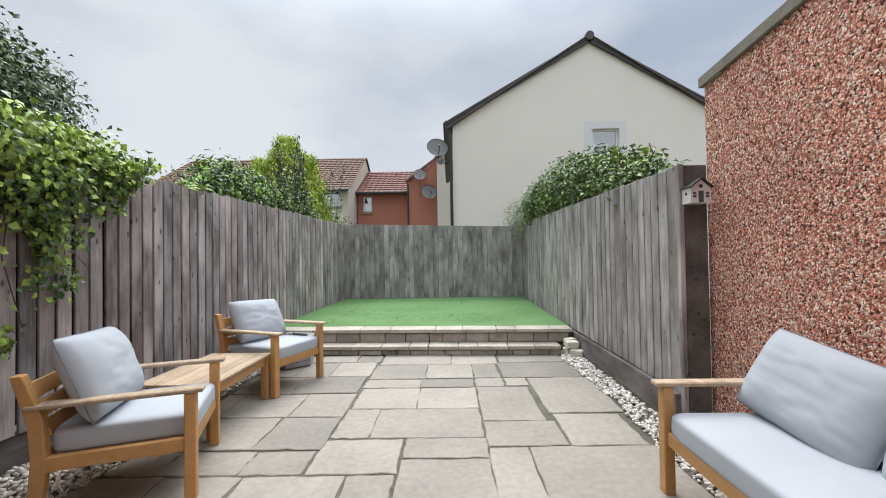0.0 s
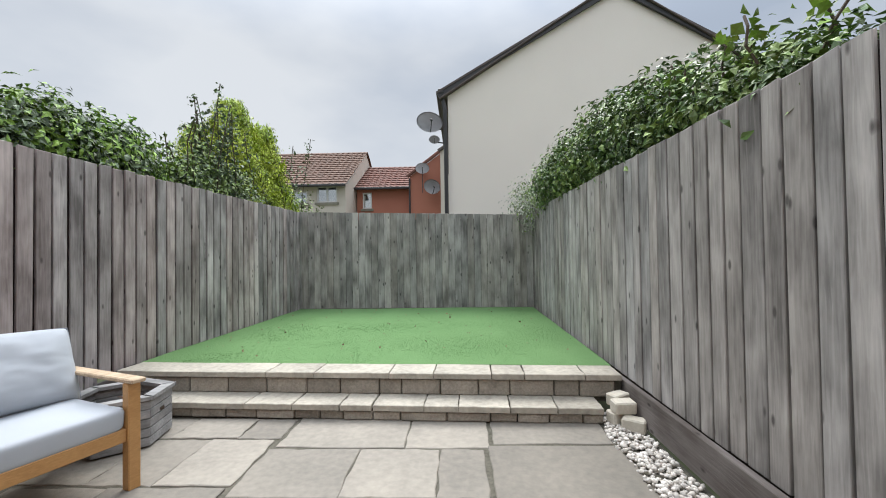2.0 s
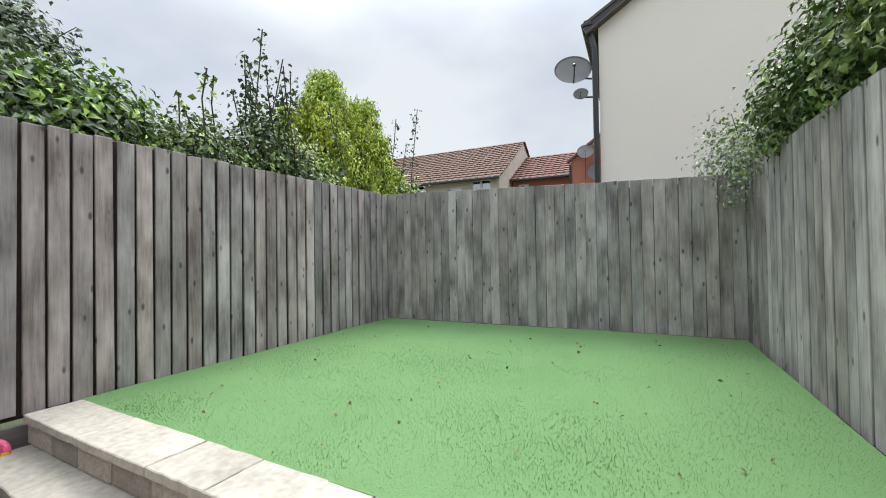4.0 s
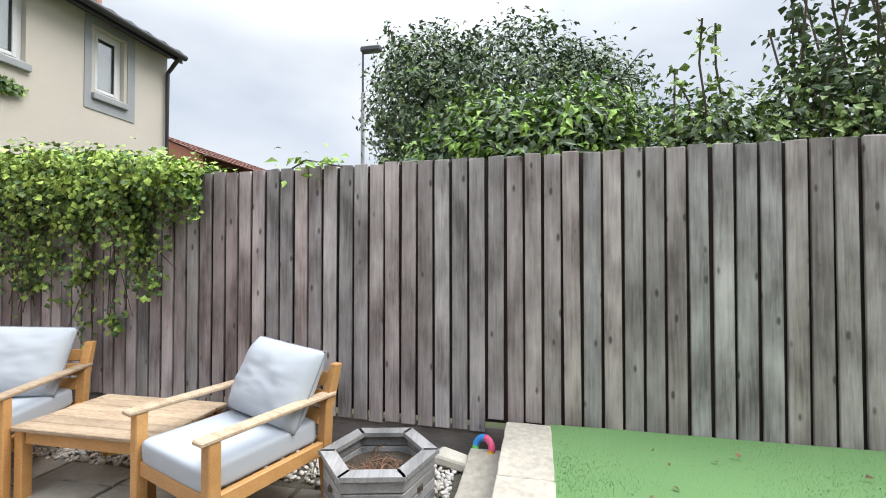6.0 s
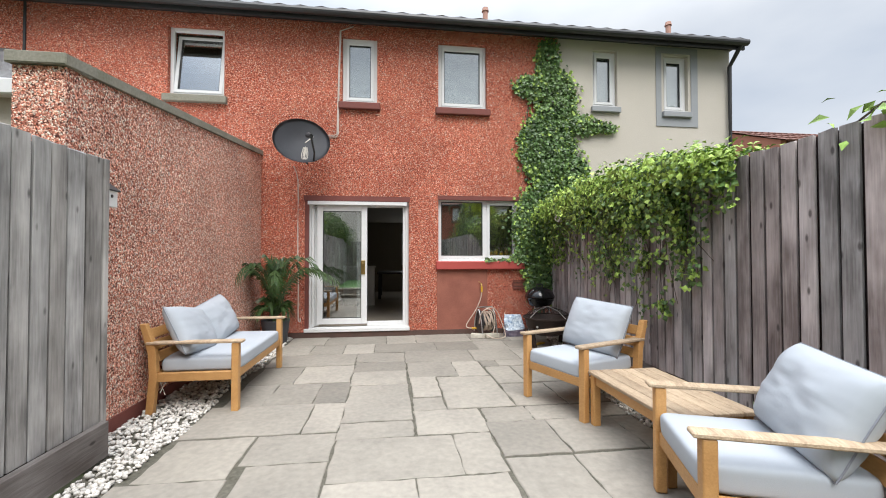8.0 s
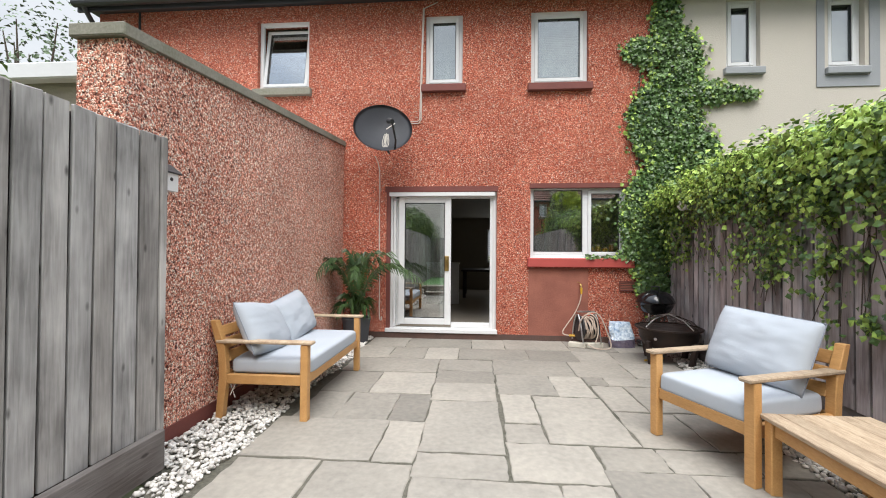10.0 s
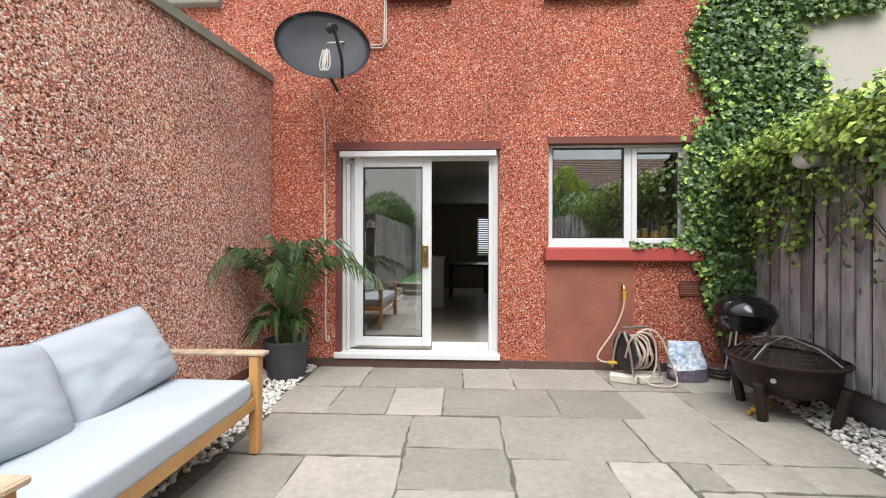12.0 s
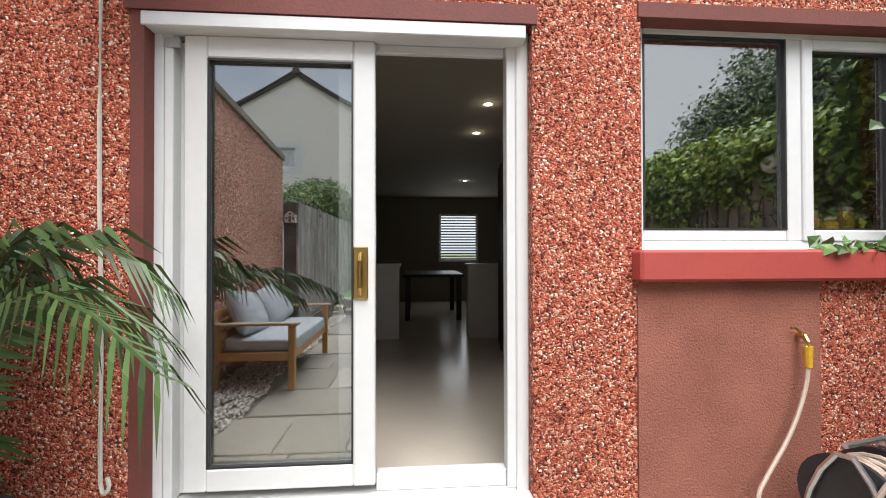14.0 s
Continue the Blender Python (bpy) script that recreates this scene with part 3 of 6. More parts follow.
trim("trim_grey_surround", b, M_GREYBAND, "grey painted band round a window")
trim("trim_string", box(-6.28, WALL_Y + 0.001, 2.60, PARTY, WALL_Y + 0.02, 2.64), M_BEIGE, "narrow ledge in the beige render")


def frame_bm(x0, x1, z0, z1, w, y0, y1, bevel=0.006):
    """Four bars round an opening, in the plane of the wall."""
    bm = bmesh.new()
    box(x0, y0, z0, x0 + w, y1, z1, bevel, bm)
    box(x1 - w, y0, z0, x1, y1, z1, bevel, bm)
    box(x0 + w, y0, z0, x1 - w, y1, z0 + w, bevel, bm)
    box(x0 + w, y0, z1 - w, x1 - w, y1, z1, bevel, bm)
    return bm


def pane(parent, x0, x1, z0, z1, y):
    p = part("pane", box(x0, y, z0, x1, y + 0.006, z1), M_GLASS, parent, "clear double-glazed pane")
    p.visible_shadow = False


def gasket(parent, x0, x1, z0, z1, y):
    part("gasket", frame_bm(x0, x1, z0, z1, 0.008, y, y + 0.02, 0), M_BLACK, parent)


def window(n, o, label, split=None, blind=False, tilt=0.0, casement=True, low=0.055):
    x0, x1, z0, z1 = o
    y = WALL_Y - 0.075
    w = thing("window_%d" % n, label, "window", kind="structure")
    part("window_frame", frame_bm(x0, x1, z0, z1, 0.055, y - 0.06, y), M_UPVC, w)
    part("window_sill", box(x0, y, z0 - 0.012, x1, y + 0.07, z0 + 0.018, 0.004), M_UPVC, w)
    lights = [(x0 + 0.055, x1 - 0.055)] if split is None else [(x0 + 0.055, split - 0.036), (split + 0.036, x1 - 0.055)]
    if split is not None:
        part("mullion", box(split - 0.036, y - 0.06, z0 + 0.055, split + 0.036, y, z1 - 0.055, 0.005), M_UPVC, w)
    for k, (a, c) in enumerate(lights):
        if casement and (split is None or k == 0):
            sash = part("sash", frame_bm(a, c, z0 + 0.055, z1 - 0.055, 0.05, y - 0.045, y + 0.012), M_UPVC, w)
            a, c = a + 0.05, c - 0.05
            pane(sash, a, c, z0 + 0.105, z1 - 0.105, y - 0.03)
            gasket(sash, a, c, z0 + 0.105, z1 - 0.105, y - 0.022)
            if tilt:
                m = Matrix.Translation((0, y, z0 + 0.1)) @ Matrix.Rotation(radians(tilt), 4, "X") @ Matrix.Translation((0, -y, -z0 - 0.1))
                sash.matrix_basis = m
        else:
            if low > 0.055:
                part("glazing_bar", box(a, y - 0.055, z0 + 0.056, c, y - 0.004, z0 + low, 0.004), M_UPVC, w)
            pane(w, a, c, z0 + low, z1 - 0.055, y - 0.03)
            gasket(w, a, c, z0 + low, z1 - 0.055, y - 0.022)
    # white slats and solid sheet add the brightness of sky mirrored in the glass
    if blind:
        s = bmesh.new()
        z = z0 + 0.08
        while z < z1 - 0.06:
            box(x0 + 0.06, y - 0.075, z, x1 - 0.06, y - 0.07, z + 0.022, bm=s, m=None)
            z += 0.026
        box(x0 + 0.058, y - 0.085, z0 + 0.06, x1 - 0.058, y - 0.08, z1 - 0.056, bm=s)
        part("blind", s, M_BLIND, w, "white slatted blind")
    return w


window(1, WINDOW, "white plastic kitchen window with two panes and dark glass", split=-1.795, low=0.106)
window(2, UPPERS[0], "white plastic upper window tilted open", tilt=9)
window(3, UPPERS[1], "narrow white plastic upper window with a blind", blind=True)
window(4, UPPERS[2], "white plastic upper window with a blind", blind=True)
window(5, NUPPERS[0], "narrow white plastic upper window of the next house", blind=True)
window(6, NUPPERS[1], "narrow white plastic upper window in a grey surround", blind=True)
# added wall: blocks light and view so the upper windows stay dark inside
structure("wall_upper", box(-6.0, -4.1, 2.61, 5.42, -4.0, 4.97), M_ROOMWALL_DIMMED, "added wall that closes the upper rooms and keeps them dark", "wall")

# sliding patio door
x0, x1, z0, z1 = DOOR
dy = WALL_Y - 0.06
door = thing("door_1", "white plastic sliding patio door standing half open", "door", kind="structure")
part("door_frame", frame_bm(x0, x1 - 0.035, z0 + 0.03, z1 - 0.03, 0.055, dy - 0.09, dy), M_UPVC, door)
part("threshold", box(x0 - 0.012, dy - 0.1, z0 + 0.022, x1 + 0.004, WALL_Y + 0.045, z0 + 0.078, 0.006), M_UPVC, door, "white plastic door sill")
part("head", box(-0.503, dy - 0.02, 2.078, 1.05, WALL_Y + 0.008, 2.136, 0.004), M_UPVC, door, "white plastic head of the door frame")
part("filler", box(0.9, dy - 0.09, 0.16, 0.962, dy - 0.055, 2.07), M_UPVC, door)
part("filler", box(-0.476, dy - 0.085, 0.146, -0.436, dy - 0.012, 2.094, 0.003), M_UPVC, door)
part("filler", box(-0.435, dy - 0.085, 2.058, 0.93, dy - 0.056, 2.094, 0.003), M_UPVC, door)
part("jamb", box(0.96, dy - 0.06, z0 + 0.09, 0.995, dy + 0.004, z1 - 0.09, 0.004), M_UPVC, door)
leaf = part("sliding_leaf", bmesh.new(), M_UPVC, door)
leaf.data = part("tmp", frame_bm(0.136, 0.918, 0.19, 2.077, 0.092, dy - 0.05, dy + 0.004), M_UPVC).data
bpy.data.objects.remove(bpy.data.objects["tmp"])
pane(leaf, 0.228, 0.826, 0.282, 1.985, dy - 0.03)
gasket(leaf, 0.228, 0.826, 0.282, 1.985, dy - 0.02)
part("inner_stile", box(0.228, dy - 0.085, 0.2, 0.30, dy - 0.052, 2.05, 0.004), M_DISHPALE, door)
part("fixed_rail", box(-0.435, dy - 0.088, 0.146, 0.134, dy - 0.03, 0.219, 0.004), M_UPVC, door)
part("vent_cover", box(0.93, dy + 0.001, 2.02, 0.99, dy + 0.012, 2.06, 0.003), M_DISHPALE, door)
hb = box(0.165, dy + 0.004, 0.978, 0.227, dy + 0.016, 1.2, 0.004)
handle = part("door_handle", hb, M_BRASS, leaf, "brass pull handle")
hb = tube([(0.196, dy + 0.016, 1.0), (0.196, dy + 0.05, 1.03), (0.196, dy + 0.05, 1.14), (0.196, dy + 0.016, 1.17)], 0.009, n=8)
part("door_pull", hb, M_BRASS, leaf)

# inside the kitchen, as far as the doorway shows it
M_JARGLASS = material("amber_jar", (0.42, 0.25, 0.05), 0.15, tint=(0.30, 0.16, 0.03), bump=0)
M_LID = material("jar_lid", (0.55, 0.50, 0.40), 0.4, bump=0)
shelf_y = WALL_Y - 0.22
structure("sill_inner", box(-2.40, WALL_Y - 0.36, 1.175, -1.0, WALL_Y - 0.141, 1.21, 0.004), M_UPVC, "white inner window board of the kitchen", "sill")
for k_, (jx, jh, jm) in enumerate(((-1.93, 0.15, M_JARGLASS), (-2.02, 0.17, M_JARGLASS), (-2.12, 0.14, M_YELLOW), (-2.21, 0.19, M_JARGLASS), (-2.30, 0.15, M_BRASS))):
    jar = thing("storage_jar", "small amber glass jar on the inner window board", "jar", pose(jx, shelf_y, 1.211), "kitchen jars")
    part("body", lathe([(0.0, 0.0), (0.034, 0.0), (0.037, 0.01), (0.037, jh - 0.04), (0.028, jh - 0.02), (0.028, jh - 0.012)], 16), jm, jar, smooth=True)
    part("lid", lathe([(0.031, jh - 0.018), (0.031, jh), (0.0, jh)], 16), M_LID, jar, "pale lid")
w7 = thing("window_7", "bright far window with a white slatted blind", "window", kind="structure")
part("window_frame", frame_bm(FARWIN[0], FARWIN[1], FARWIN[2], FARWIN[3], 0.05, -9.42, -9.36), M_UPVC, w7)
s = bmesh.new()
z = FARWIN[2] + 0.05
while z < FARWIN[3] - 0.05:
    box(FARWIN[0] + 0.04, -9.335, z, FARWIN[1] - 0.04, -9.31, z + 0.028, bm=s)
    z += 0.062
part("blind", s, M_BLIND, w7, "white slatted blind")
for x0, x1 in ((0.16, 0.9), (-1.7, -0.73)):
    k = thing("half_wall", "white painted half-height wall end in the kitchen", "half wall", pose((x0 + x1) / 2, -5.45, 0.075))
    part("body", box(-(x1 - x0) / 2, -0.1, 0, (x1 - x0) / 2, 0.1, 0.92), M_UPVC, k)
    part("capping", box(-(x1 - x0) / 2 - 0.02, -0.12, 0.921, (x1 - x0) / 2 + 0.02, 0.12, 0.96, 0.005), M_UPVC, k)
k = thing("tall_cabinet", "tall dark wooden cabinet against the kitchen wall", "cabinet", pose(-1.2, -4.4, 0.075))
part("body", box(-0.4, -0.3, 0, 0.2, 0.3, 2.1, 0.01), M_ROOMDARK, k)
part("door", box(0.201, -0.28, 0.08, 0.222, 0.28, 2.05, 0.006), M_ROOMDARK, k)
k = thing("dining_table", "dark dining table in the far room", "table", pose(-0.35, -7.4, 0.075))
part("tabletop", box(-0.5, -0.7, 0.7, 0.5, 0.7, 0.75, 0.01), M_ROOMDARK, k)
for sx in (-0.42, 0.42):
    for sy in (-0.6, 0.6):
        part("leg", box(sx - 0.04, sy - 0.04, 0, sx + 0.04, sy + 0.04, 0.7), M_ROOMDARK, k)
for i, (x, y) in enumerate(((-0.65, -3.5), (-0.68, -4.32), (-0.91, -7.1))):
    k = thing("ceiling_spot", "small lit ceiling spotlight", "ceiling light", pose(x, y, 2.42), "kitchen spotlights")
    part("rim", lathe([(0.03, 0.0), (0.045, -0.008), (0.048, 0.0)], 16), M_UPVC, k)
    part("bulb", lathe([(0.0, -0.006), (0.03, -0.004)], 16), M_LAMPGLOW, k)

# outbuilding wall with its sloping coping
def prism(points_yz, x0, x1):
    bm = bmesh.new()
    a = [bm.verts.new((x0, y, z)) for y, z in points_yz]
    c = [bm.verts.new((x1, y, z)) for y, z in points_yz]
    n = len(a)
    bm.faces.new(a)
    bm.faces.new(c[::-1])
    for i in range(n):
        bm.faces.new((a[i], c[i], c[(i + 1) % n], a[(i + 1) % n]))
    bmesh.ops.recalc_face_normals(bm, faces=bm.faces)
    return bm


EXT_END = 1.95
b = prism([(WALL_Y, -0.05), (EXT_END, -0.05), (EXT_END, 2.43), (WALL_Y, 2.83)], EXT_X, 2.04)
structure("wall_extension", b, M_PINK, "pinkish red roughcast side wall of the outbuilding", "wall")
b = prism([(WALL_Y + 0.002, 2.832), (EXT_END + 0.03, 2.432), (EXT_END + 0.03, 2.50), (WALL_Y + 0.002, 2.90)], EXT_X - 0.025, 2.06)
box(EXT_X - 0.02, EXT_END - 0.2, 2.435, 2.06, EXT_END + 0.035, 2.505, 0.004, b)
structure("coping_extension", b, M_COPING, "weathered mossy concrete coping on the outbuilding wall", "coping")
trim("trim_extension_base", box(EXT_X - 0.012, WALL_Y + 0.03, -0.02, EXT_X - 0.001, EXT_END, 0.10), M_DARKBAND, "dark red painted foot of the outbuilding wall")

# distant neighbours' lean-to behind the fence
k = thing("lean_to", "white plastic lean-to roof edge behind the outbuilding wall", "lean-to", pose(3.0, 0.0, 0.0))
part("roof", box(-0.7, -1.8, 2.42, 1.5, 1.55, 2.48, 0.01, m=None), M_UPVC, k)
part("gutter", box(-0.75, 1.552, 2.36, 1.55, 1.64, 2.47, 0.01), M_UPVC, k)
part("wall", box(-0.6, -1.8, -0.06, 1.4, 1.5, 2.419), M_BEIGE, k)

# patio bed, steps and lawn
def bed(points, z0, z1):
    bm = bmesh.new()
    a = [bm.verts.new((x, y, z1)) for x, y in points]
    c = [bm.verts.new((x, y, z0)) for x, y in points]
    bm.faces.new(a)
    for i in range(len(a)):
        bm.faces.new((a[i], c[i], c[(i + 1) % len(a)], a[(i + 1) % len(a)]))
    bmesh.ops.recalc_face_normals(bm, faces=bm.faces)
    return bm


patio = structure("patio", bed([(1.72, WALL_Y), (1.72, 1.95), (1.5, 1.95), (1.5, 4.2), (-2.66, 4.2), (-2.9, WALL_Y)], -0.06, -0.008), M_JOINT, "grey-brown sandstone flags laid in a random pattern with mossy joints", "patio")
SLAB_COLUMNS = """
-1.82 -1.26: 1.24 .70 -.18 -.62 -1.45 -2.05 -2.68
-1.24 -.70: 1.27 .81 .38 -.03 -.87 -1.44 -1.88 -2.58
-.67 -.12: 1.18 .17
-.67 -.24: .17 -.42
-.69 -.13: -.42 -1.26 -1.84 -2.46
-.23 .18: .16 -.42
-.10 .52: 1.16 .71 .16
-.12 .45: -.43 -.96 -1.29
-.12 .13: -1.29 -1.49 -1.9 -2.32
.14 .75: -1.31 -1.60 -2.24
.19 .65: .15 -.42
.67 1.54: .13 -.42
1.56 1.83: .13 -.42
.46 1.06: -.44 -.71
1.08 1.37: -.44 -.71
.47 1.36: -.72 -1.30
.77 1.36: -1.31 -1.76 -2.2
1.38 1.82: -.43 -.97
1.38 1.66: -.98 -1.36 -1.85 -2.16
.53 1.10: 1.15 .83 .42 .14
1.11 1.69: 1.22 .39 .13
1.71 2.11: .67 .13
1.71 2.24: 1.19 .68
1.84 2.37: .12 -.68 -.95
1.68 2.20: -.96 -1.42 -1.95 -2.14
2.12 2.90: .61 .13
2.92 3.17: .64 .42
2.26 3.17: 1.26 .66
2.38 2.89: .12 -.40 -.94
2.90 3.15: .12 -.40 -.95
2.22 2.75: -.96 -1.40 -1.97 -2.14
2.77 3.26: -.97 -1.60 -2.14
2.92 3.18: .41 .13
3.19 3.70: .40 .13 -.37 -.95
3.19 3.76: 1.24 .42
3.28 3.82: -.96 -1.39 -1.77 -2.14
3.72 4.18: .44 -.10 -.92
3.78 4.20: 1.22 .46
3.84 4.16: -.94 -1.23 -1.69 -2.14
"""


def flag(x0, y0, x1, y1, z0, z1, mat, parent, name="slab", rough=0.008):
    """One riven flag: uneven corners, softened upper edge."""
    bm = bmesh.new()
    j = lambda: rnd.uniform(-rough, rough)
    ring = []
    nx, ny = 6, 6
    pts = []
    for i in range(nx):
        pts.append((x0 + (x1 - x0) * i / nx, y0))
    for i in range(ny):
        pts.append((x1, y0 + (y1 - y0) * i / ny))
    for i in range(nx):
        pts.append((x1 - (x1 - x0) * i / nx, y1))
    for i in range(ny):
        pts.append((x0, y1 - (y1 - y0) * i / ny))
    cx, cy = (x0 + x1) / 2, (y0 + y1) / 2
    tilt = (rnd.uniform(-0.003, 0.003), rnd.uniform(-0.003, 0.003))
    low, mid, top = [], [], []
    for (x, y) in pts:
        jx, jy = j(), j()
        sx, sy = (1 if x < cx else -1), (1 if y < cy else -1)
        zt = z1 + tilt[0] * (x - cx) * 2 + tilt[1] * (y - cy) * 2
        low.append(bm.verts.new((x + jx, y + jy, z0)))
        mid.append(bm.verts.new((x + jx, y + jy, zt - 0.004)))
        top.append(bm.verts.new((x + jx + sx * 0.005, y + jy + sy * 0.005, zt)))
    n = len(pts)
    for a, c in ((low, mid), (mid, top)):
        for i in range(n):
            bm.faces.new((a[i], a[(i + 1) % n], c[(i + 1) % n], c[i]))
    bm.faces.new(top)
    bmesh.ops.recalc_face_normals(bm, faces=bm.faces)
    return part(name, bm, mat, parent)


for row in SLAB_COLUMNS.strip().splitlines():
    span, xs = row.split(":")
    ya, yb = [float(v) for v in span.split()]
    xs = [float(v) for v in xs.split()]
    for xa, xb in zip(xs[1:], xs):
        flag(xa + 0.003, ya + 0.002, xb - 0.003, yb - 0.002, -0.045, rnd.uniform(-0.003, 0.003), M_SLAB, patio)

# two steps of flags on stone risers
STEP_Z, TOP_Z, LAWN_Z = 0.115, 0.285, 0.285
STEP_Y, TOP_Y, LAWN_Y = 4.14, 4.36, 4.62


SKEW = 0.04              # the steps lie slightly askew to the house


def step(name, y0, y1, z, lower, x0, x1, cuts):
    s = structure(name, box(x0, y0 + 0.03, lower - 0.04, x1, y1 + 0.1, z - 0.045), M_JOINT, "stone step of sandstone flags on a rough stone riser", "step")
    xs = [x0, *cuts, x1]
    for a, c in zip(xs, xs[1:]):
        flag(a + 0.004, y0 - 0.012, c - 0.004, y1, z - 0.042, z, M_TREAD, s, "tread", 0.004)
    x = x0
    while x < x1 - 0.05:
        w = min(rnd.uniform(0.16, 0.34), x1 - x)
        h = z - 0.045 - lower
        part("stone", box(x + 0.004, y0 + rnd.uniform(0.0, 0.015), lower + 0.0, x + w - 0.004, y0 + 0.12, lower + h - 0.004, 0.008), M_RISER, s)
        x += w
    s.matrix_basis = Matrix.Translation((-0.55, 4.4, 0)) @ Matrix.Rotation(-SKEW, 4, "Z") @ Matrix.Translation((0.55, -4.4, 0))
    return s


step("step_1", STEP_Y, TOP_Y + 0.03, STEP_Z, 0.0, -2.55, 1.27, [-1.95, -1.35, -0.98, -0.62, -0.38, 0.0, 0.25, 0.62, 0.95])
step("step_2", TOP_Y, LAWN_Y, TOP_Z, STEP_Z, -2.58, 1.47, [-1.95, -1.3, -0.9, -0.3, 0.05, 0.5, 0.75, 1.2])


def lawn_z(y):
    return LAWN_Z + 0.045 * (y - LAWN_Y) / (BACK_Y - LAWN_Y)


def lawn_bump(x, y):
    return 0.006 * noise.noise((x * 1.7, y * 1.7, 0.3)) + 0.0015 * noise.noise((x * 6, y * 6, 2.0))


bm = bmesh.new()
NX, NY = 60, 52
grid = [[None] * (NX + 1) for _ in range(NY + 1)]
for i in range(NY + 1):
    y = LAWN_Y - 0.01 + (BACK_Y - LAWN_Y) * i / NY
    for k in range(NX + 1):
        x = left_x(y) + 0.01 + (RIGHT_X - 0.03 - left_x(y)) * k / NX
        ys = y - SKEW * (x + 0.55) * (1 - i / NY)
        grid[i][k] = bm.verts.new((x, ys, lawn_z(y) + lawn_bump(x, y)))
for i in range(NY):
    for k in range(NX):
        bm.faces.new((grid[i][k], grid[i][k + 1], grid[i + 1][k + 1], grid[i + 1][k]))
structure("lawn", bm, M_LAWN, "green artificial turf with slight creases", "lawn")


def mesh_object(name, verts, faces, mat, parent=None, label="", smooth=False):
    me = bpy.data.meshes.new(name)
    me.from_pydata(verts, [], faces)
    me.materials.append(mat)
    if smooth:
        me.polygons.foreach_set("use_smooth", [True] * len(me.polygons))
    ob = new(name, me)
    if parent:
        ob.parent = parent
    return tagged(ob, label)


rs = np.random.RandomState(5)
N = 42000
yy = rs.uniform(LAWN_Y, BACK_Y - 0.01, N)
yy = LAWN_Y + (yy - LAWN_Y) * rs.uniform(0.3, 1.0, N)
lx = -2.43 - (7.97 - yy) * 0.049
xx = lx + 0.02 + rs.uniform(0, 1, N) * (RIGHT_X - 0.04 - lx)
zz = LAWN_Z + 0.045 * (yy - LAWN_Y) / (BACK_Y - LAWN_Y) - 0.004
yy = yy - SKEW * (xx + 0.55) * (1 - (yy - LAWN_Y) / (BACK_Y - LAWN_Y))
ang, lean, hh = rs.uniform(0, 6.28, N), rs.uniform(0.2, 1.1, N), rs.uniform(0.007, 0.014, N)
wx, wy = np.cos(ang) * 0.0022, np.sin(ang) * 0.0022
dx, dyy = -np.sin(ang) * hh * lean, np.cos(ang) * hh * lean
v = np.stack([np.stack([xx - wx, yy - wy, zz], 1), np.stack([xx + wx, yy + wy, zz], 1), np.stack([xx + dx, yy + dyy, zz + hh], 1)], 1).reshape(-1, 3)
tagged(mesh_object("turf_blades", v.tolist(), np.arange(3 * N).reshape(-1, 3).tolist(), M_BLADE, None, "short green plastic blades of the artificial turf"), category="turf", kind="stuff")

# ---- fences ----
def board_mesh(w, h, t, k):
    """A sawn board standing on its lower end, its face towards +x, worn at the edges."""
    r2 = random.Random(k)
    bm = box(-t, 0, 0, 0, w, h, min(0.003, t / 4))
    for v in bm.verts:
        if v.co.z > h - 0.02:
            v.co.z += r2.uniform(-0.006, 0.006)
        v.co.y += 0.003 * math.sin(v.co.z * 2.3 + k)
    me = bpy.data.meshes.new("board")
    bm.to_mesh(me)
    bm.free()
    return me


def stand(name, me, mat, parent, m):
    if not me.materials:
        me.materials.append(mat)
    ob = new(name, me)
    ob.parent = parent
    ob.matrix_basis = m
    return ob


left = thing("board_fence", "tall weathered grey fence of upright boards with dark gaps", "fence")
askew = math.atan(0.049)
pool = [board_mesh(0.098, 1.77, 0.02, i) for i in range(6)]
pool_lawn = [board_mesh(0.098, 1.69, 0.02, i + 9) for i in range(6)]
turn_left = math.degrees(askew)
y = WALL_Y + 0.03
i = 0
while y < BACK_Y - 0.06:
    lawn_side = y > LAWN_Y - 0.32
    me = rnd.choice(pool_lawn if lawn_side else pool)
    z = (0.275 if lawn_side else 0.195) + rnd.uniform(-0.008, 0.008)
    stand("board", me, M_FENCE, left, pose(left_x(y) + rnd.uniform(-0.003, 0.003), y, z, rnd.uniform(-0.15, 0.15), 0, -turn_left + rnd.uniform(-1.2, 1.2)))
    y += 0.118 + rnd.uniform(-0.004, 0.004)
L = BACK_Y - WALL_Y
mid = pose(left_x((BACK_Y + WALL_Y) / 2), (BACK_Y + WALL_Y) / 2, 0, 0, 0, -turn_left)
# added sheet whose dark colour gives the gaps their shade; rails share it
part("backing", box(-0.052, -L / 2, 0.25, -0.032, L / 2, 1.955, m=mid), M_FENCE_SHADE, left, "near-black sheet standing in for the shade in the gaps")
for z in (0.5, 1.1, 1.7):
    part("rail", box(-0.10, -L / 2, z, -0.054, L / 2, z + 0.08, m=mid), M_FENCE_SHADE, left)
part("gravel_board", box(-0.055, -L / 2, -0.03, -0.022, L / 2, 0.21, 0.004, m=mid), M_GRAVELBOARD, left, "dark brown board along the ground")

back = thing("board_fence", "weathered grey fence of upright boards closing the lawn", "fence")
pool = [board_mesh(0.106, 1.66, 0.018, i + 30) for i in range(6)]
x = left_x(BACK_Y) + 0.02
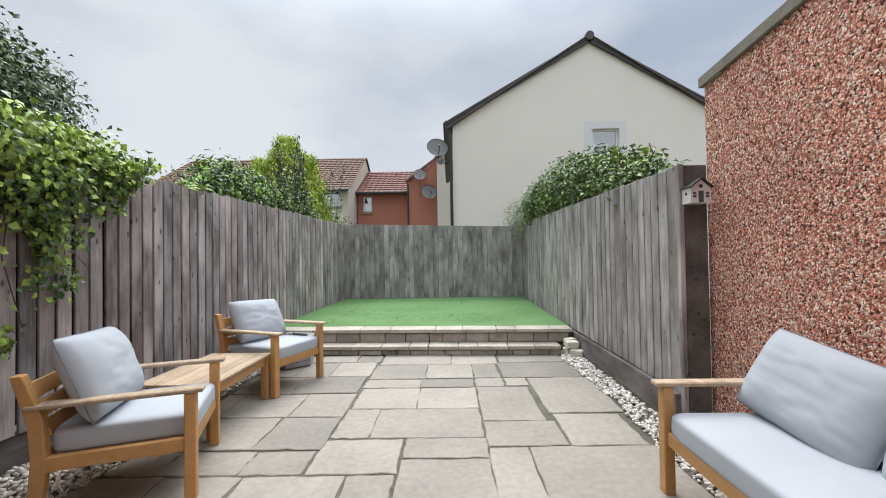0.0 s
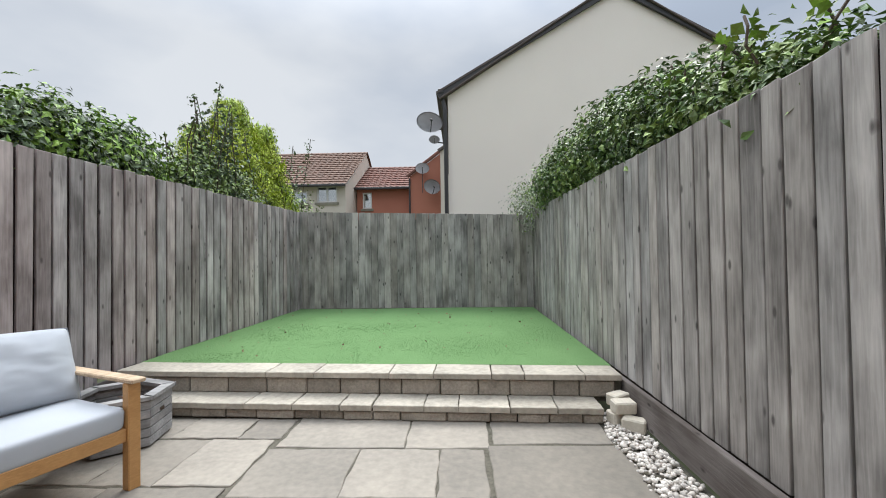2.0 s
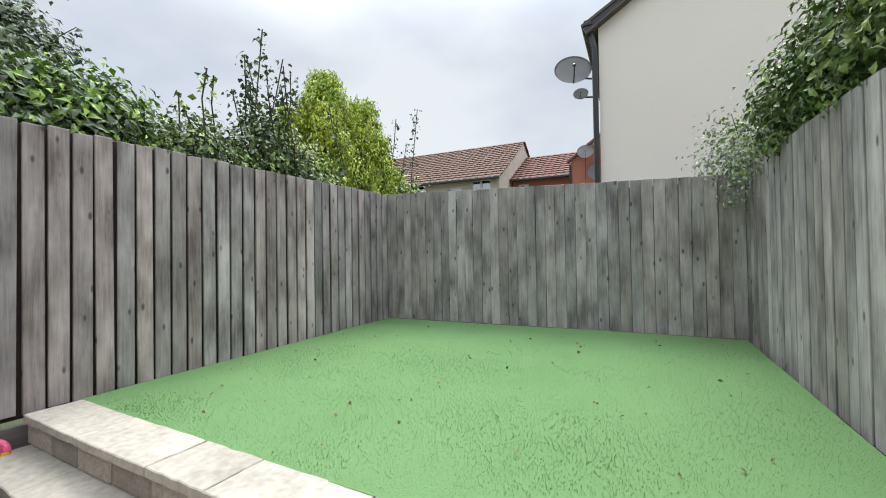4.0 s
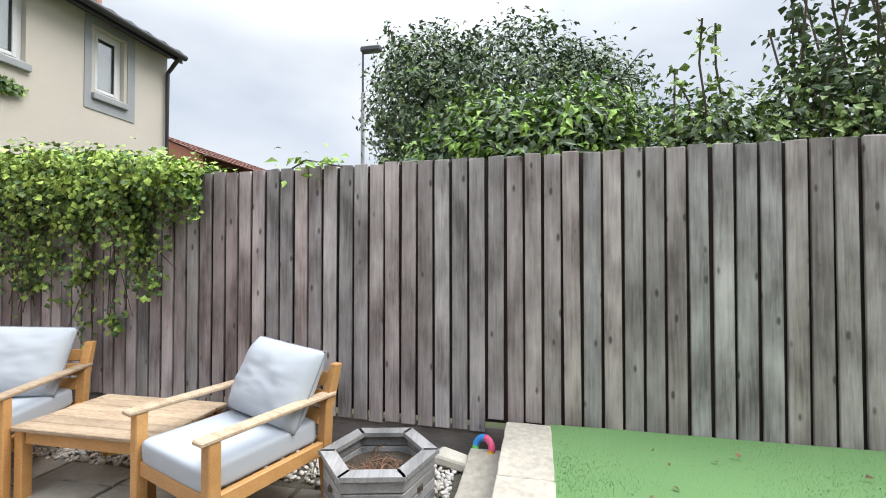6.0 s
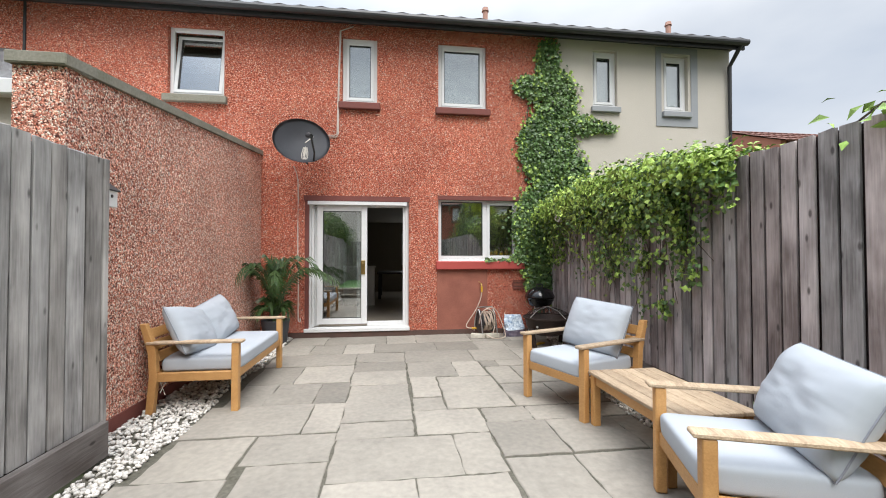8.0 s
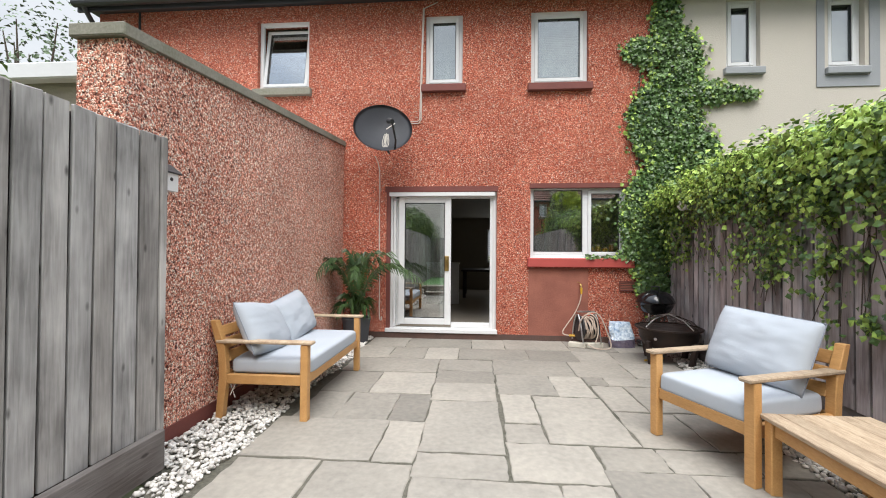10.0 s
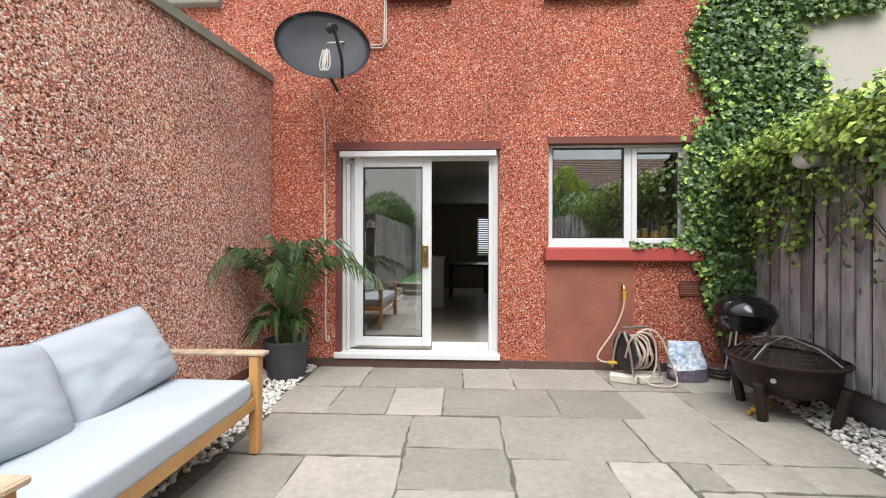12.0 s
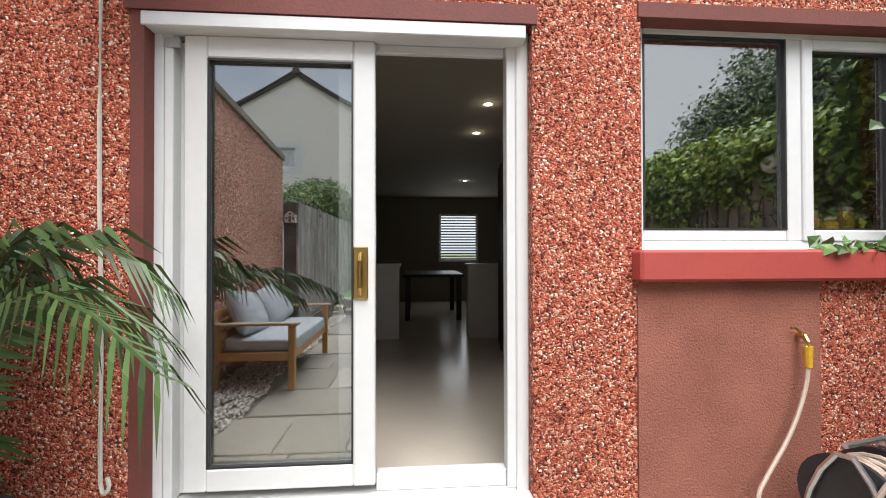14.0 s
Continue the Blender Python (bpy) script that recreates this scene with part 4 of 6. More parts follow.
while x < RIGHT_X + 0.01:
    stand("board", rnd.choice(pool), M_FENCE_R, back, pose(x, BACK_Y + rnd.uniform(-0.004, 0.004), 0.243 - 0.028 * (x - 0.1), 0, rnd.uniform(-0.3, 0.3), -90 + rnd.uniform(-1.2, 1.2)) @ pose(0, -0.106, 0, 0, 0, 0))
    x += 0.1085
# shade of the gaps, put into a dark sheet behind the boards
part("backing", box(left_x(BACK_Y), BACK_Y + 0.025, 0.2, RIGHT_X, BACK_Y + 0.05, 1.82), M_FENCE_SHADE, back)
part("gravel_board", box(left_x(BACK_Y) + 0.02, BACK_Y - 0.035, 0.25, RIGHT_X - 0.02, BACK_Y - 0.022, 0.335, 0.003), M_GRAVELBOARD, back, "low board along the turf")

right = thing("board_fence", "smooth weathered grey fence of wide upright boards", "fence")
pool = [board_mesh(0.102, 1.63, 0.018, i + 60) for i in range(6)] + [board_mesh(0.125, 1.63, 0.018, i + 70) for i in range(3)]
y = FENCE_END + 0.02
while y < BACK_Y - 0.03:
    me = rnd.choice(pool)
    w = max(v.co.y for v in me.vertices) - min(v.co.y for v in me.vertices)
    stand("board", me, M_FENCE_R, right, pose(RIGHT_X + 0.03 * (1 - (y - FENCE_END) / 6.1) + rnd.uniform(-0.003, 0.003), y + w, 0.235 + 0.06 * (y - FENCE_END) / 6, 0, 0, 180 + rnd.uniform(-0.8, 0.8)))
    y += w + 0.007
# dark sheet in place of shade behind the narrow gaps
part("backing", box(RIGHT_X + 0.056, FENCE_END, 0.2, RIGHT_X + 0.08, BACK_Y, 1.84), M_FENCE_SHADE, right)
part("gravel_board", box(RIGHT_X - 0.022, FENCE_END + 0.01, 0.03, RIGHT_X + 0.02, BACK_Y - 0.05, 0.245, 0.004), M_GRAVELBOARD, right, "grey board along the foot of the fence")
part("end_board", box(RIGHT_X + 0.054, FENCE_END - 0.024, 0.0, EXT_X - 0.03, FENCE_END, 1.86, 0.004), M_GRAVELBOARD, right, "dark board closing the gap to the wall")
part("corner_post", box(RIGHT_X + 0.018, FENCE_END - 0.03, 0.0, RIGHT_X + 0.052, FENCE_END + 0.012, 1.87, 0.004), M_FENCE_R, right)

# ---- garden furniture ----
def superbox(w, d, h, e=0.13, n=56, wrinkle=0.006, seed=0):
    """A soft block: a box with well-rounded edges, slightly puffed and creased."""
    bm = bmesh.new()
    rings = []
    f = lambda c, p: math.copysign(abs(c) ** p, c)
    m = n // 2
    for i in range(1, m):
        a = -math.pi / 2 + math.pi * i / m
        ring = []
        for k in range(n):
            t = 2 * math.pi * k / n + math.pi / n
            x, y, z = f(math.cos(a), e) * f(math.cos(t), e), f(math.cos(a), e) * f(math.sin(t), e), f(math.sin(a), 0.38)
            p = Vector((x * w / 2, y * d / 2, z * h / 2))
            p += Vector((x, y, z)) * wrinkle * noise.noise(p * 7 + Vector((seed, 0, 0)))
            ring.append(bm.verts.new(p))
        rings.append(ring)
    for p, q in zip(rings, rings[1:]):
        for k in range(n):
            bm.faces.new((p[k], p[(k + 1) % n], q[(k + 1) % n], q[k]))
    bm.faces.new(rings[0][::-1])
    bm.faces.new(rings[-1])
    return bm


def rounded(u, v, w, d):
    """Outline of a filled pillow: slightly drawn-in sides and soft corners."""
    k = 1 - 0.028 * (abs(u) * abs(v)) ** 3
    return u * k * w / 2 * (1 - 0.035 * (1 - v * v) * abs(u)), v * k * d / 2 * (1 - 0.035 * (1 - u * u) * abs(v))


def pillow(w, d, h, n=30, seed=0):
    """A stuffed pillow with pointed corners and creases towards them, lying flat."""
    bm = bmesh.new()
    top, low = {}, {}
    for i in range(n + 1):
        for k in range(n + 1):
            u, v = -1 + 2 * i / n, -1 + 2 * k / n
            x, y = rounded(u, v, w, d)
            t = ((1 - abs(u) ** 3.4) * (1 - abs(v) ** 3.4)) ** 0.52
            crease = 0.010 * noise.noise((u * 2.5 + seed, v * 2.5, 3.1)) + 0.006 * noise.noise((u * 7 + seed, v * 3, 1.1))
            z = h / 2 * t
            edge = i in (0, n) or k in (0, n)
            top[i, k] = bm.verts.new((x, y, z + crease * t))
            low[i, k] = top[i, k] if edge else bm.verts.new((x, y, -z * 0.9 + crease * t))
    for i in range(n):
        for k in range(n):
            bm.faces.new((top[i, k], top[i + 1, k], top[i + 1, k + 1], top[i, k + 1]))
            bm.faces.new((low[i, k], low[i, k + 1], low[i + 1, k + 1], low[i + 1, k]))
    return bm


def bent_leg(y, bm=None):
    """Rear leg: splayed foot, upright at the seat and leaning back above it."""
    prof = [(-0.40, 0.0), (-0.345, 0.0), (-0.315, 0.30), (-0.33, 0.52), (-0.405, 0.72), (-0.45, 0.72), (-0.385, 0.48), (-0.375, 0.30)]
    b = bmesh.new()
    a = [b.verts.new((x, y - 0.027, z)) for x, z in prof]
    c = [b.verts.new((x, y + 0.027, z)) for x, z in prof]
    b.faces.new(a)
    b.faces.new(c[::-1])
    for i in range(len(a)):
        b.faces.new((a[i], c[i], c[(i + 1) % len(a)], a[(i + 1) % len(a)]))
    bmesh.ops.recalc_face_normals(b, faces=b.faces)
    bmesh.ops.bevel(b, geom=b.edges[:], offset=0.004, segments=1, affect="EDGES")
    return b


def seat_unit(name, label, category, at, width, group=""):
    """Wooden outdoor seat facing +x: legs, rails, flat arms, slatted back and a thick cushion."""
    s = thing(name, label, category, at, group)
    hw = width / 2
    for sy in (-hw, hw):
        part("leg", box(0.245, sy - 0.03, 0, 0.30, sy + 0.03, 0.553, 0.005), M_OAK, s)
        part("leg", bent_leg(sy), M_OAK, s)
        part("arm", box(-0.40, sy - 0.036, 0.555, 0.335, sy + 0.036, 0.578, 0.006), M_OAKGREY, s, "silvered wooden arm")
        part("side_rail", box(-0.33, sy - 0.018, 0.255, 0.245, sy + 0.018, 0.325, 0.004), M_OAK, s)
    part("front_rail", box(0.252, -hw + 0.03, 0.255, 0.284, hw - 0.03, 0.325, 0.004), M_OAK, s)
    part("rear_rail", box(-0.365, -hw + 0.03, 0.255, -0.335, hw - 0.03, 0.325, 0.004), M_OAK, s)
    for k in range(6):
        x = -0.27 + k * 0.095
        part("seat_slat", box(x - 0.03, -hw + 0.02, 0.290, x + 0.03, hw - 0.02, 0.306, 0.003), M_OAK, s)
    for k in range(3):
        z = 0.45 + k * 0.092
        x = -0.335 - 0.36 * max(0, z + 0.03 - 0.5)
        part("back_slat", box(-0.011, -hw + 0.02, -0.04, 0.011, hw - 0.02, 0.04, 0.004, m=Matrix.Translation((x, 0, z)) @ Matrix.Rotation(radians(-19), 4, "Y")), M_OAK, s)
    return s


def seat_cushion(label, at, w, d, h, seed, group=""):
    c = thing("seat_cushion", label, "cushion", at, group)
    part("cover", superbox(d, w, h, seed=seed), M_CUSHION, c, smooth=True)
    for sy in (-1, 1):
        y = sy * (w / 2 - 0.02)
        part("tie", tube([(-d / 2 + 0.03, y, -h / 2 + 0.01), (-d / 2 + 0.02, y + sy * 0.03, -h / 2 - 0.07), (-d / 2 + 0.05, y + sy * 0.02, -h / 2 - 0.17)], 0.004, n=5), M_CABLE, c, "white cloth tie")
        part("tie", tube([(-d / 2 + 0.03, y, -h / 2 + 0.01), (-d / 2 + 0.06, y + sy * 0.03, -h / 2 - 0.06), (-d / 2 + 0.02, y + sy * 0.035, -h / 2 - 0.15)], 0.004, n=5), M_CABLE, c, "white cloth tie")
    return c


def back_pillow(at, w, d, h, seed):
    c = thing("back_pillow", "plump grey cloth pillow leaning against a seat back", "pillow", at, "grey back pillows")
    part("cover", pillow(w, d, h, seed=seed), M_CUSHION, c, smooth=True)
    pts = []
    n = 12
    for q in range(4):
        for i in range(n):
            u = -1 + 2 * i / n
            a, b_ = ((u, -1), (1, u), (-u, 1), (-1, -u))[q]
            pts.append((*rounded(a, b_, w, d), 0))
    part("piping", tube(pts + [pts[0]], 0.004, n=5), M_PIPING, c, "darker piped seam")
    return c


def place(x, y, angle):
    return pose(x, y, 0, 0, 0, angle)


def leaning(base, x, y, z, lean, yaw=0.0, roll=0.0):
    """Pose of a pillow standing on its edge in a seat's own frame, leaning back."""
    return base @ pose(x, y, z) @ Matrix.Rotation(radians(yaw), 4, "Z") @ Matrix.Rotation(radians(90 - lean), 4, "Y") @ Matrix.Rotation(radians(roll), 4, "Z")


C1 = place(-1.59 - 0.272 * 0.935, 1.46 - 0.272 * 0.355, 20.8)
C2 = place(-1.58 - 0.272 * 0.94, 2.965 + 0.272 * 0.34, -20.0)
B1 = place(1.012 + 0.272, 0.525, 180)
seat_unit("garden_armchair", "oiled hardwood garden armchair with grey cushion, beside a low table", "armchair", C1, 0.655, "garden armchairs")
seat_unit("garden_armchair", "oiled hardwood garden armchair with grey cushion, beside a planter", "armchair", C2, 0.625, "garden armchairs")
seat_unit("garden_bench", "long oiled hardwood garden bench with grey cushions", "bench", B1, 1.30)
seat_cushion("thick pale grey seat cushion on a garden armchair", C1 @ pose(-0.02, 0, 0.374), 0.605, 0.615, 0.125, 1, "seat cushions")
seat_cushion("thick pale grey seat cushion on a garden armchair", C2 @ pose(-0.02, 0, 0.374), 0.575, 0.615, 0.125, 2, "seat cushions")
seat_cushion("long pale grey seat cushion on the garden bench", B1 @ pose(-0.02, 0, 0.374), 1.25, 0.615, 0.125, 3, "seat cushions")
back_pillow(leaning(C1, -0.225, 0.0, 0.645, 22, 0, -3), 0.46, 0.645, 0.21, 1)
back_pillow(leaning(C2, -0.255, 0.02, 0.622, 26, 0, -3), 0.44, 0.60, 0.23, 5)
back_pillow(leaning(B1, -0.215, -0.33, 0.615, 27, 6, -9), 0.44, 0.66, 0.20, 9)
back_pillow(leaning(B1, -0.245, 0.27, 0.615, 25, -4, 9), 0.44, 0.63, 0.20, 13)

t = thing("low_table", "low slatted hardwood garden table between two armchairs", "table", pose(-2.0, 2.235, 0))
for sx in (-0.235, 0.235):
    for sy in (-0.405, 0.405):
        part("leg", box(sx - 0.027, sy - 0.027, 0, sx + 0.027, sy + 0.027, 0.372, 0.004), M_OAK, t)
for sy in (-0.405, 0.405):
    part("apron", box(-0.208, sy - 0.012, 0.30, 0.208, sy + 0.012, 0.371, 0.003), M_OAK, t)
for sx in (-0.235, 0.235):
    part("apron", box(sx - 0.012, -0.378, 0.30, sx + 0.012, 0.378, 0.371, 0.003), M_OAK, t)
for k in range(6):
    x = -0.23 + k * 0.092
    part("plank", box(x - 0.0435, -0.455, 0.373, x + 0.0435, 0.455, 0.396, 0.004), M_OAKGREY, t)

# hexagonal planter of stacked slats
p = thing("hexagonal_planter", "weathered grey hexagonal wooden planter with dry stems", "planter", pose(-2.0, 3.80, 0, 0, 0, 12))
R = 0.295
for lvl in range(5):
    z = 0.01 + lvl * 0.058
    for k in range(6):
        a = math.pi / 3 * k
        ln = R * 0.98
        m = Matrix.Rotation(a, 4, "Z") @ Matrix.Translation((R * 0.866 - 0.02, 0, 0))
        part("slat", box(-0.014, -ln / 2, z, 0.014, ln / 2, z + 0.053, 0.004, m=m), M_PLANTER, p)
for k in range(6):
    m = Matrix.Rotation(math.pi / 3 * k, 4, "Z") @ Matrix.Translation((R * 0.866 - 0.025, 0, 0))
    b = box(-0.035, -R * 0.5, 0.302, 0.035, R * 0.5, 0.325, 0, m=None)
    for v in b.verts:
        v.co.y *= (1.1 if v.co.x > 0 else 0.83)
    bmesh.ops.transform(b, matrix=m, verts=b.verts)
    part("rim", b, M_PLANTER, p, "mitred top rail")
s = bmesh.new()
bmesh.ops.create_cone(s, cap_ends=True, segments=6, radius1=R * 0.9, radius2=R * 0.9, depth=0.02)
bmesh.ops.transform(s, matrix=Matrix.Translation((0, 0, 0.2)) @ Matrix.Rotation(math.pi / 6, 4, "Z"), verts=s.verts)
part("soil", s, M_SOIL, p)
s = bmesh.new()
for k in range(90):
    a, r = rnd.uniform(0, 6.28), rnd.uniform(0, 0.19)
    x, y = r * math.cos(a), r * math.sin(a)
    d = Vector((rnd.uniform(-1, 1), rnd.uniform(-1, 1), rnd.uniform(0.1, 0.6))).normalized() * rnd.uniform(0.05, 0.12)
    tube([(x, y, 0.205), (x + d.x * 0.5, y + d.y * 0.5, 0.215 + d.z * 0.7), (x + d.x, y + d.y, 0.215 + d.z * 0.6)], 0.003, s, 4)
tagged(part("stem_tangle", s, M_TWIG, p, "tangle of dry brown stems"), kind="stuff")


# ---- loose pebbles ----
def pebble_field(name, label, inside, n, box_, size=(0.010, 0.021)):
    """Heaped pebbles where inside(x, y) holds."""
    ico = bmesh.new()
    bmesh.ops.create_icosphere(ico, subdivisions=1, radius=1)
    base = np.array([v.co for v in ico.verts])
    fac = np.array([[v.index for v in f.verts] for f in ico.faces])
    ico.free()
    r = np.random.RandomState(len(name) + n)
    verts, faces, c = [], [], 0
    while c < n:
        x, y = r.uniform(box_[0], box_[1]), r.uniform(box_[2], box_[3])
        if not inside(x, y):
            n -= 1 if r.rand() < 0.02 else 0
            continue
        s = r.uniform(*size)
        sc = np.array([s * r.uniform(0.8, 1.35), s * r.uniform(0.7, 1.1), s * r.uniform(0.5, 0.8)])
        q = Euler((r.uniform(-0.5, 0.5), r.uniform(-0.5, 0.5), r.uniform(0, 6.28))).to_matrix()
        pts = (base * (1 + r.uniform(-0.14, 0.14, (len(base), 1))) * sc) @ np.array(q).T + np.array([x, y, sc[2] * 0.5 + r.uniform(-0.012, 0.012)])
        verts.append(pts)
        faces.append(fac + c * len(base))
        c += 1
    v, f = np.concatenate(verts), np.concatenate(faces)
    ob = mesh_object(name, v.tolist(), f.tolist(), M_PEBBLE, None, label, True)
    return tagged(ob, category="pebbles", kind="stuff")


edge_r = lambda y: 1.24 + 0.03 * math.sin(y * 3.1) + 0.015 * math.sin(y * 11)
pebble_field("pebbles", "white and grey pebbles along the wall and fence", lambda x, y: x > edge_r(y) and x < ((RIGHT_X - 0.03) if y > FENCE_END - 0.05 else EXT_X - 0.02), 4200, (1.2, 1.74, -1.78, 4.25))
edge_l = lambda y: -2.16 - 0.03 * math.sin(y * 2.7) if y > 0.2 else -2.30 - 0.22 * (0.2 - y)
pebble_field("pebbles", "white and grey pebbles along the board fence", lambda x, y: x < edge_l(y) and x > left_x(y) + 0.01, 4300, (-2.9, -2.1, -1.7, 4.12))

# pale blocks heaped at the end of the steps
for x, y, z, rx, rz in ((1.37, 4.10, 0.0, 0, 20), (1.42, 3.96, 0.0, 0, -35), (1.385, 4.06, 0.085, 4, 5), (1.44, 4.2, 0.0, 0, 65), (1.40, 4.19, 0.092, 0, 30)):
    k = thing("stone_block", "rough pale stone block heaped by the steps", "stone block", pose(x, y, z + 0.004, rx, 0, rz), "pale stone blocks")
    part("block", box(-0.075, -0.05, 0, 0.075, 0.05, 0.085, 0.01), M_BRICKPALE, k)

# ---- leaves ----
def leaves(name, centres, normals, size, mat, parent, seed, label="", narrow=0.42, droop=0.25, spread=0.9):
    """Folded leaves at the given places, each turned roughly along its normal."""
    r = np.random.RandomState(seed)
    n = len(centres)
    nrm = normals + r.normal(0, spread * 0.5, (n, 3))
    nrm /= np.linalg.norm(nrm, axis=1)[:, None] + 1e-9
    way = r.normal(0, 1, (n, 3))
    way[:, 2] -= droop * 2
    way -= nrm * (way * nrm).sum(1)[:, None]
    way /= np.linalg.norm(way, axis=1)[:, None] + 1e-9
    side = np.cross(nrm, way)
    s = (size * r.uniform(0.6, 1.3, n))[:, None]
    base = centres
    tip = base + way * s - nrm * s * 0.18
    mid = base + way * s * 0.48 + nrm * s * 0.02
    lf = mid + side * s * narrow + nrm * s * 0.10
    rt = mid - side * s * narrow + nrm * s * 0.10
    v = np.stack([base, lf, mid, rt, tip], 1).reshape(-1, 3)
    k = np.arange(n)[:, None] * 5
    f = np.concatenate([k + np.array([[0, 2, 1]]), k + np.array([[0, 3, 2]]), k + np.array([[1, 2, 4]]), k + np.array([[2, 3, 4]])], 0)
    return mesh_object(name, v.tolist(), f.tolist(), mat, parent, label)


def crown_points(blobs, n, seed, clump=26, spread=0.13, shell=0.75):
    """Clumped places in and on a cluster of ellipsoids (x, y, z, rx, ry, rz); the outline stays uneven, with gaps."""
    r = np.random.RandomState(seed)
    vol = np.array([b[3] * b[4] * b[5] for b in blobs]) ** 0.7
    pick = r.choice(len(blobs), n // clump, p=vol / vol.sum())
    out, nor = [], []
    for i in pick:
        b = np.array(blobs[i])
        d = r.normal(0, 1, 3)
        d /= np.linalg.norm(d)
        rad = shell + (1.12 - shell) * r.rand() ** 0.6 if r.rand() < 0.8 else r.uniform(0.3, shell)
        c = b[:3] + d * rad * b[3:]
        p = c + r.normal(0, spread, (clump, 3)) * np.array([1, 1, 0.8])
        out.append(p)
        nn = d / b[3:]
        nn = nn / np.linalg.norm(nn)
        nor.append(np.tile(nn + np.array([0, 0, 0.45]), (clump, 1)))
    return np.concatenate(out), np.concatenate(nor)


def limbs(parent, foot, blobs, seed, r0=0.05, count=14):
    """A tapered trunk that forks towards the crown."""
    r = random.Random(seed)
    bm = bmesh.new()
    foot = Vector(foot)
    top = Vector((sum(b[0] for b in blobs) / len(blobs), sum(b[1] for b in blobs) / len(blobs), sum(b[2] for b in blobs) / len(blobs)))
    fork = foot.lerp(top, 0.55)
    cyl(r0, r0 * 0.7, foot, fork, 10, bm)
    for k in range(count):
        b = blobs[k % len(blobs)]
        end = Vector((b[0] + r.uniform(-0.8, 0.8) * b[3], b[1] + r.uniform(-0.8, 0.8) * b[4], b[2] + r.uniform(-0.2, 0.9) * b[5]))
        st = foot.lerp(fork, r.uniform(0.5, 1.0))
        kn = st.lerp(end, 0.5) + Vector((r.uniform(-0.1, 0.1), r.uniform(-0.1, 0.1), 0.12))
        cyl(r0 * 0.45, r0 * 0.25, st, kn, 6, bm)
        cyl(r0 * 0.25, r0 * 0.06, kn, end, 5, bm)
    part("trunk", bm, M_BARK, parent)


def shrub(name, label, category, foot, blobs, n, size, mat, seed, narrow=0.42, clump=26, spread=0.13, extra=None, r0=0.05, droop=0.25, group=""):
    s = thing(name, label, category, group=group)
    limbs(s, foot, blobs, seed, r0)
    p, d = crown_points(blobs, n, seed, clump, spread)
    leaves("crown", p, d, size, mat, s, seed, narrow=narrow, droop=droop)
    if extra:
        blobs2, n2, mat2, size2 = extra
        p, d = crown_points(blobs2, n2, seed + 1, clump, spread)
        leaves("new_growth", p, d, size2, mat2, s, seed + 1, "paler young leaves", narrow=narrow, droop=droop)
    return s


def shoots(parent, bases, mat, seed, height=(0.6, 1.3), size=0.06):
    """Thin upright twigs with leaves along them."""
    r = random.Random(seed)
    bm, pts, nor = bmesh.new(), [], []
    for (x, y, z) in bases:
        h = r.uniform(*height)
        lean = Vector((r.uniform(-0.25, 0.25), r.uniform(-0.25, 0.25), 1))
        line = [Vector((x, y, z)) + lean * h * q + Vector((r.uniform(-0.03, 0.03), r.uniform(-0.03, 0.03), 0)) for q in (0, 0.35, 0.7, 1.0)]
        tube(line, 0.007, bm, 5)
        for q in range(int(h * 46)):
            f = r.uniform(0.1, 1.0) * 3
            i = min(2, int(f))
            p = line[i].lerp(line[i + 1], f - i) + Vector((r.uniform(-0.07, 0.07), r.uniform(-0.07, 0.07), r.uniform(-0.02, 0.02)))
            pts.append(p)
            nor.append((r.uniform(-1, 1), r.uniform(-1, 1), 0.8))
    tagged(part("twig_tangle", bm, M_BARK, parent, "thin upright shoots"), kind="stuff")
    leaves("shoot_leaves", np.array([tuple(p) for p in pts]), np.array(nor), size, mat, parent, seed)


# big dull-green shrub behind the left-hand fence, with brighter laurel in front of it
big = [(-7.9, 4.4, 4.2, 1.2, 1.5, 1.35), (-7.8, 2.8, 4.2, 1.1, 1.05, 1.35), (-7.9, 5.75, 3.9, 1.1, 0.95, 1.1), (-7.8, 4.3, 2.9, 1.2, 2.2, 1.0)]
s = shrub("tall_shrub", "tall dull green leafy tree rising behind the fence", "tree", (-7.9, 4.3, -0.06), big, 30000, 0.13, M_OLIVE, 11, 0.27, 16, 0.16, extra=(big[:2], 2600, M_HEDGE, 0.115), r0=0.10)
shoots(s, [(-7.9 + 0.7 * math.sin(i * 2.1), 1.9 + i * 0.27, 4.7 + 0.5 * math.sin(i) - 0.04 * i) for i in range(18)], M_OLIVE, 5, (0.4, 0.8), 0.10)
front = [(-3.08, 3.92, 1.93, 0.2, 0.28, 0.24), (-3.12, 4.33, 2.06, 0.27, 0.47, 0.42), (-3.1, 4.9, 2.06, 0.27, 0.44, 0.42)]
shrub("laurel_bush", "bright green broad-leaved bush leaning over the fence", "shrub", (-3.0, 4.2, -0.06), front, 8000, 0.078, M_BRIGHT, 12, 0.24, 14, 0.085, extra=(front, 6000, M_OLIVE, 0.08))
twig = [(-3.13, 5.78, 2.02, 0.24, 0.35, 0.40), (-3.13, 6.6, 2.15, 0.24, 0.38, 0.5), (-3.12, 6.15, 1.92, 0.22, 0.6, 0.3), (-3.15, 7.15, 2.05, 0.25, 0.4, 0.35)]
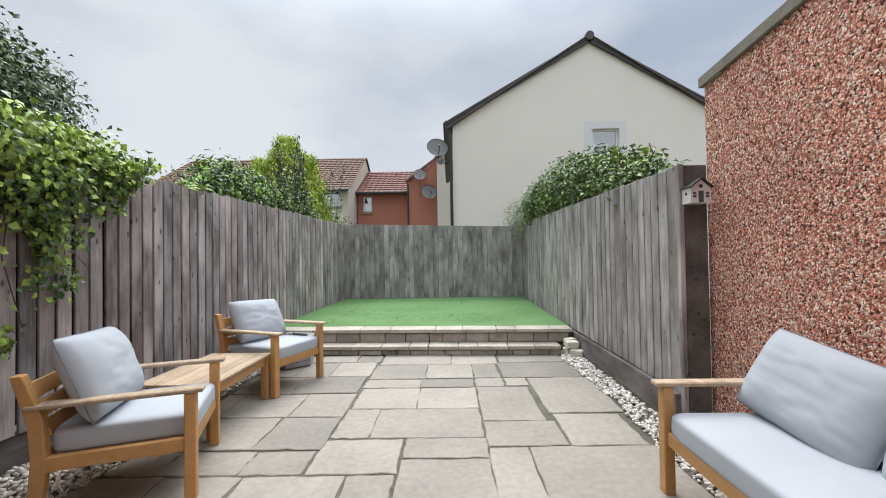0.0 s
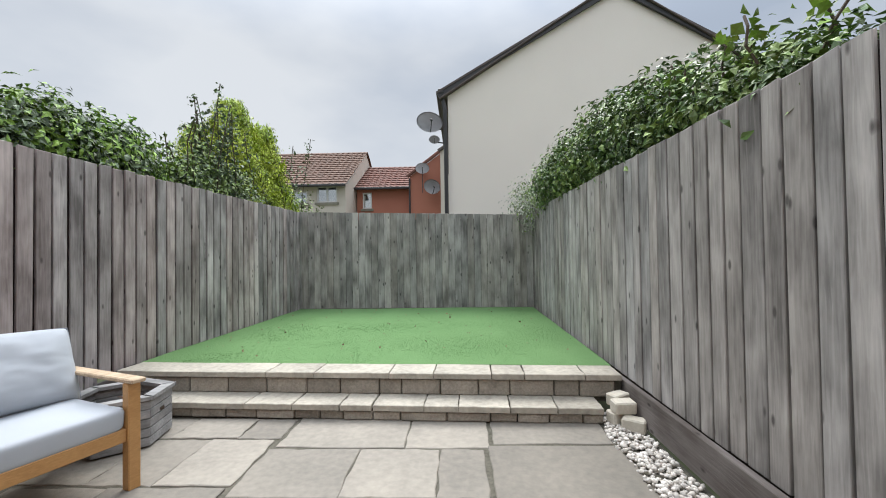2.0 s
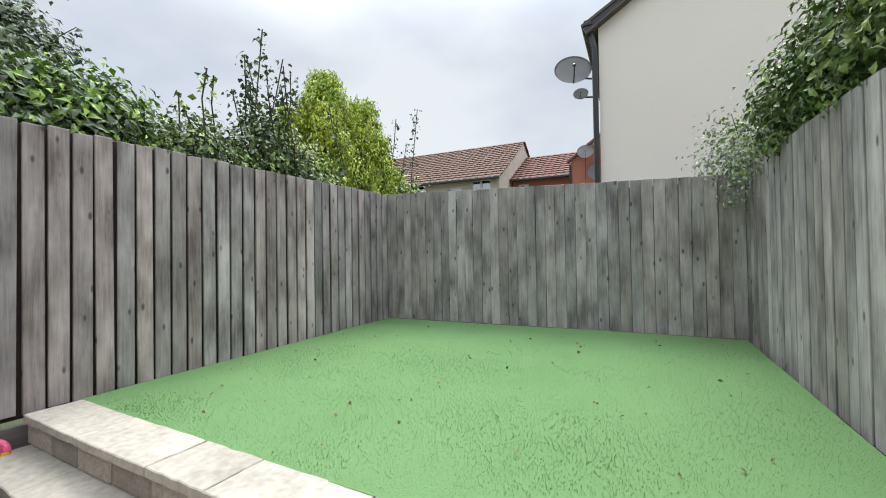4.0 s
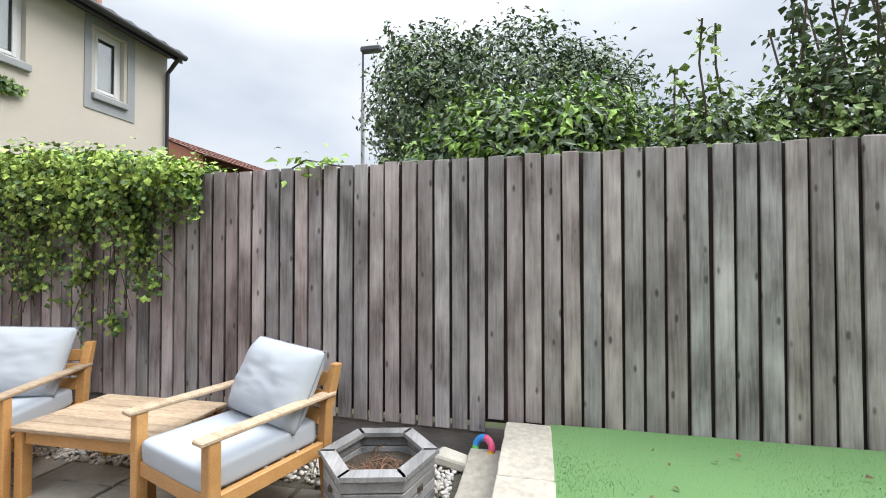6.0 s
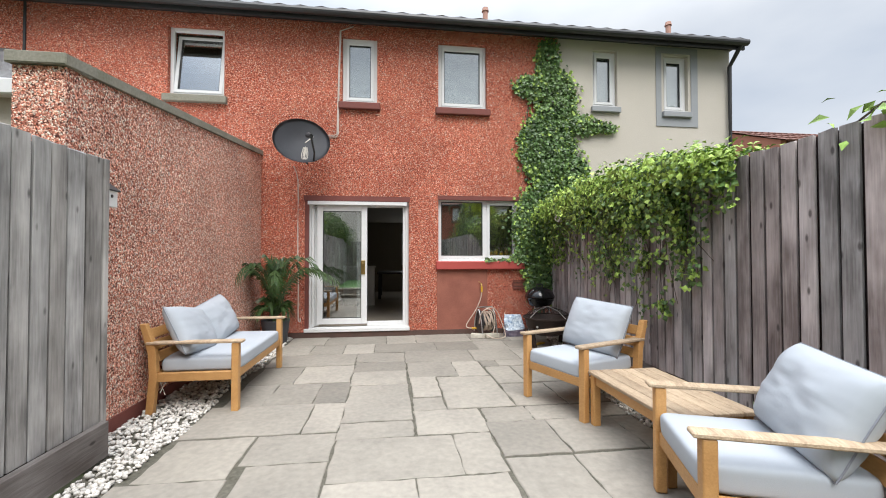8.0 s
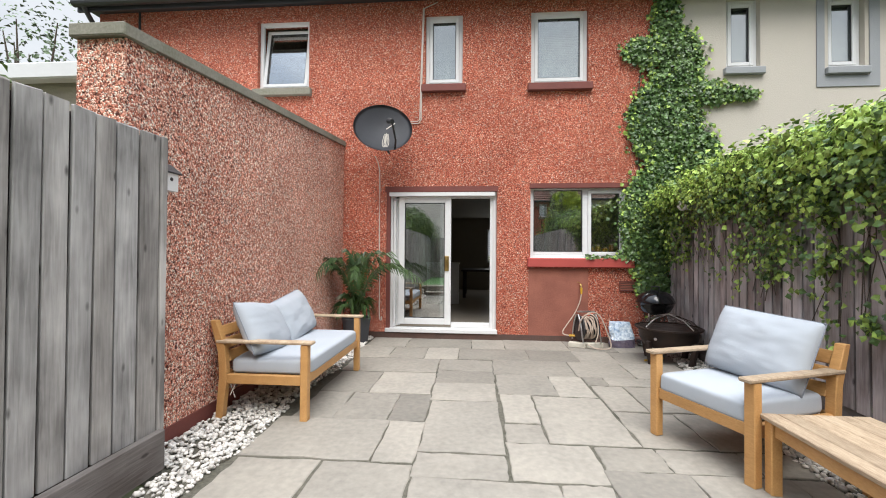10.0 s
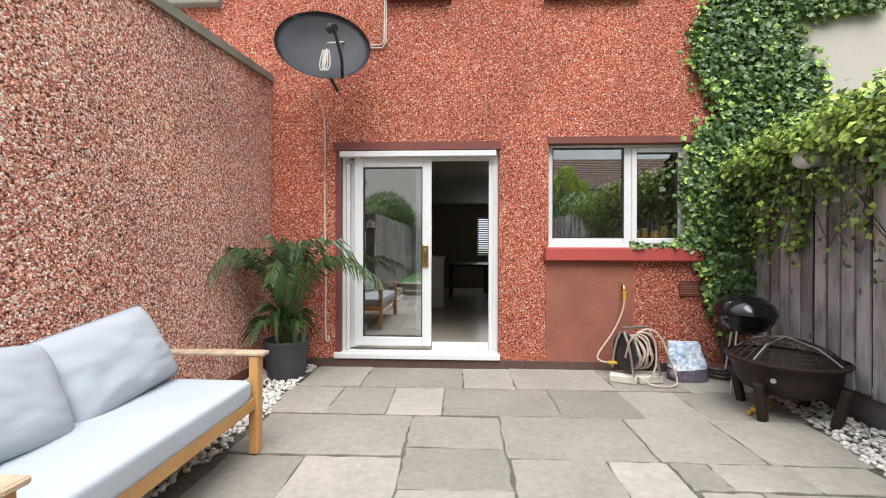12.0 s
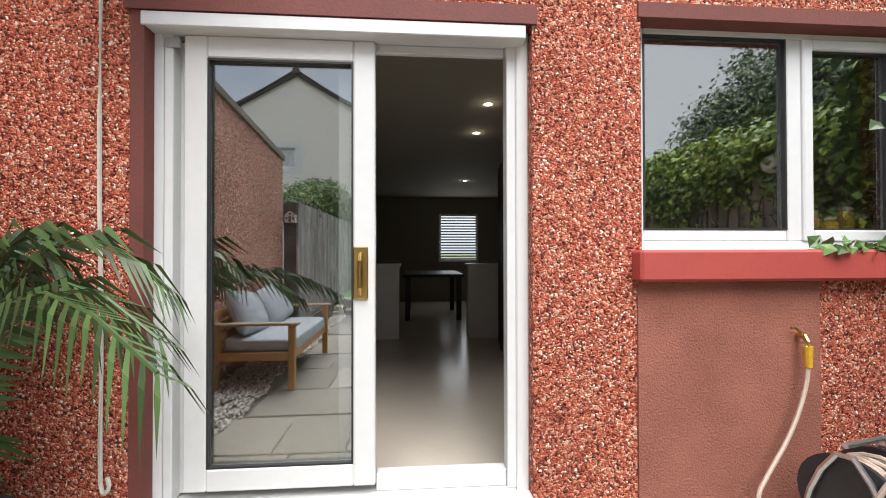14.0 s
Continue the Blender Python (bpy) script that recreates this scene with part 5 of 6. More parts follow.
s = shrub("twiggy_shrub", "loose dark green shrub with long upright shoots", "shrub", (-3.0, 6.3, -0.06), twig, 6500, 0.06, M_HEDGE, 13, 0.34, 18, 0.11, extra=(twig, 3500, M_OLIVE, 0.06), r0=0.03)
shoots(s, [(-3.02 + 0.12 * math.sin(i * 1.7), 6.3 + i * 0.045, 2.0 + 0.2 * math.sin(i * 2.3 + 1)) for i in range(13)], M_OLIVE, 6, (0.9, 1.4), 0.06)
shoots(s, [(-2.9, 5.55 + i * 0.1, 2.0) for i in range(4)], M_HEDGE, 7, (0.5, 0.85), 0.06)

shoots(s, [(-3.25 + 0.1 * math.sin(i * 2.0), 8.1 + i * 0.24, 2.1) for i in range(8)], M_OLIVE, 9, (0.9, 1.6), 0.06)

# golden conifer: upright flattened sprays in two spires
c = thing("golden_conifer", "yellow-green conifer with pointed tops behind the fence", "tree")
r = np.random.RandomState(21)
pts, nor = [], []
for cx, cy, zt, wide, count in ((-3.85, 8.35, 4.25, 0.78, 1250), (-3.62, 9.05, 4.0, 0.6, 750), (-3.9, 9.65, 3.7, 0.6, 560), (-3.8, 10.15, 3.05, 0.55, 360), (-4.3, 8.05, 3.7, 0.5, 380)):
    part("trunk", cyl(0.08, 0.02, (cx, cy, -0.06), (cx, cy, zt - 0.5), 10), M_BARK, c)
    for i in range(count):
        # flattened fan-shaped sprays that stand up and outwards round the cone
        h = r.rand() ** 0.85
        a = r.uniform(0, 6.28)
        z = 1.3 + h * (zt - 1.75)
        rad = (1 - h) ** 0.62 * wide * (0.86 + 0.16 * math.sin(a * 5 + z * 6)) * r.uniform(0.62, 1.2) + 0.02
        ca, sa = math.cos(a), math.sin(a)
        b0 = np.array([cx + rad * ca, cy + rad * sa, z])
        q = r.uniform(0, 1, (30, 1))
        fan = r.uniform(-1, 1, (30, 1)) * (0.25 + 0.75 * np.sin(q * 2.6)) * 0.085
        along = np.array([ca * 0.42, sa * 0.42, 0.9]) * r.uniform(0.2, 0.36)
        across = np.array([-sa, ca, 0.0]) * math.cos(i) + np.array([ca, sa, -0.3]) * math.sin(i)
        pts.append(b0 + q * along + fan * across + r.normal(0, 0.008, (30, 3)))
        nor.append(np.tile([ca + 0.5 * math.sin(i), sa - 0.5 * math.cos(i), 0.35], (30, 1)))
leaves("crown", np.concatenate(pts), np.concatenate(nor), 0.055, M_CONIFER, c, 22, narrow=0.22, droop=-1.6, spread=0.6)
low = [(-3.9, 9.6, 2.1, 0.6, 0.7, 0.6), (-3.7, 10.5, 2.0, 0.6, 0.7, 0.6)]
shrub("garden_shrub", "mixed green shrub at the fence corner", "shrub", (-3.9, 10.0, -0.06), low, 4500, 0.07, M_HEDGE, 14, extra=(low, 1200, M_CONIFER, 0.07))

# hedge over the right-hand fence
hd = [(1.86, 3.0, 1.86, 0.24, 0.36, 0.22), (1.9, 3.6, 2.02, 0.30, 0.5, 0.31), (1.88, 4.5, 2.16, 0.34, 0.6, 0.38), (1.86, 5.4, 2.25, 0.36, 0.7, 0.44), (1.82, 6.3, 2.26, 0.36, 0.6, 0.42), (1.76, 7.0, 2.2, 0.36, 0.5, 0.39)]
hedge = shrub("hedge", "green evergreen hedge growing over the board fence", "hedge", (2.0, 4.8, -0.06), hd, 19000, 0.062, M_IVY, 15, 0.26, 10, 0.06, extra=(hd, 12000, M_HEDGE, 0.068), droop=-0.5)
shoots(hedge, [(1.8 + 0.14 * math.sin(i * 2.4), 2.9 + i * 0.105, 2.0 + 0.3 * min(1.0, i / 20) + 0.08 * math.sin(i * 1.3)) for i in range(42)], M_BRIGHT, 8, (0.16, 0.36), 0.062)
gh = [(1.66, 7.75, 2.06, 0.36, 0.42, 0.42), (1.6, 8.25, 1.98, 0.34, 0.35, 0.4)]
shrub("silver_shrub", "pale grey-green small-leaved shrub at the fence corner", "shrub", (1.9, 8.3, -0.06), gh, 4200, 0.042, M_PALE, 16, 0.3, 20, 0.11, extra=(gh, 1500, M_HEDGE, 0.05))

# trees beyond the outbuilding
far = [(8.6, -3.6, 4.6, 1.2, 1.2, 1.3), (9.6, -4.2, 5.4, 1.2, 1.2, 1.4), (8.0, -2.6, 3.6, 1.3, 1.2, 1.2)]
shrub("garden_tree", "thin-leaved tree beyond the outbuilding", "tree", (8.9, -3.6, -0.06), far, 1700, 0.11, M_OLIVE, 17, 0.3, 7, 0.22, r0=0.16)
by = [(6.3, -0.9, 2.2, 0.9, 0.9, 0.9), (7.2, -1.5, 2.6, 0.9, 0.9, 0.9)]
shrub("garden_shrub", "green bush beside the outbuilding roof", "shrub", (6.7, -1.2, -0.06), by, 3600, 0.08, M_HEDGE, 18)

# self-clinging ivy on the party line
iv = thing("wall_ivy", "dark green ivy climbing the red and beige house walls", "climber")
blobs = [(-2.87, 4.55, 0.20, 0.42), (-2.58, 4.1, 0.30, 0.2), (-3.0, 3.95, 0.38, 0.5), (-3.5, 3.5, 0.36, 0.16), (-3.85, 3.48, 0.25, 0.09), (-2.85, 3.1, 0.5, 0.6), (-3.1, 2.6, 0.5, 0.5), (-2.8, 2.0, 0.48, 0.5), (-2.62, 1.35, 0.32, 0.45), (-2.45, 1.75, 0.2, 0.3), (-2.75, 0.8, 0.28, 0.35)]
r = np.random.RandomState(31)
area = np.array([b[2] * b[3] for b in blobs])
pick = r.choice(len(blobs), 15500, p=area / area.sum())
bb = np.array(blobs)[pick]
a, q = r.uniform(0, 6.28, len(bb)), np.sqrt(r.rand(len(bb))) * (1 + 0.25 * (r.rand(len(bb)) > 0.9))
px_, pz_ = bb[:, 0] + np.cos(a) * q * bb[:, 2], bb[:, 1] + np.sin(a) * q * bb[:, 3]
P = np.stack([px_, WALL_Y + 0.02 + np.abs(r.normal(0, 0.055, len(bb))) * (1 - 0.5 * q), pz_], 1)
sill = np.stack([r.uniform(-2.42, -1.78, 90) - 0.0, WALL_Y + 0.02 + r.uniform(-0.03, 0.06, 90), 1.19 + np.abs(r.normal(0, 0.015, 90))], 1)
fringe = np.stack([-2.36 + r.normal(0, 0.10, 160), WALL_Y + 0.02 + r.uniform(0, 0.05, 160), r.uniform(1.2, 2.0, 160)], 1)
P, q = np.concatenate([P, sill, fringe]), np.concatenate([q, np.full(250, 0.5)])
young = r.rand(len(P)) < (0.05 + 0.35 * (q > 0.88))
for sel, mat, nm, lab in ((~young, M_IVY, "leaves", ""), (young, M_CREEPER, "young_leaves", "yellow-green young leaves")):
    leaves(nm, P[sel], np.tile([0, 1.0, 0.25], (sel.sum(), 1)), 0.058, mat, iv, 32, lab, narrow=0.5, droop=0.5, spread=0.8)
bm = bmesh.new()
for k in range(12):
    line = [(-2.78 + 0.04 * k * (0.3 if k % 2 else -0.3), WALL_Y + 0.02, 0.0)]
    for s_ in range(6):
        x, _, z = line[-1]
        line.append((x + rnd.uniform(-0.16, 0.14), WALL_Y + 0.02, z + rnd.uniform(0.4, 0.8)))
    tube(line, 0.008, bm, 5)
part("stems", bm, M_BARK, iv)

# creeper hanging over the fence
cr = thing("fence_creeper", "bright green creeper hanging over the board fence", "climber")
r = np.random.RandomState(41)


def creeper_low(y):
    """Lower edge of the hanging growth along the fence."""
    return np.interp(y, [-1.7, -1.0, -0.3, 0.4, 0.9, 1.35, 1.6, 1.85, 2.15], [1.0, 1.25, 1.05, 0.85, 0.72, 0.8, 0.9, 1.45, 1.8])


N = 34000
yy = r.uniform(-1.75, 2.12, N)
top = 1.98 + 0.16 * np.sin(np.clip((yy + 1.7) / 3.85, 0, 1) * 3.14) + 0.03 * np.sin(yy * 9)
lowz = creeper_low(yy) + 0.12 * np.sin(yy * 17) + r.normal(0, 0.05, N)
q = r.rand(N) ** 1.35
zz = top - q * (top - lowz)
curtain = 0.55 + 0.45 * np.sin(yy * 13 + 2 * np.sin(yy * 5))
keep = r.rand(N) < np.clip(1.25 - q * (0.35 + 0.9 * curtain), 0.12, 1)
keep &= ~((yy < 0.3) & (zz < 1.78) & (r.rand(N) < 0.42 + 0.3 * np.sin(yy * 11 + zz * 4)))
keep &= ~((zz < 1.6) & (np.sin(yy * 23 + 3 * np.sin(zz * 3)) < -0.1) & (r.rand(N) < 0.85))
clumps = np.array([noise.noise((float(a_) * 3.4, float(c_) * 2.6, 7.7)) for a_, c_ in zip(yy, zz)])
keep &= ~((zz < 1.82) & (clumps < -0.2 + 0.16 * q) & (r.rand(N) < 0.88))
lx = -2.43 - (7.97 - yy) * 0.049
out = 0.02 + np.abs(r.normal(0, 1, N)) * (0.05 + 0.10 * (1 - q)) + 0.10 * np.exp(-((zz - 1.85) / 0.22) ** 2) * r.rand(N)
P = np.stack([lx + out, yy, zz], 1)[keep]
nn = np.tile([1.0, 0, 0.35], (len(P), 1))
T = 7500
ty = r.uniform(-1.75, 2.12, T)
tp = np.stack([-2.43 - (7.97 - ty) * 0.049 + r.normal(-0.05, 0.17, T), ty, 1.98 + 0.16 * np.sin(np.clip((ty + 1.7) / 3.85, 0, 1) * 3.14) + r.normal(0, 0.05, T)], 1)
P, nn = np.concatenate([P, tp]), np.concatenate([nn, np.tile([0.3, 0, 1.0], (T, 1))])
clear = np.linalg.norm((P - np.array([-2.62, -0.93, 1.83])) * np.array([0.6, 1, 1]), axis=1) > 0.13
P, nn = P[clear], nn[clear]
# more dark green leaves below 1.85 m than above it
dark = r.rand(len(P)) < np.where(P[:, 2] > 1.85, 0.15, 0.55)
for sel, mat, nm, lab in ((~dark, M_CREEPER, "leaves", ""), (dark, M_IVY, "dark_leaves", "darker leaves, more of them low down")):
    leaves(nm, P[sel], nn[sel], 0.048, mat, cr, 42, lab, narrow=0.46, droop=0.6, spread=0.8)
bm = bmesh.new()
for k in range(26):
    y0 = rnd.uniform(-1.5, 2.0)
    x0 = left_x(y0) + 0.025
    zl = float(creeper_low(y0))
    tube([(x0, y0, 2.0), (x0 + 0.05, y0 + rnd.uniform(-0.1, 0.1), 1.7), (x0 + 0.02, y0 + rnd.uniform(-0.15, 0.15), (1.7 + zl) / 2), (x0 + 0.01, y0 + rnd.uniform(-0.2, 0.2), zl)], 0.0035, bm, 4)
tagged(part("stem_tangle", bm, M_BARK, cr), kind="stuff")
sp = thing("fence_sprig", "leafy green sprigs spilling over the fence top", "climber")
r = np.random.RandomState(43)
pts = []
for y0, n_, zt in ((3.05, 32, 1.97), (3.1, 12, 1.86)):
    pts.append(np.stack([left_x(y0) + r.normal(-0.02, 0.09, n_), y0 + r.normal(0, 0.13, n_), zt + np.abs(r.normal(0, 0.05, n_))], 1))
pts = np.concatenate(pts)
leaves("leaves", pts, np.tile([0.5, 0, 0.8], (len(pts), 1)), 0.08, M_BRIGHT, sp, 44, narrow=0.3)
part("stems", tube([(left_x(2.7) - 0.05, 2.7, 1.9), (left_x(3.0), 3.0, 2.02), (left_x(3.3) + 0.02, 3.3, 1.95)], 0.006), M_BARK, sp)

# ---- houses beyond the garden ----
GX0, GX1, GY, EZ, AZ = 0.05, 7.74, 10.4, 5.04, 7.25
gx = (GX0 + GX1) / 2
h = thing("gable_house", "cream rendered house with a plain gable and dark tiled roof", "house")
GW = (3.94, 4.69, 4.05, 4.72)
bm = wall_with_holes(GX0, GX1, -0.06, EZ, [(GW[0], GW[1], GW[2], GW[3])], 0.3, "x", GY)
b2 = bmesh.new()
for yy_ in (GY, GY + 0.3):
    b2.faces.new([b2.verts.new(p) for p in ((GX0, yy_, EZ), (GX1, yy_, EZ), (gx, yy_, AZ))])
merge(bm, b2)
part("wall", bm, M_CREAM, h)
part("wall", box(GX0, GY + 0.301, -0.06, GX0 + 0.3, GY + 9, EZ), M_BEIGE, h)
part("wall", box(GX1 - 0.3, GY + 0.301, -0.06, GX1, GY + 9, EZ), M_CREAM, h)
slope = math.atan2(AZ - EZ, gx - GX0)
ln = math.hypot(AZ - EZ, gx - GX0) + 0.28
for sgn in (-1, 1):
    m = Matrix.Translation((gx, 0, AZ + 0.002)) @ Matrix.Rotation(sgn * slope, 4, "Y")
    rf = part("roof", box(0 if sgn > 0 else -ln, GY - 0.10, 0.0, ln if sgn > 0 else 0, GY + 9.1, 0.045, m=m), M_TILE, h, "dark tiled roof slope")
    part("bargeboard", box(0 if sgn > 0 else -ln, GY - 0.085, -0.10, ln if sgn > 0 else 0, GY - 0.03, -0.002, m=m), M_BLACK, h)
    n_ = 20
    for k in range(n_):
        a0 = ln * k / n_
        tile = box(a0, GY - 0.13, 0.046, a0 + ln / n_ + 0.03, GY + 0.2, 0.085, 0.01)
        if sgn < 0:
            bmesh.ops.transform(tile, matrix=Matrix.Scale(-1, 4, (1, 0, 0)), verts=tile.verts)
            bmesh.ops.reverse_faces(tile, faces=tile.faces)
        bmesh.ops.transform(tile, matrix=m @ Matrix.Rotation(radians(2.5 * (1 if sgn > 0 else -1)), 4, "Y"), verts=tile.verts)
        part("verge_tile", tile, M_TILE, rf)
part("ridge", cyl(0.12, 0.12, (gx, GY - 0.14, AZ + 0.05), (gx, GY + 9.1, AZ + 0.05), 12), M_TILE, h)
part("gutter", box(GX0 - 0.22, GY - 0.1, EZ - 0.14, GX0 - 0.08, GY + 9, EZ - 0.02, 0.02), M_BLACK, h)
part("downpipe", tube([(GX0 - 0.14, GY - 0.02, EZ - 0.12), (GX0 - 0.06, GY - 0.05, EZ - 0.5), (GX0 - 0.05, GY - 0.05, -0.05)], 0.045, n=8), M_BLACK, h, "black plastic downpipe")
gw = part("window", frame_bm(GW[0], GW[1], GW[2], GW[3], 0.06, GY + 0.06, GY + 0.12), M_UPVC, h, "white plastic window")
pane(gw, GW[0] + 0.06, GW[1] - 0.06, GW[2] + 0.06, GW[3] - 0.06, GY + 0.085)
part("blind", box(GW[0], GY + 0.2, GW[2], GW[1], GY + 0.22, GW[3]), M_BLIND, gw)
part("surround", frame_bm(3.72, 4.9, 3.85, 4.92, 0.2, GY - 0.012, GY - 0.001, 0), M_UPVC, h, "white painted band round the window")
part("vent_pipe", cyl(0.06, 0.06, (2.35, GY + 2.2, 6.2), (2.35, GY + 2.2, 6.95), 10), M_BLACK, h)


def plain_house(name, label, x0, x1, y0, y1, ez, rz, wall, tile, windows, door_side=None):
    """A house with its eaves along x and the ridge between y0 and y1."""
    k = thing(name, label, "house")
    part("wall", wall_with_holes(x0, x1, -0.06, ez, windows, 0.25, "x", y0), wall, k)
    ym = (y0 + y1) / 2
    for xa in (x0, x1 - 0.25):
        bm = prism([(y0 + 0.251, -0.06), (y1, -0.06), (y1, ez), (ym, rz), (y0 + 0.251, ez)], xa, xa + 0.25)
        part("wall", bm, wall, k)
    part("roof", tiled_slope(x0 - 0.1, x1 + 0.1, y0 - 0.3, ez - 0.1, ym, rz + 0.1, 0.34, 0.05), tile, k, "tiled roof slope")
    part("roof", tiled_slope(x0 - 0.1, x1 + 0.1, y1 + 0.3, ez - 0.1, ym, rz + 0.1, 0.8, 0.05), tile, k, "tiled roof slope")
    part("gutter", box(x0 - 0.1, y0 - 0.42, ez - 0.2, x1 + 0.1, y0 - 0.3, ez - 0.08, 0.02), M_BLACK, k)
    part("back", box(x0 + 0.26, y0 + 0.9, -0.06, x1 - 0.26, y0 + 1.0, ez - 0.2), M_ROOMWALL_DIMMED, k)
    for (a, c, lo, hi) in windows:
        w = part("window", frame_bm(a, c, lo, hi, 0.07, y0 + 0.05, y0 + 0.12), M_UPVC, k, "white plastic window")
        if c - a > 0.8:
            part("mullion", box((a + c) / 2 - 0.04, y0 + 0.05, lo + 0.07, (a + c) / 2 + 0.04, y0 + 0.12, hi - 0.07), M_UPVC, w)
        pane(w, a + 0.07, c - 0.07, lo + 0.07, hi - 0.07, y0 + 0.09)
        part("curtain", box(a, y0 + 0.3, lo, c, y0 + 0.32, hi), M_BLIND, w)
        part("sill", box(a - 0.08, y0 - 0.06, lo - 0.13, c + 0.08, y0 + 0.04, lo - 0.01), M_COPING, w)
    return k


plain_house("brown_roofed_house", "beige rendered terraced house with brown tiled roof", -16.0, -5.2, 20.0, 29.0, 4.75, 7.3, M_BEIGE, M_BROWNTILE, [(-6.6, -5.6, 3.85, 4.65), (-7.75, -7.05, 3.85, 4.4), (-10.0, -9.0, 3.85, 4.65)])
plain_house("red_roofed_house", "terracotta rendered house with a red tiled roof", -5.15, -2.3, 22.0, 28.5, 4.9, 6.55, M_REDPLAIN, M_REDTILE, [(-4.85, -4.35, 3.75, 4.6)])
k = thing("red_gable_house", "terracotta rendered house wall with a sloping roof edge", "house")
bm = bmesh.new()
for yy_, rev in ((21.0, False), (27.0, True)):
    f = bm.faces.new([bm.verts.new(p) for p in ((-2.2, yy_, -0.06), (-0.65, yy_, -0.06), (-0.65, yy_, 6.35), (-2.2, yy_, 5.2))])
bm.verts.ensure_lookup_table()
for i_ in range(4):
    bm.faces.new((bm.verts[i_], bm.verts[(i_ + 1) % 4], bm.verts[4 + (i_ + 1) % 4], bm.verts[4 + i_]))
bmesh.ops.recalc_face_normals(bm, faces=bm.faces)
part("wall", bm, M_REDPLAIN, k)
part("roof_edge", tube([(-2.35, 20.95, 5.2), (-0.6, 20.95, 6.5)], 0.09, n=6), M_REDTILE, k, "dark red verge tiles")
part("downpipe", tube([(-2.22, 20.95, 5.1), (-2.22, 20.95, -0.05)], 0.05, n=6), M_BLACK, k)
k = thing("beige_house", "beige rendered house wall behind the gable", "house")
bm = bmesh.new()
for yy_ in (20.0, 27.0):
    bm.faces.new([bm.verts.new(p) for p in ((-0.63, yy_, -0.06), (1.2, yy_, -0.06), (1.2, yy_, 7.3), (-0.63, yy_, 6.2))])
bm.verts.ensure_lookup_table()
for i_ in range(4):
    bm.faces.new((bm.verts[i_], bm.verts[(i_ + 1) % 4], bm.verts[4 + (i_ + 1) % 4], bm.verts[4 + i_]))
bmesh.ops.recalc_face_normals(bm, faces=bm.faces)
part("wall", bm, M_BEIGE, k)
part("roof_edge", tube([(-0.72, 19.95, 6.2), (1.2, 19.95, 7.4)], 0.09, n=6), M_TILE, k)
k = plain_house("far_red_house", "red brick house with a red tiled roof in the distance", -24.0, -15.6, -16.0, -9.5, 5.9, 7.2, M_REDPLAIN, M_REDTILE, [])


def farther(o, factor):
    """Move a house away along the garden's line, keeping its proportions."""
    eye = Matrix.Translation((0.0, 0.1, 1.21))
    o.matrix_basis = eye @ Matrix.Scale(factor, 4) @ eye.inverted() @ o.matrix_basis


for o in [o for o in scene.objects if o.parent is None]:
    if o.name in ("brown_roofed_house", "red_roofed_house", "red_gable_house", "beige_house"):
        farther(o, 1.5)
    if o.name == "gable_house":
        farther(o, 1.04)


# ---- satellite dishes ----
def dish(at, r, mat, label, pole=None, group="satellite dishes"):
    """A shallow oval dish facing +z of its pose, with arm and receiver."""
    d = thing("satellite_dish", label, "satellite dish", at, group)
    n = 32
    b = bmesh.new()
    rings = []
    for q in range(1, 9):
        f = q / 8
        rings.append([b.verts.new((r * f * math.cos(2 * math.pi * i / n), r * 0.9 * f * math.sin(2 * math.pi * i / n), 0.28 * r * f * f)) for i in range(n)])
    c0 = b.verts.new((0, 0, 0))
    for i in range(n):
        b.faces.new((c0, rings[0][i], rings[0][(i + 1) % n]))
    for p_, q_ in zip(rings, rings[1:]):
        for i in range(n):
            b.faces.new((p_[i], q_[i], q_[(i + 1) % n], p_[(i + 1) % n]))
    bmesh.ops.solidify(b, geom=b.faces[:], thickness=0.012 * r / 0.4)
    part("reflector", b, mat, d, smooth=True)
    part("arm", tube([(0, -0.85 * r, 0.2 * r), (0, -0.75 * r, 0.6 * r), (0, -0.35 * r, 1.0 * r)], 0.014 * r / 0.4, n=6), M_BLACK, d)
    part("receiver", cyl(0.03 * r / 0.4, 0.04 * r / 0.4, (0, -0.36 * r, 1.02 * r), (0, -0.2 * r, 0.86 * r), 10), M_BLACK, d, "black receiver head")
    part("bracket", tube([(0, 0, -0.01), (0, -0.02, -0.12 * r / 0.4), *(pole or [])], 0.016, n=8), M_BLACK, d)
    return d


def facing(x, y, z, tx, ty, tz, roll=0):
    return Matrix.Translation((x, y, z)) @ Vector((tx, ty, tz)).to_track_quat("Z", "Y").to_matrix().to_4x4() @ Matrix.Rotation(radians(roll), 4, "Z")


dish(facing(1.07, -1.42, 2.90, -0.36, 0.9, 0.36, 25), 0.41, M_DISH, "large dark grey satellite dish fixed to the house wall", [(0.1, -0.14, -0.35)], "house satellite dish")
for at, rr, lab, arm, far_by in (
        (facing(-0.40, 10.6, 4.30, 0.25, -1, 0.3), 0.31, "pale grey satellite dish on the gable corner", [(0.35, 0, -0.2)], 1.04),
        (facing(-0.30, 10.9, 4.0, 0.1, -1, 0.3), 0.13, "small pale satellite dish on the gable corner", [(0.4, 0, -0.15)], 1.04),
        (facing(-1.1, 20.5, 4.55, 0.4, -1, 0.2), 0.42, "pale mesh satellite dish by the red house", [(0.25, 0, -0.3)], 1.5),
        (facing(-1.55, 20.7, 5.5, 0.1, -1, 0.3), 0.34, "pale satellite dish on a pole by the red house", [(0, -1.2, -0.2)], 1.5)):
    farther(dish(at, rr, M_DISHPALE, lab, arm), far_by)
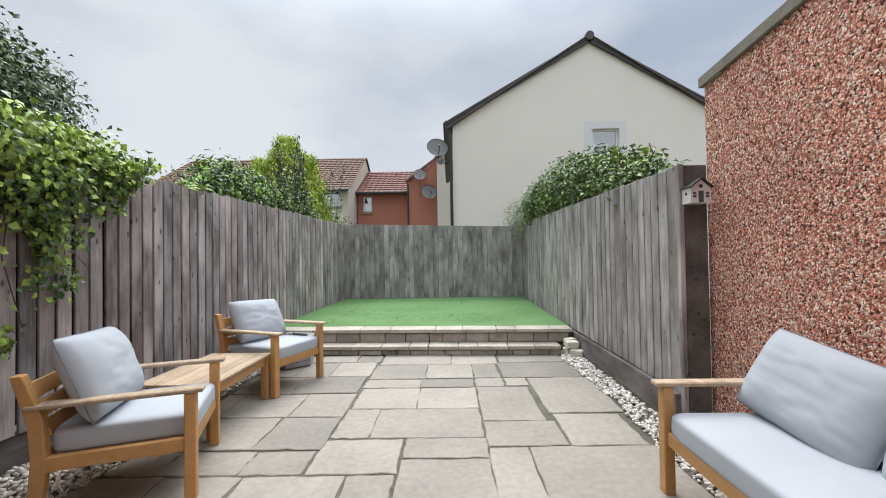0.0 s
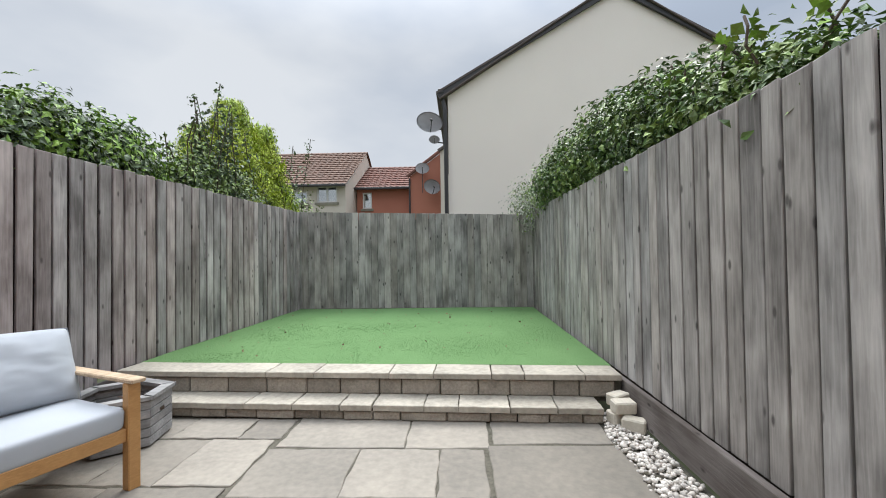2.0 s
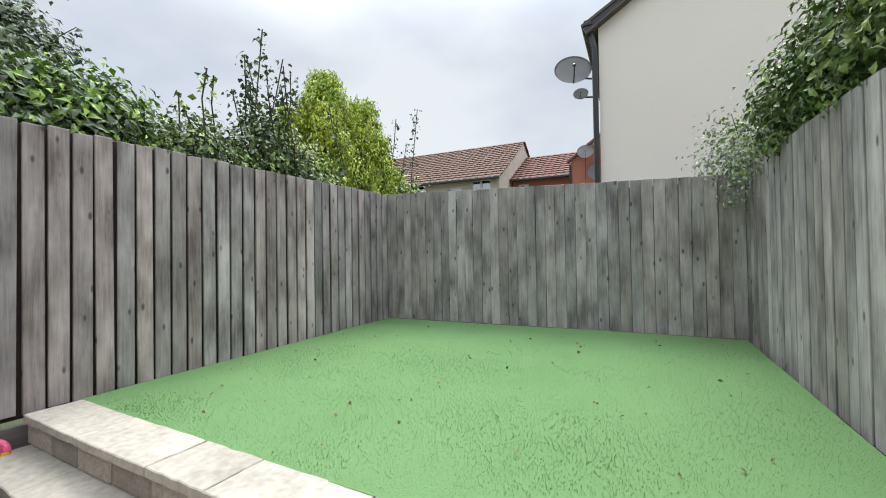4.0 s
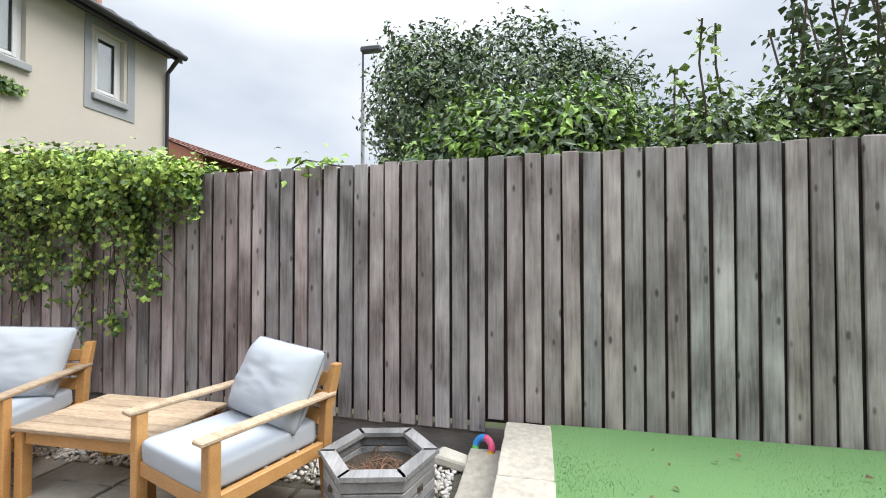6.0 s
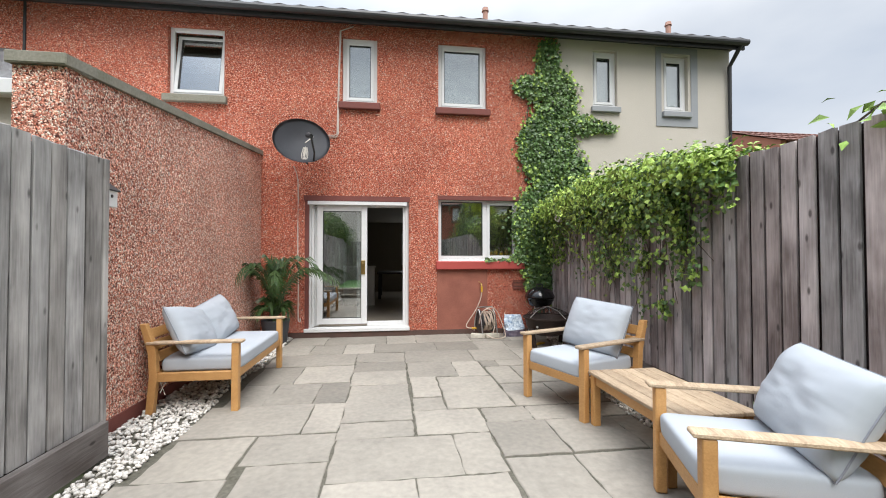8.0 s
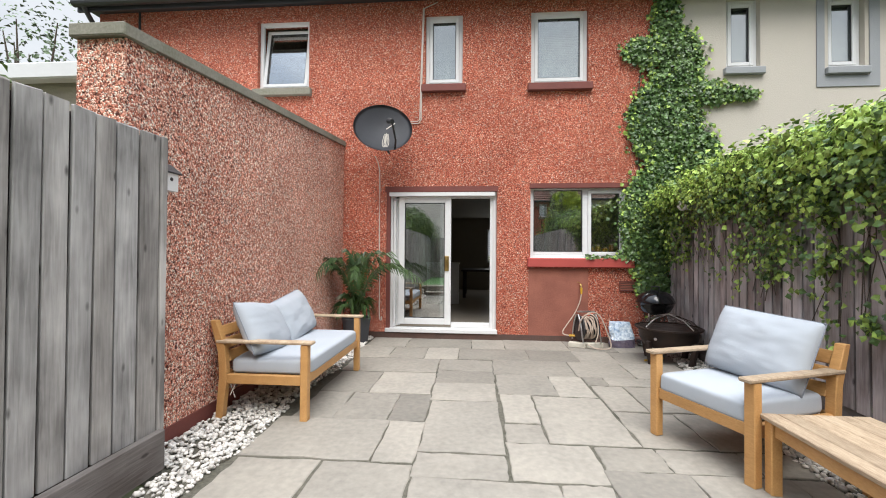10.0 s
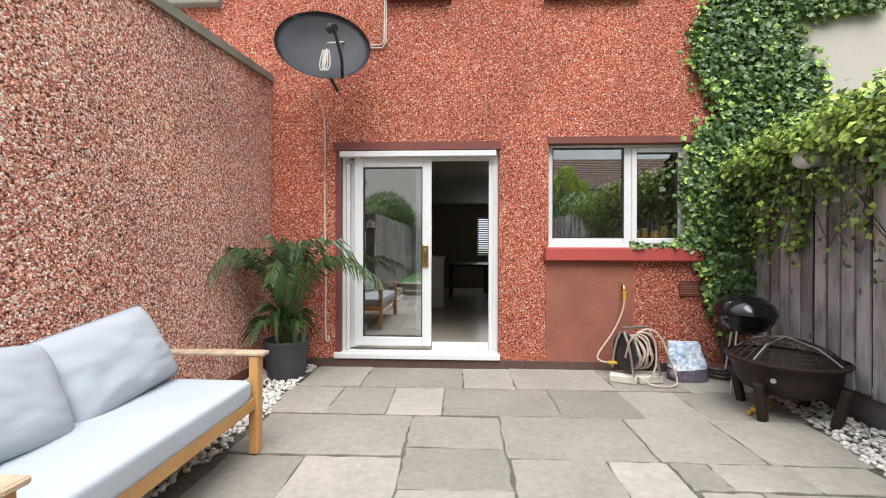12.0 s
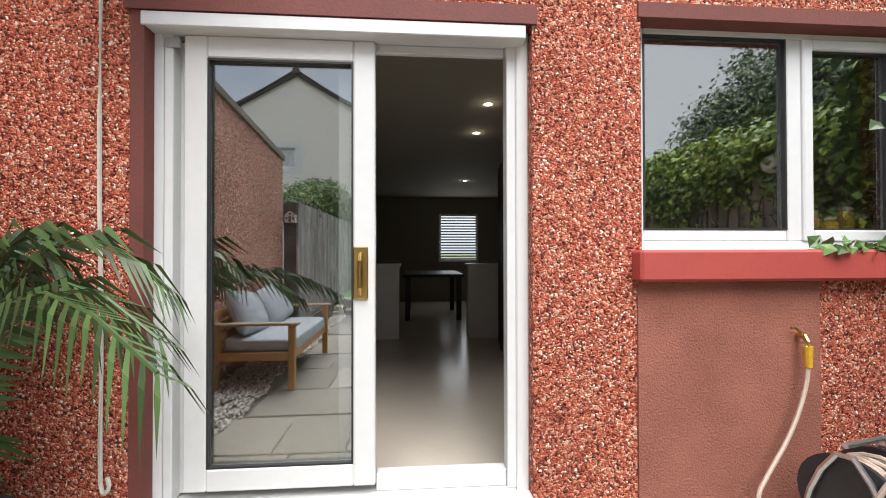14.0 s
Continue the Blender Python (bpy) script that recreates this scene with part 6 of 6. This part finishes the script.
dish(facing(4.86, -1.42, 3.74, -0.25, 0.9, 0.3, 0), 0.36, M_DISHPALE, "pale grey satellite dish on the next house wall", [(0.05, -0.1, -0.36)])
dish(facing(5.83, -1.35, 5.42, -0.45, 0.8, 0.3, 0), 0.34, M_DISHPALE, "pale grey satellite dish at the eaves corner", [(0.0, -0.3, -0.3)])
k = thing("wall_cable", "white aerial cable clipped to the house wall", "cable")
yc = WALL_Y + 0.014
part("cable", tube([(1.19, yc + 0.3, 2.60), (1.20, yc + 0.06, 2.55), (1.19, yc, 2.4), (1.195, yc, 1.5), (1.18, yc, 0.9), (1.185, yc, 0.30), (1.165, yc + 0.01, 0.24), (1.14, yc + 0.01, 0.27), (1.15, yc + 0.01, 0.31)], 0.008, smooth_steps=1), M_CABLE, k)
for o in (0.0, 0.028):
    part("cable", tube([(0.95, -1.15, 2.86), (0.9, -1.6, 3.1), (0.80, yc, 3.145 + o), (0.62 + o, yc, 3.15 + o), (0.585 + o * 0.7, yc, 3.2), (0.575 + o * 0.5, yc, 4.0), (0.55 + o * 0.5, yc, 4.85), (0.35, yc + 0.01, 4.93)], 0.007), M_CABLE, k)
bm = bmesh.new()
for q in range(5):
    a = q * 0.012
    tube([(0.915 + a, -1.10, 2.78), (0.90 + a * 2, -1.10, 2.66), (0.93 + a, -1.10, 2.60), (0.965 - a * 0.5, -1.10, 2.66), (0.935, -1.10, 2.79)], 0.005, bm, 5, 2)
part("coil", bm, M_CABLE, k, "looped white cable tied below the receiver")

# lamp post beyond the fence
k = thing("street_lamp", "tall grey street lamp standing beyond the fence", "street lamp", pose(-9.8, 0.55, -0.06))
part("pole", cyl(0.065, 0.045, (0, 0, 0), (0, 0, 5.6), 12), M_DISHPALE, k)
part("pole", cyl(0.03, 0.024, (0, 0, 5.6), (0, 0, 6.7), 10), M_DISH, k)
part("head", box(-0.1, -0.05, 6.62, 0.1, 0.5, 6.78, 0.04, m=None), M_DISH, k, "dark lamp head")

# ---- things along the house wall ----
# potted palm
PX, PY = 1.42, -1.47
p = thing("potted_palm", "green potted palm in a ribbed charcoal pot", "potted plant", pose(PX, PY, 0))
prof = [(0.0, 0.0), (0.15, 0.0), (0.158, 0.02)]
for q in range(9):
    z = 0.03 + q * 0.032
    prof += [(0.16 + q * 0.0035, z), (0.166 + q * 0.0035, z + 0.016)]
prof += [(0.195, 0.325), (0.20, 0.345), (0.185, 0.345), (0.175, 0.29), (0.0, 0.285)]
part("pot", lathe(prof, 32), M_POT, p, "ribbed charcoal plastic pot", smooth=True)
part("soil", lathe([(0.0, 0.298), (0.176, 0.295)], 24), M_SOIL, p)
r2 = random.Random(77)
for k_ in range(20):
    az = k_ * 2.399 + r2.uniform(-0.3, 0.3)
    tall = r2.uniform(0.95, 1.22) if k_ < 13 else r2.uniform(0.3, 0.55)
    reach = r2.uniform(0.42, 0.84) if k_ < 13 else r2.uniform(0.14, 0.26)
    d = Vector((math.cos(az), math.sin(az), 0))
    if d.y < -0.3:
        reach *= 0.45
    if d.x > 0.3 and d.y < 0.5:
        reach *= 0.6
    if d.y > 0.3 and k_ < 13:
        reach *= 1.2
    stem = []
    for q in range(9):
        f = q / 8
        stem.append(Vector((0, 0, 0.29)) + d * (0.03 + reach * f ** 1.8) + Vector((0, 0, tall * math.sin(f * 2.0) / math.sin(1.25) * (0.9 if f < 0.8 else 0.9 - (f - 0.8) * 0.5))) * 0.85)
    fr = part("frond", tube(stem, 0.005, n=5), M_PALM, p)
    v, f_ = [], []
    side = d.cross(Vector((0, 0, 1)))
    for q in range(30):
        f = 0.22 + 0.78 * q / 29
        i = min(7, int(f * 8))
        c = stem[i].lerp(stem[min(8, i + 1)], f * 8 - i)
        along = (stem[min(8, i + 1)] - stem[i]).normalized()
        for sg in (-1, 1):
            lw = 0.23 * math.sin(min(1.0, (1.08 - f) * 2.2 + 0.25) * 1.57) * r2.uniform(0.8, 1.1)
            dirn = (side * sg * 0.6 + along * 1.0 + Vector((0, 0, -0.1))).normalized()
            e = c + dirn * lw + Vector((0, 0, -lw * 0.5))
            mdl = c + dirn * lw * 0.5
            wv = along * 0.0115
            n0 = len(v)
            v += [tuple(c - wv * 0.6), tuple(c + wv * 0.6), tuple(mdl + wv), tuple(mdl - wv), tuple(e)]
            f_ += [(n0, n0 + 1, n0 + 2, n0 + 3), (n0 + 3, n0 + 2, n0 + 4)]
    tagged(mesh_object("foliage", v, f_, M_PALM, fr), kind="stuff")

# kettle barbecue
k = thing("kettle_barbecue", "small black enamel kettle barbecue on thin legs", "barbecue", pose(-2.54, -1.37, 0) @ Matrix.Scale(0.95, 4))
part("bowl", lathe([(0.0, 0.48), (0.1, 0.49), (0.18, 0.54), (0.225, 0.62), (0.235, 0.66), (0.24, 0.66)], 32), M_ENAMEL, k, smooth=True)
lid = part("lid", lathe([(0.242, 0.665), (0.24, 0.68), (0.21, 0.745), (0.14, 0.80), (0.06, 0.825), (0.0, 0.83)], 32), M_ENAMEL, k, smooth=True)
part("handle", tube([(-0.05, 0, 0.825), (-0.05, 0, 0.87), (0.05, 0, 0.87), (0.05, 0, 0.825)], 0.01), M_BLACK, lid)
for q in range(3):
    a = q * 2.094 + 0.6
    part("leg", tube([(0.14 * math.cos(a), 0.14 * math.sin(a), 0.52), (0.25 * math.cos(a), 0.25 * math.sin(a), 0.0)], 0.009), M_STEEL, k, "thin steel leg")
part("ash_tray", lathe([(0.0, 0.28), (0.11, 0.29), (0.12, 0.31)], 20), M_STEEL, k)
# fire pit
k = thing("fire_pit", "round black iron fire pit with a mesh dome lid", "fire pit", pose(-2.46, -0.84, 0) @ Matrix.Scale(0.9, 4))
part("bowl", lathe([(0.0, 0.16), (0.18, 0.17), (0.29, 0.22), (0.335, 0.30), (0.35, 0.41), (0.385, 0.425), (0.385, 0.435), (0.34, 0.43), (0.28, 0.28), (0.0, 0.22)], 36), M_IRON, k, smooth=True)
part("rim", lathe([(0.375, 0.43), (0.395, 0.437), (0.395, 0.449), (0.375, 0.455)], 36), M_IRON, k)
for q in range(4):
    a = q * 1.571 + 0.5
    part("leg", box(-0.03, -0.03, 0.0, 0.03, 0.03, 0.30, 0.008, m=Matrix.Translation((0.31 * math.cos(a), 0.31 * math.sin(a), 0)) @ Matrix.Rotation(a, 4, "Z") @ Matrix.Rotation(radians(12), 4, "Y")), M_IRON, k)
bm = bmesh.new()
for q in range(28):
    a = q * math.pi / 14
    tube([(0.36 * math.cos(a), 0.36 * math.sin(a), 0.45), (0.27 * math.cos(a), 0.27 * math.sin(a), 0.53), (0.13 * math.cos(a), 0.13 * math.sin(a), 0.585), (0.01 * math.cos(a), 0.01 * math.sin(a), 0.60)], 0.0025, bm, 4)
for q in range(1, 10):
    f = q / 10
    rr, z = 0.36 * f, 0.60 - 0.15 * f ** 1.8
    tube([(rr * math.cos(i * 0.2617), rr * math.sin(i * 0.2617), z) for i in range(25)], 0.0025, bm, 4)
dome = part("mesh_lid", bm, M_IRON, k, "black wire mesh dome")
for a in (0.4, 1.97):
    part("lid_bar", tube([(0.365 * math.cos(a), 0.365 * math.sin(a), 0.46), (0.22 * math.cos(a), 0.22 * math.sin(a), 0.56), (0, 0, 0.612), (-0.22 * math.cos(a), -0.22 * math.sin(a), 0.56), (-0.365 * math.cos(a), -0.365 * math.sin(a), 0.46)], 0.007), M_STEEL, dome)
part("emblem", lathe([(0.0, 0), (0.018, 0.0), (0.018, 0.006), (0.0, 0.006)], 12), M_STEEL, k).matrix_basis = pose(0.26, 0.235, 0.33, -80, 0, -48)
# hose reel on two pale bricks
k = thing("hose_reel", "black garden hose reel wound with beige hose", "hose reel", pose(-1.72, -1.56, 0.065, 0, 0, 12))
for sx in (-0.10, 0.10):
    part("cheek", lathe([(0.0, -0.008), (0.17, -0.008), (0.17, 0.008), (0.0, 0.008)], 28), M_BLACK, k).matrix_basis = pose(sx, 0, 0.185, 0, 90, 0)
part("drum", cyl(0.07, 0.07, (-0.1, 0, 0.185), (0.1, 0, 0.185), 20), M_BLACK, k)
for q in range(9):
    rr = 0.125 + 0.02 * (q % 2)
    x = -0.08 + q * 0.02
    part("hose_turn", tube([(x + 0.012 * math.sin(i * 0.9 + q), rr * math.cos(i * 0.314), 0.185 + rr * math.sin(i * 0.314)) for i in range(21)], 0.0088, n=6), M_HOSE, k, "beige hose")
for sx in (-0.125, 0.125):
    part("stand", tube([(sx, -0.15, 0.01), (sx, -0.10, 0.24), (sx, 0.0, 0.40), (sx, 0.10, 0.26), (sx, 0.17, 0.01)], 0.011, smooth_steps=1), M_STEEL, k, "bent grey tube stand")
part("handle", tube([(-0.125, 0.0, 0.40), (0.125, 0.0, 0.40)], 0.011), M_STEEL, k)
for x, rz in ((-1.585, -24), (-1.80, 10)):
    k = thing("brick", "pale brick under the hose reel", "brick", pose(x, -1.48, 0.003, 0, 0, rz), "pale bricks")
    part("body", box(-0.11, -0.05, 0, 0.11, 0.05, 0.062, 0.006), M_BRICKPALE, k)
k = thing("garden_hose", "beige hose running from the wall tap to the reel", "hose")
part("hose", tube([(-1.715, WALL_Y + 0.06, 0.70), (-1.70, WALL_Y + 0.06, 0.58), (-1.62, WALL_Y + 0.07, 0.40), (-1.51, WALL_Y + 0.08, 0.25), (-1.44, WALL_Y + 0.09, 0.15), (-1.47, WALL_Y + 0.12, 0.11), (-1.60, WALL_Y + 0.2, 0.12)], 0.0085, smooth_steps=2), M_HOSE, k)
part("loop", tube([(-1.64, -1.49, 0.28), (-1.66, -1.44, 0.42), (-1.76, -1.42, 0.49), (-1.87, -1.42, 0.44), (-1.95, -1.40, 0.22), (-2.0, -1.36, 0.04), (-1.93, -1.33, 0.012), (-1.78, -1.34, 0.012), (-1.70, -1.38, 0.06)], 0.0085, smooth_steps=2), M_HOSE, k, "loose loop of hose")
part("loop", tube([(-1.60, -1.47, 0.22), (-1.62, -1.42, 0.40), (-1.72, -1.40, 0.47), (-1.82, -1.40, 0.40), (-1.84, -1.40, 0.2), (-1.80, -1.40, 0.08)], 0.0085, smooth_steps=2), M_HOSE, k, "loose loop of hose")
part("connector", cyl(0.018, 0.014, (-1.712, WALL_Y + 0.06, 0.77), (-1.714, WALL_Y + 0.06, 0.68), 10), M_YELLOW, k, "yellow hose connector")
part("connector", cyl(0.018, 0.014, (-1.53, WALL_Y + 0.16, 0.115), (-1.61, WALL_Y + 0.2, 0.12), 10), M_YELLOW, k, "yellow hose connector")
k = thing("garden_tap", "brass outdoor tap on the red wall", "tap", pose(-1.71, WALL_Y, 0.79))
part("spout", tube([(0, 0.005, 0.02), (0, 0.05, 0.02), (0, 0.062, 0.0), (0, 0.062, -0.03)], 0.011, n=8), M_BRASS, k)
part("lever", tube([(0, 0.035, 0.03), (0.03, 0.035, 0.055), (0.05, 0.035, 0.055)], 0.005), M_BRASS, k)
# bag and steel tins
k = thing("compost_bag", "half-empty pale blue and dark plastic bag slumped by the wall", "bag", pose(-2.2, -1.60, 0.0, 0, 0, 8))
for nm, z0, z1, mat in (("lower", 0.0, 0.10, M_BAGDARK), ("upper", 0.10, 0.31, M_BAGBLUE)):
    bm = bmesh.new()
    rings = []
    for q in range(8):
        f = q / 7
        z = z0 + (z1 - z0) * f
        hgt = z / 0.31
        ring = []
        for i in range(28):
            a = 2 * math.pi * i / 28
            wob = 1 + 0.24 * noise.noise((math.cos(a) * 2.2, math.sin(a) * 2.2, z * 11)) + 0.08 * noise.noise((math.cos(a) * 7, math.sin(a) * 7, z * 30))
            ring.append(bm.verts.new(((0.17 - 0.03 * hgt) * wob * math.copysign(abs(math.cos(a)) ** 0.7, math.cos(a)), (0.11 - 0.06 * hgt) * wob * math.copysign(abs(math.sin(a)) ** 0.7, math.sin(a)) - 0.05 * hgt, z + 0.02 * math.cos(a * 2 + 1) * hgt)))
        rings.append(ring)
    for p_, q_ in zip(rings, rings[1:]):
        for i in range(28):
            bm.faces.new((p_[i], p_[(i + 1) % 28], q_[(i + 1) % 28], q_[i]))
    bm.faces.new(rings[0][::-1])
    bm.faces.new(rings[-1])
    part(nm, bm, mat, k)
for q in range(3):
    k = thing("steel_bowl", "shiny steel bowl in a small stack by the barbecue", "bowl", pose(-2.52 + 0.01 * q, -1.66, 0.004 + 0.034 * q), "steel bowls")
    part("body", lathe([(0.0, 0.0), (0.085, 0.0), (0.105, 0.028), (0.115, 0.032), (0.10, 0.030), (0.0, 0.012)], 24), M_STEEL, k, smooth=True)
# air brick
k = thing("air_brick", "red louvred air brick in the wall", "vent", pose(-2.36, WALL_Y, 0.795))
part("frame", frame_bm(-0.112, 0.112, -0.07, 0.07, 0.012, 0.001, 0.02, 0), M_DARKBAND, k)
part("backing", box(-0.10, 0.001, -0.058, 0.10, 0.004, 0.058), M_BLACK, k)
for q in range(5):
    z = -0.046 + q * 0.023
    part("louvre", box(-0.10, 0.005, z - 0.007, 0.10, 0.016, z + 0.007), M_SMOOTHRED, k)
# oval bulkhead lamp on the fence
k = thing("oval_wall_lamp", "white oval bulkhead lamp fixed among the creeper", "wall lamp", pose(-2.68, -0.93, 1.83, 0, 0, 0))
b = bmesh.new()
bmesh.ops.create_uvsphere(b, u_segments=20, v_segments=12, radius=0.085)
bmesh.ops.scale(b, vec=(0.75, 1.25, 0.85), verts=b.verts)
part("globe", b, M_UPVC, k, smooth=True)
part("base", cyl(0.06, 0.06, (-0.20, 0, 0), (-0.02, 0, 0), 16), M_DISHPALE, k)
# nesting box like a small house
k = thing("nesting_box", "white nesting box shaped like a tiny house with dark roof", "nesting box", pose(1.605, FENCE_END - 0.026, 1.58) @ Matrix.Scale(0.9, 4))
bm = bmesh.new()
fr_ = [(-0.075, 0), (0.075, 0), (0.075, 0.115), (0, 0.175), (-0.075, 0.115)]
a_ = [bm.verts.new((x, -0.12, z)) for x, z in fr_]
c_ = [bm.verts.new((x, 0.0, z)) for x, z in fr_]
bm.faces.new(a_)
bm.faces.new(c_[::-1])
for i_ in range(5):
    bm.faces.new((a_[i_], c_[i_], c_[(i_ + 1) % 5], a_[(i_ + 1) % 5]))
bmesh.ops.recalc_face_normals(bm, faces=bm.faces)
part("body", bm, M_UPVC, k)
for sg in (-1, 1):
    part("roof", box(0 if sg > 0 else -0.105, -0.14, 0.0, 0.105 if sg > 0 else 0, 0.0, 0.01, m=Matrix.Translation((0, 0, 0.178)) @ Matrix.Rotation(sg * radians(38.7), 4, "Y")), M_BLACK, k, "dark shingled roof")
part("entrance", cyl(0.014, 0.014, (0, -0.123, 0.125), (0, -0.118, 0.125), 14), M_BLACK, k)
part("entrance", cyl(0.012, 0.012, (-0.078, -0.06, 0.075), (-0.072, -0.06, 0.075), 14), M_BLACK, k)
part("door", box(-0.018, -0.124, 0.005, 0.018, -0.12, 0.09), M_DISH, k, "grey door")
for x in (-0.048, 0.048):
    part("window", box(x - 0.012, -0.124, 0.04, x + 0.012, -0.12, 0.08), M_DISH, k)
    part("bar", box(x - 0.014, -0.127, 0.058, x + 0.014, -0.1245, 0.062), M_UPVC, k)

# toys and a pale stone by the steps
k = thing("toy_ring", "bright plastic ring toy in four colours", "toy", pose(-2.54, 4.29, 0.125, 70, 0, 60))
for q, mat in enumerate((M_PINKPLASTIC, M_BLUEPLASTIC, M_GREENPLASTIC, M_YELLOW)):
    part("segment", tube([(0.06 * math.cos(q * 1.571 + i * 0.314), 0.06 * math.sin(q * 1.571 + i * 0.314), 0) for i in range(6)], 0.022, n=8), mat, k)
k = thing("toy_ball", "small pink plastic toy ball", "toy", pose(-2.58, 4.33, 0.045))
b = bmesh.new()
bmesh.ops.create_icosphere(b, subdivisions=3, radius=0.04)
part("ball", b, M_PINKPLASTIC, k, smooth=True)
k = thing("pale_stone", "long pale stone lying at the fence foot", "stone", pose(-2.5, 4.17, 0.0, 0, 0, 66))
b = box(-0.2, -0.05, 0, 0.2, 0.05, 0.075, 0.02, segments=2)
for v_ in b.verts:
    v_.co += Vector((1, 1, 1)) * 0.012 * noise.noise(v_.co * 14)
part("stone", b, M_BRICKPALE, k)
k = thing("yellow_scoop", "yellow plastic scoop lying under the fire pit", "scoop", pose(-2.36, -0.92, 0.0, 0, 0, 35))
part("blade", box(-0.10, -0.04, 0.002, 0.10, 0.04, 0.02, 0.008), M_YELLOW, k)
part("handle", tube([(0.10, 0, 0.012), (0.22, 0, 0.02)], 0.012), M_YELLOW, k)

# fallen leaves on the turf
r = np.random.RandomState(61)
pts = np.stack([r.uniform(-2.3, 1.35, 90), r.uniform(4.75, 7.9, 90), np.zeros(90)], 1)
pts[:, 2] = LAWN_Z + 0.045 * (pts[:, 1] - LAWN_Y) / (BACK_Y - LAWN_Y) + 0.02
tagged(leaves("fallen_leaves", pts, np.tile([0, 0, 1.0], (90, 1)), 0.028, M_TWIG, None, 62, "dry leaf litter scattered on the turf"), category="leaf litter", kind="stuff")
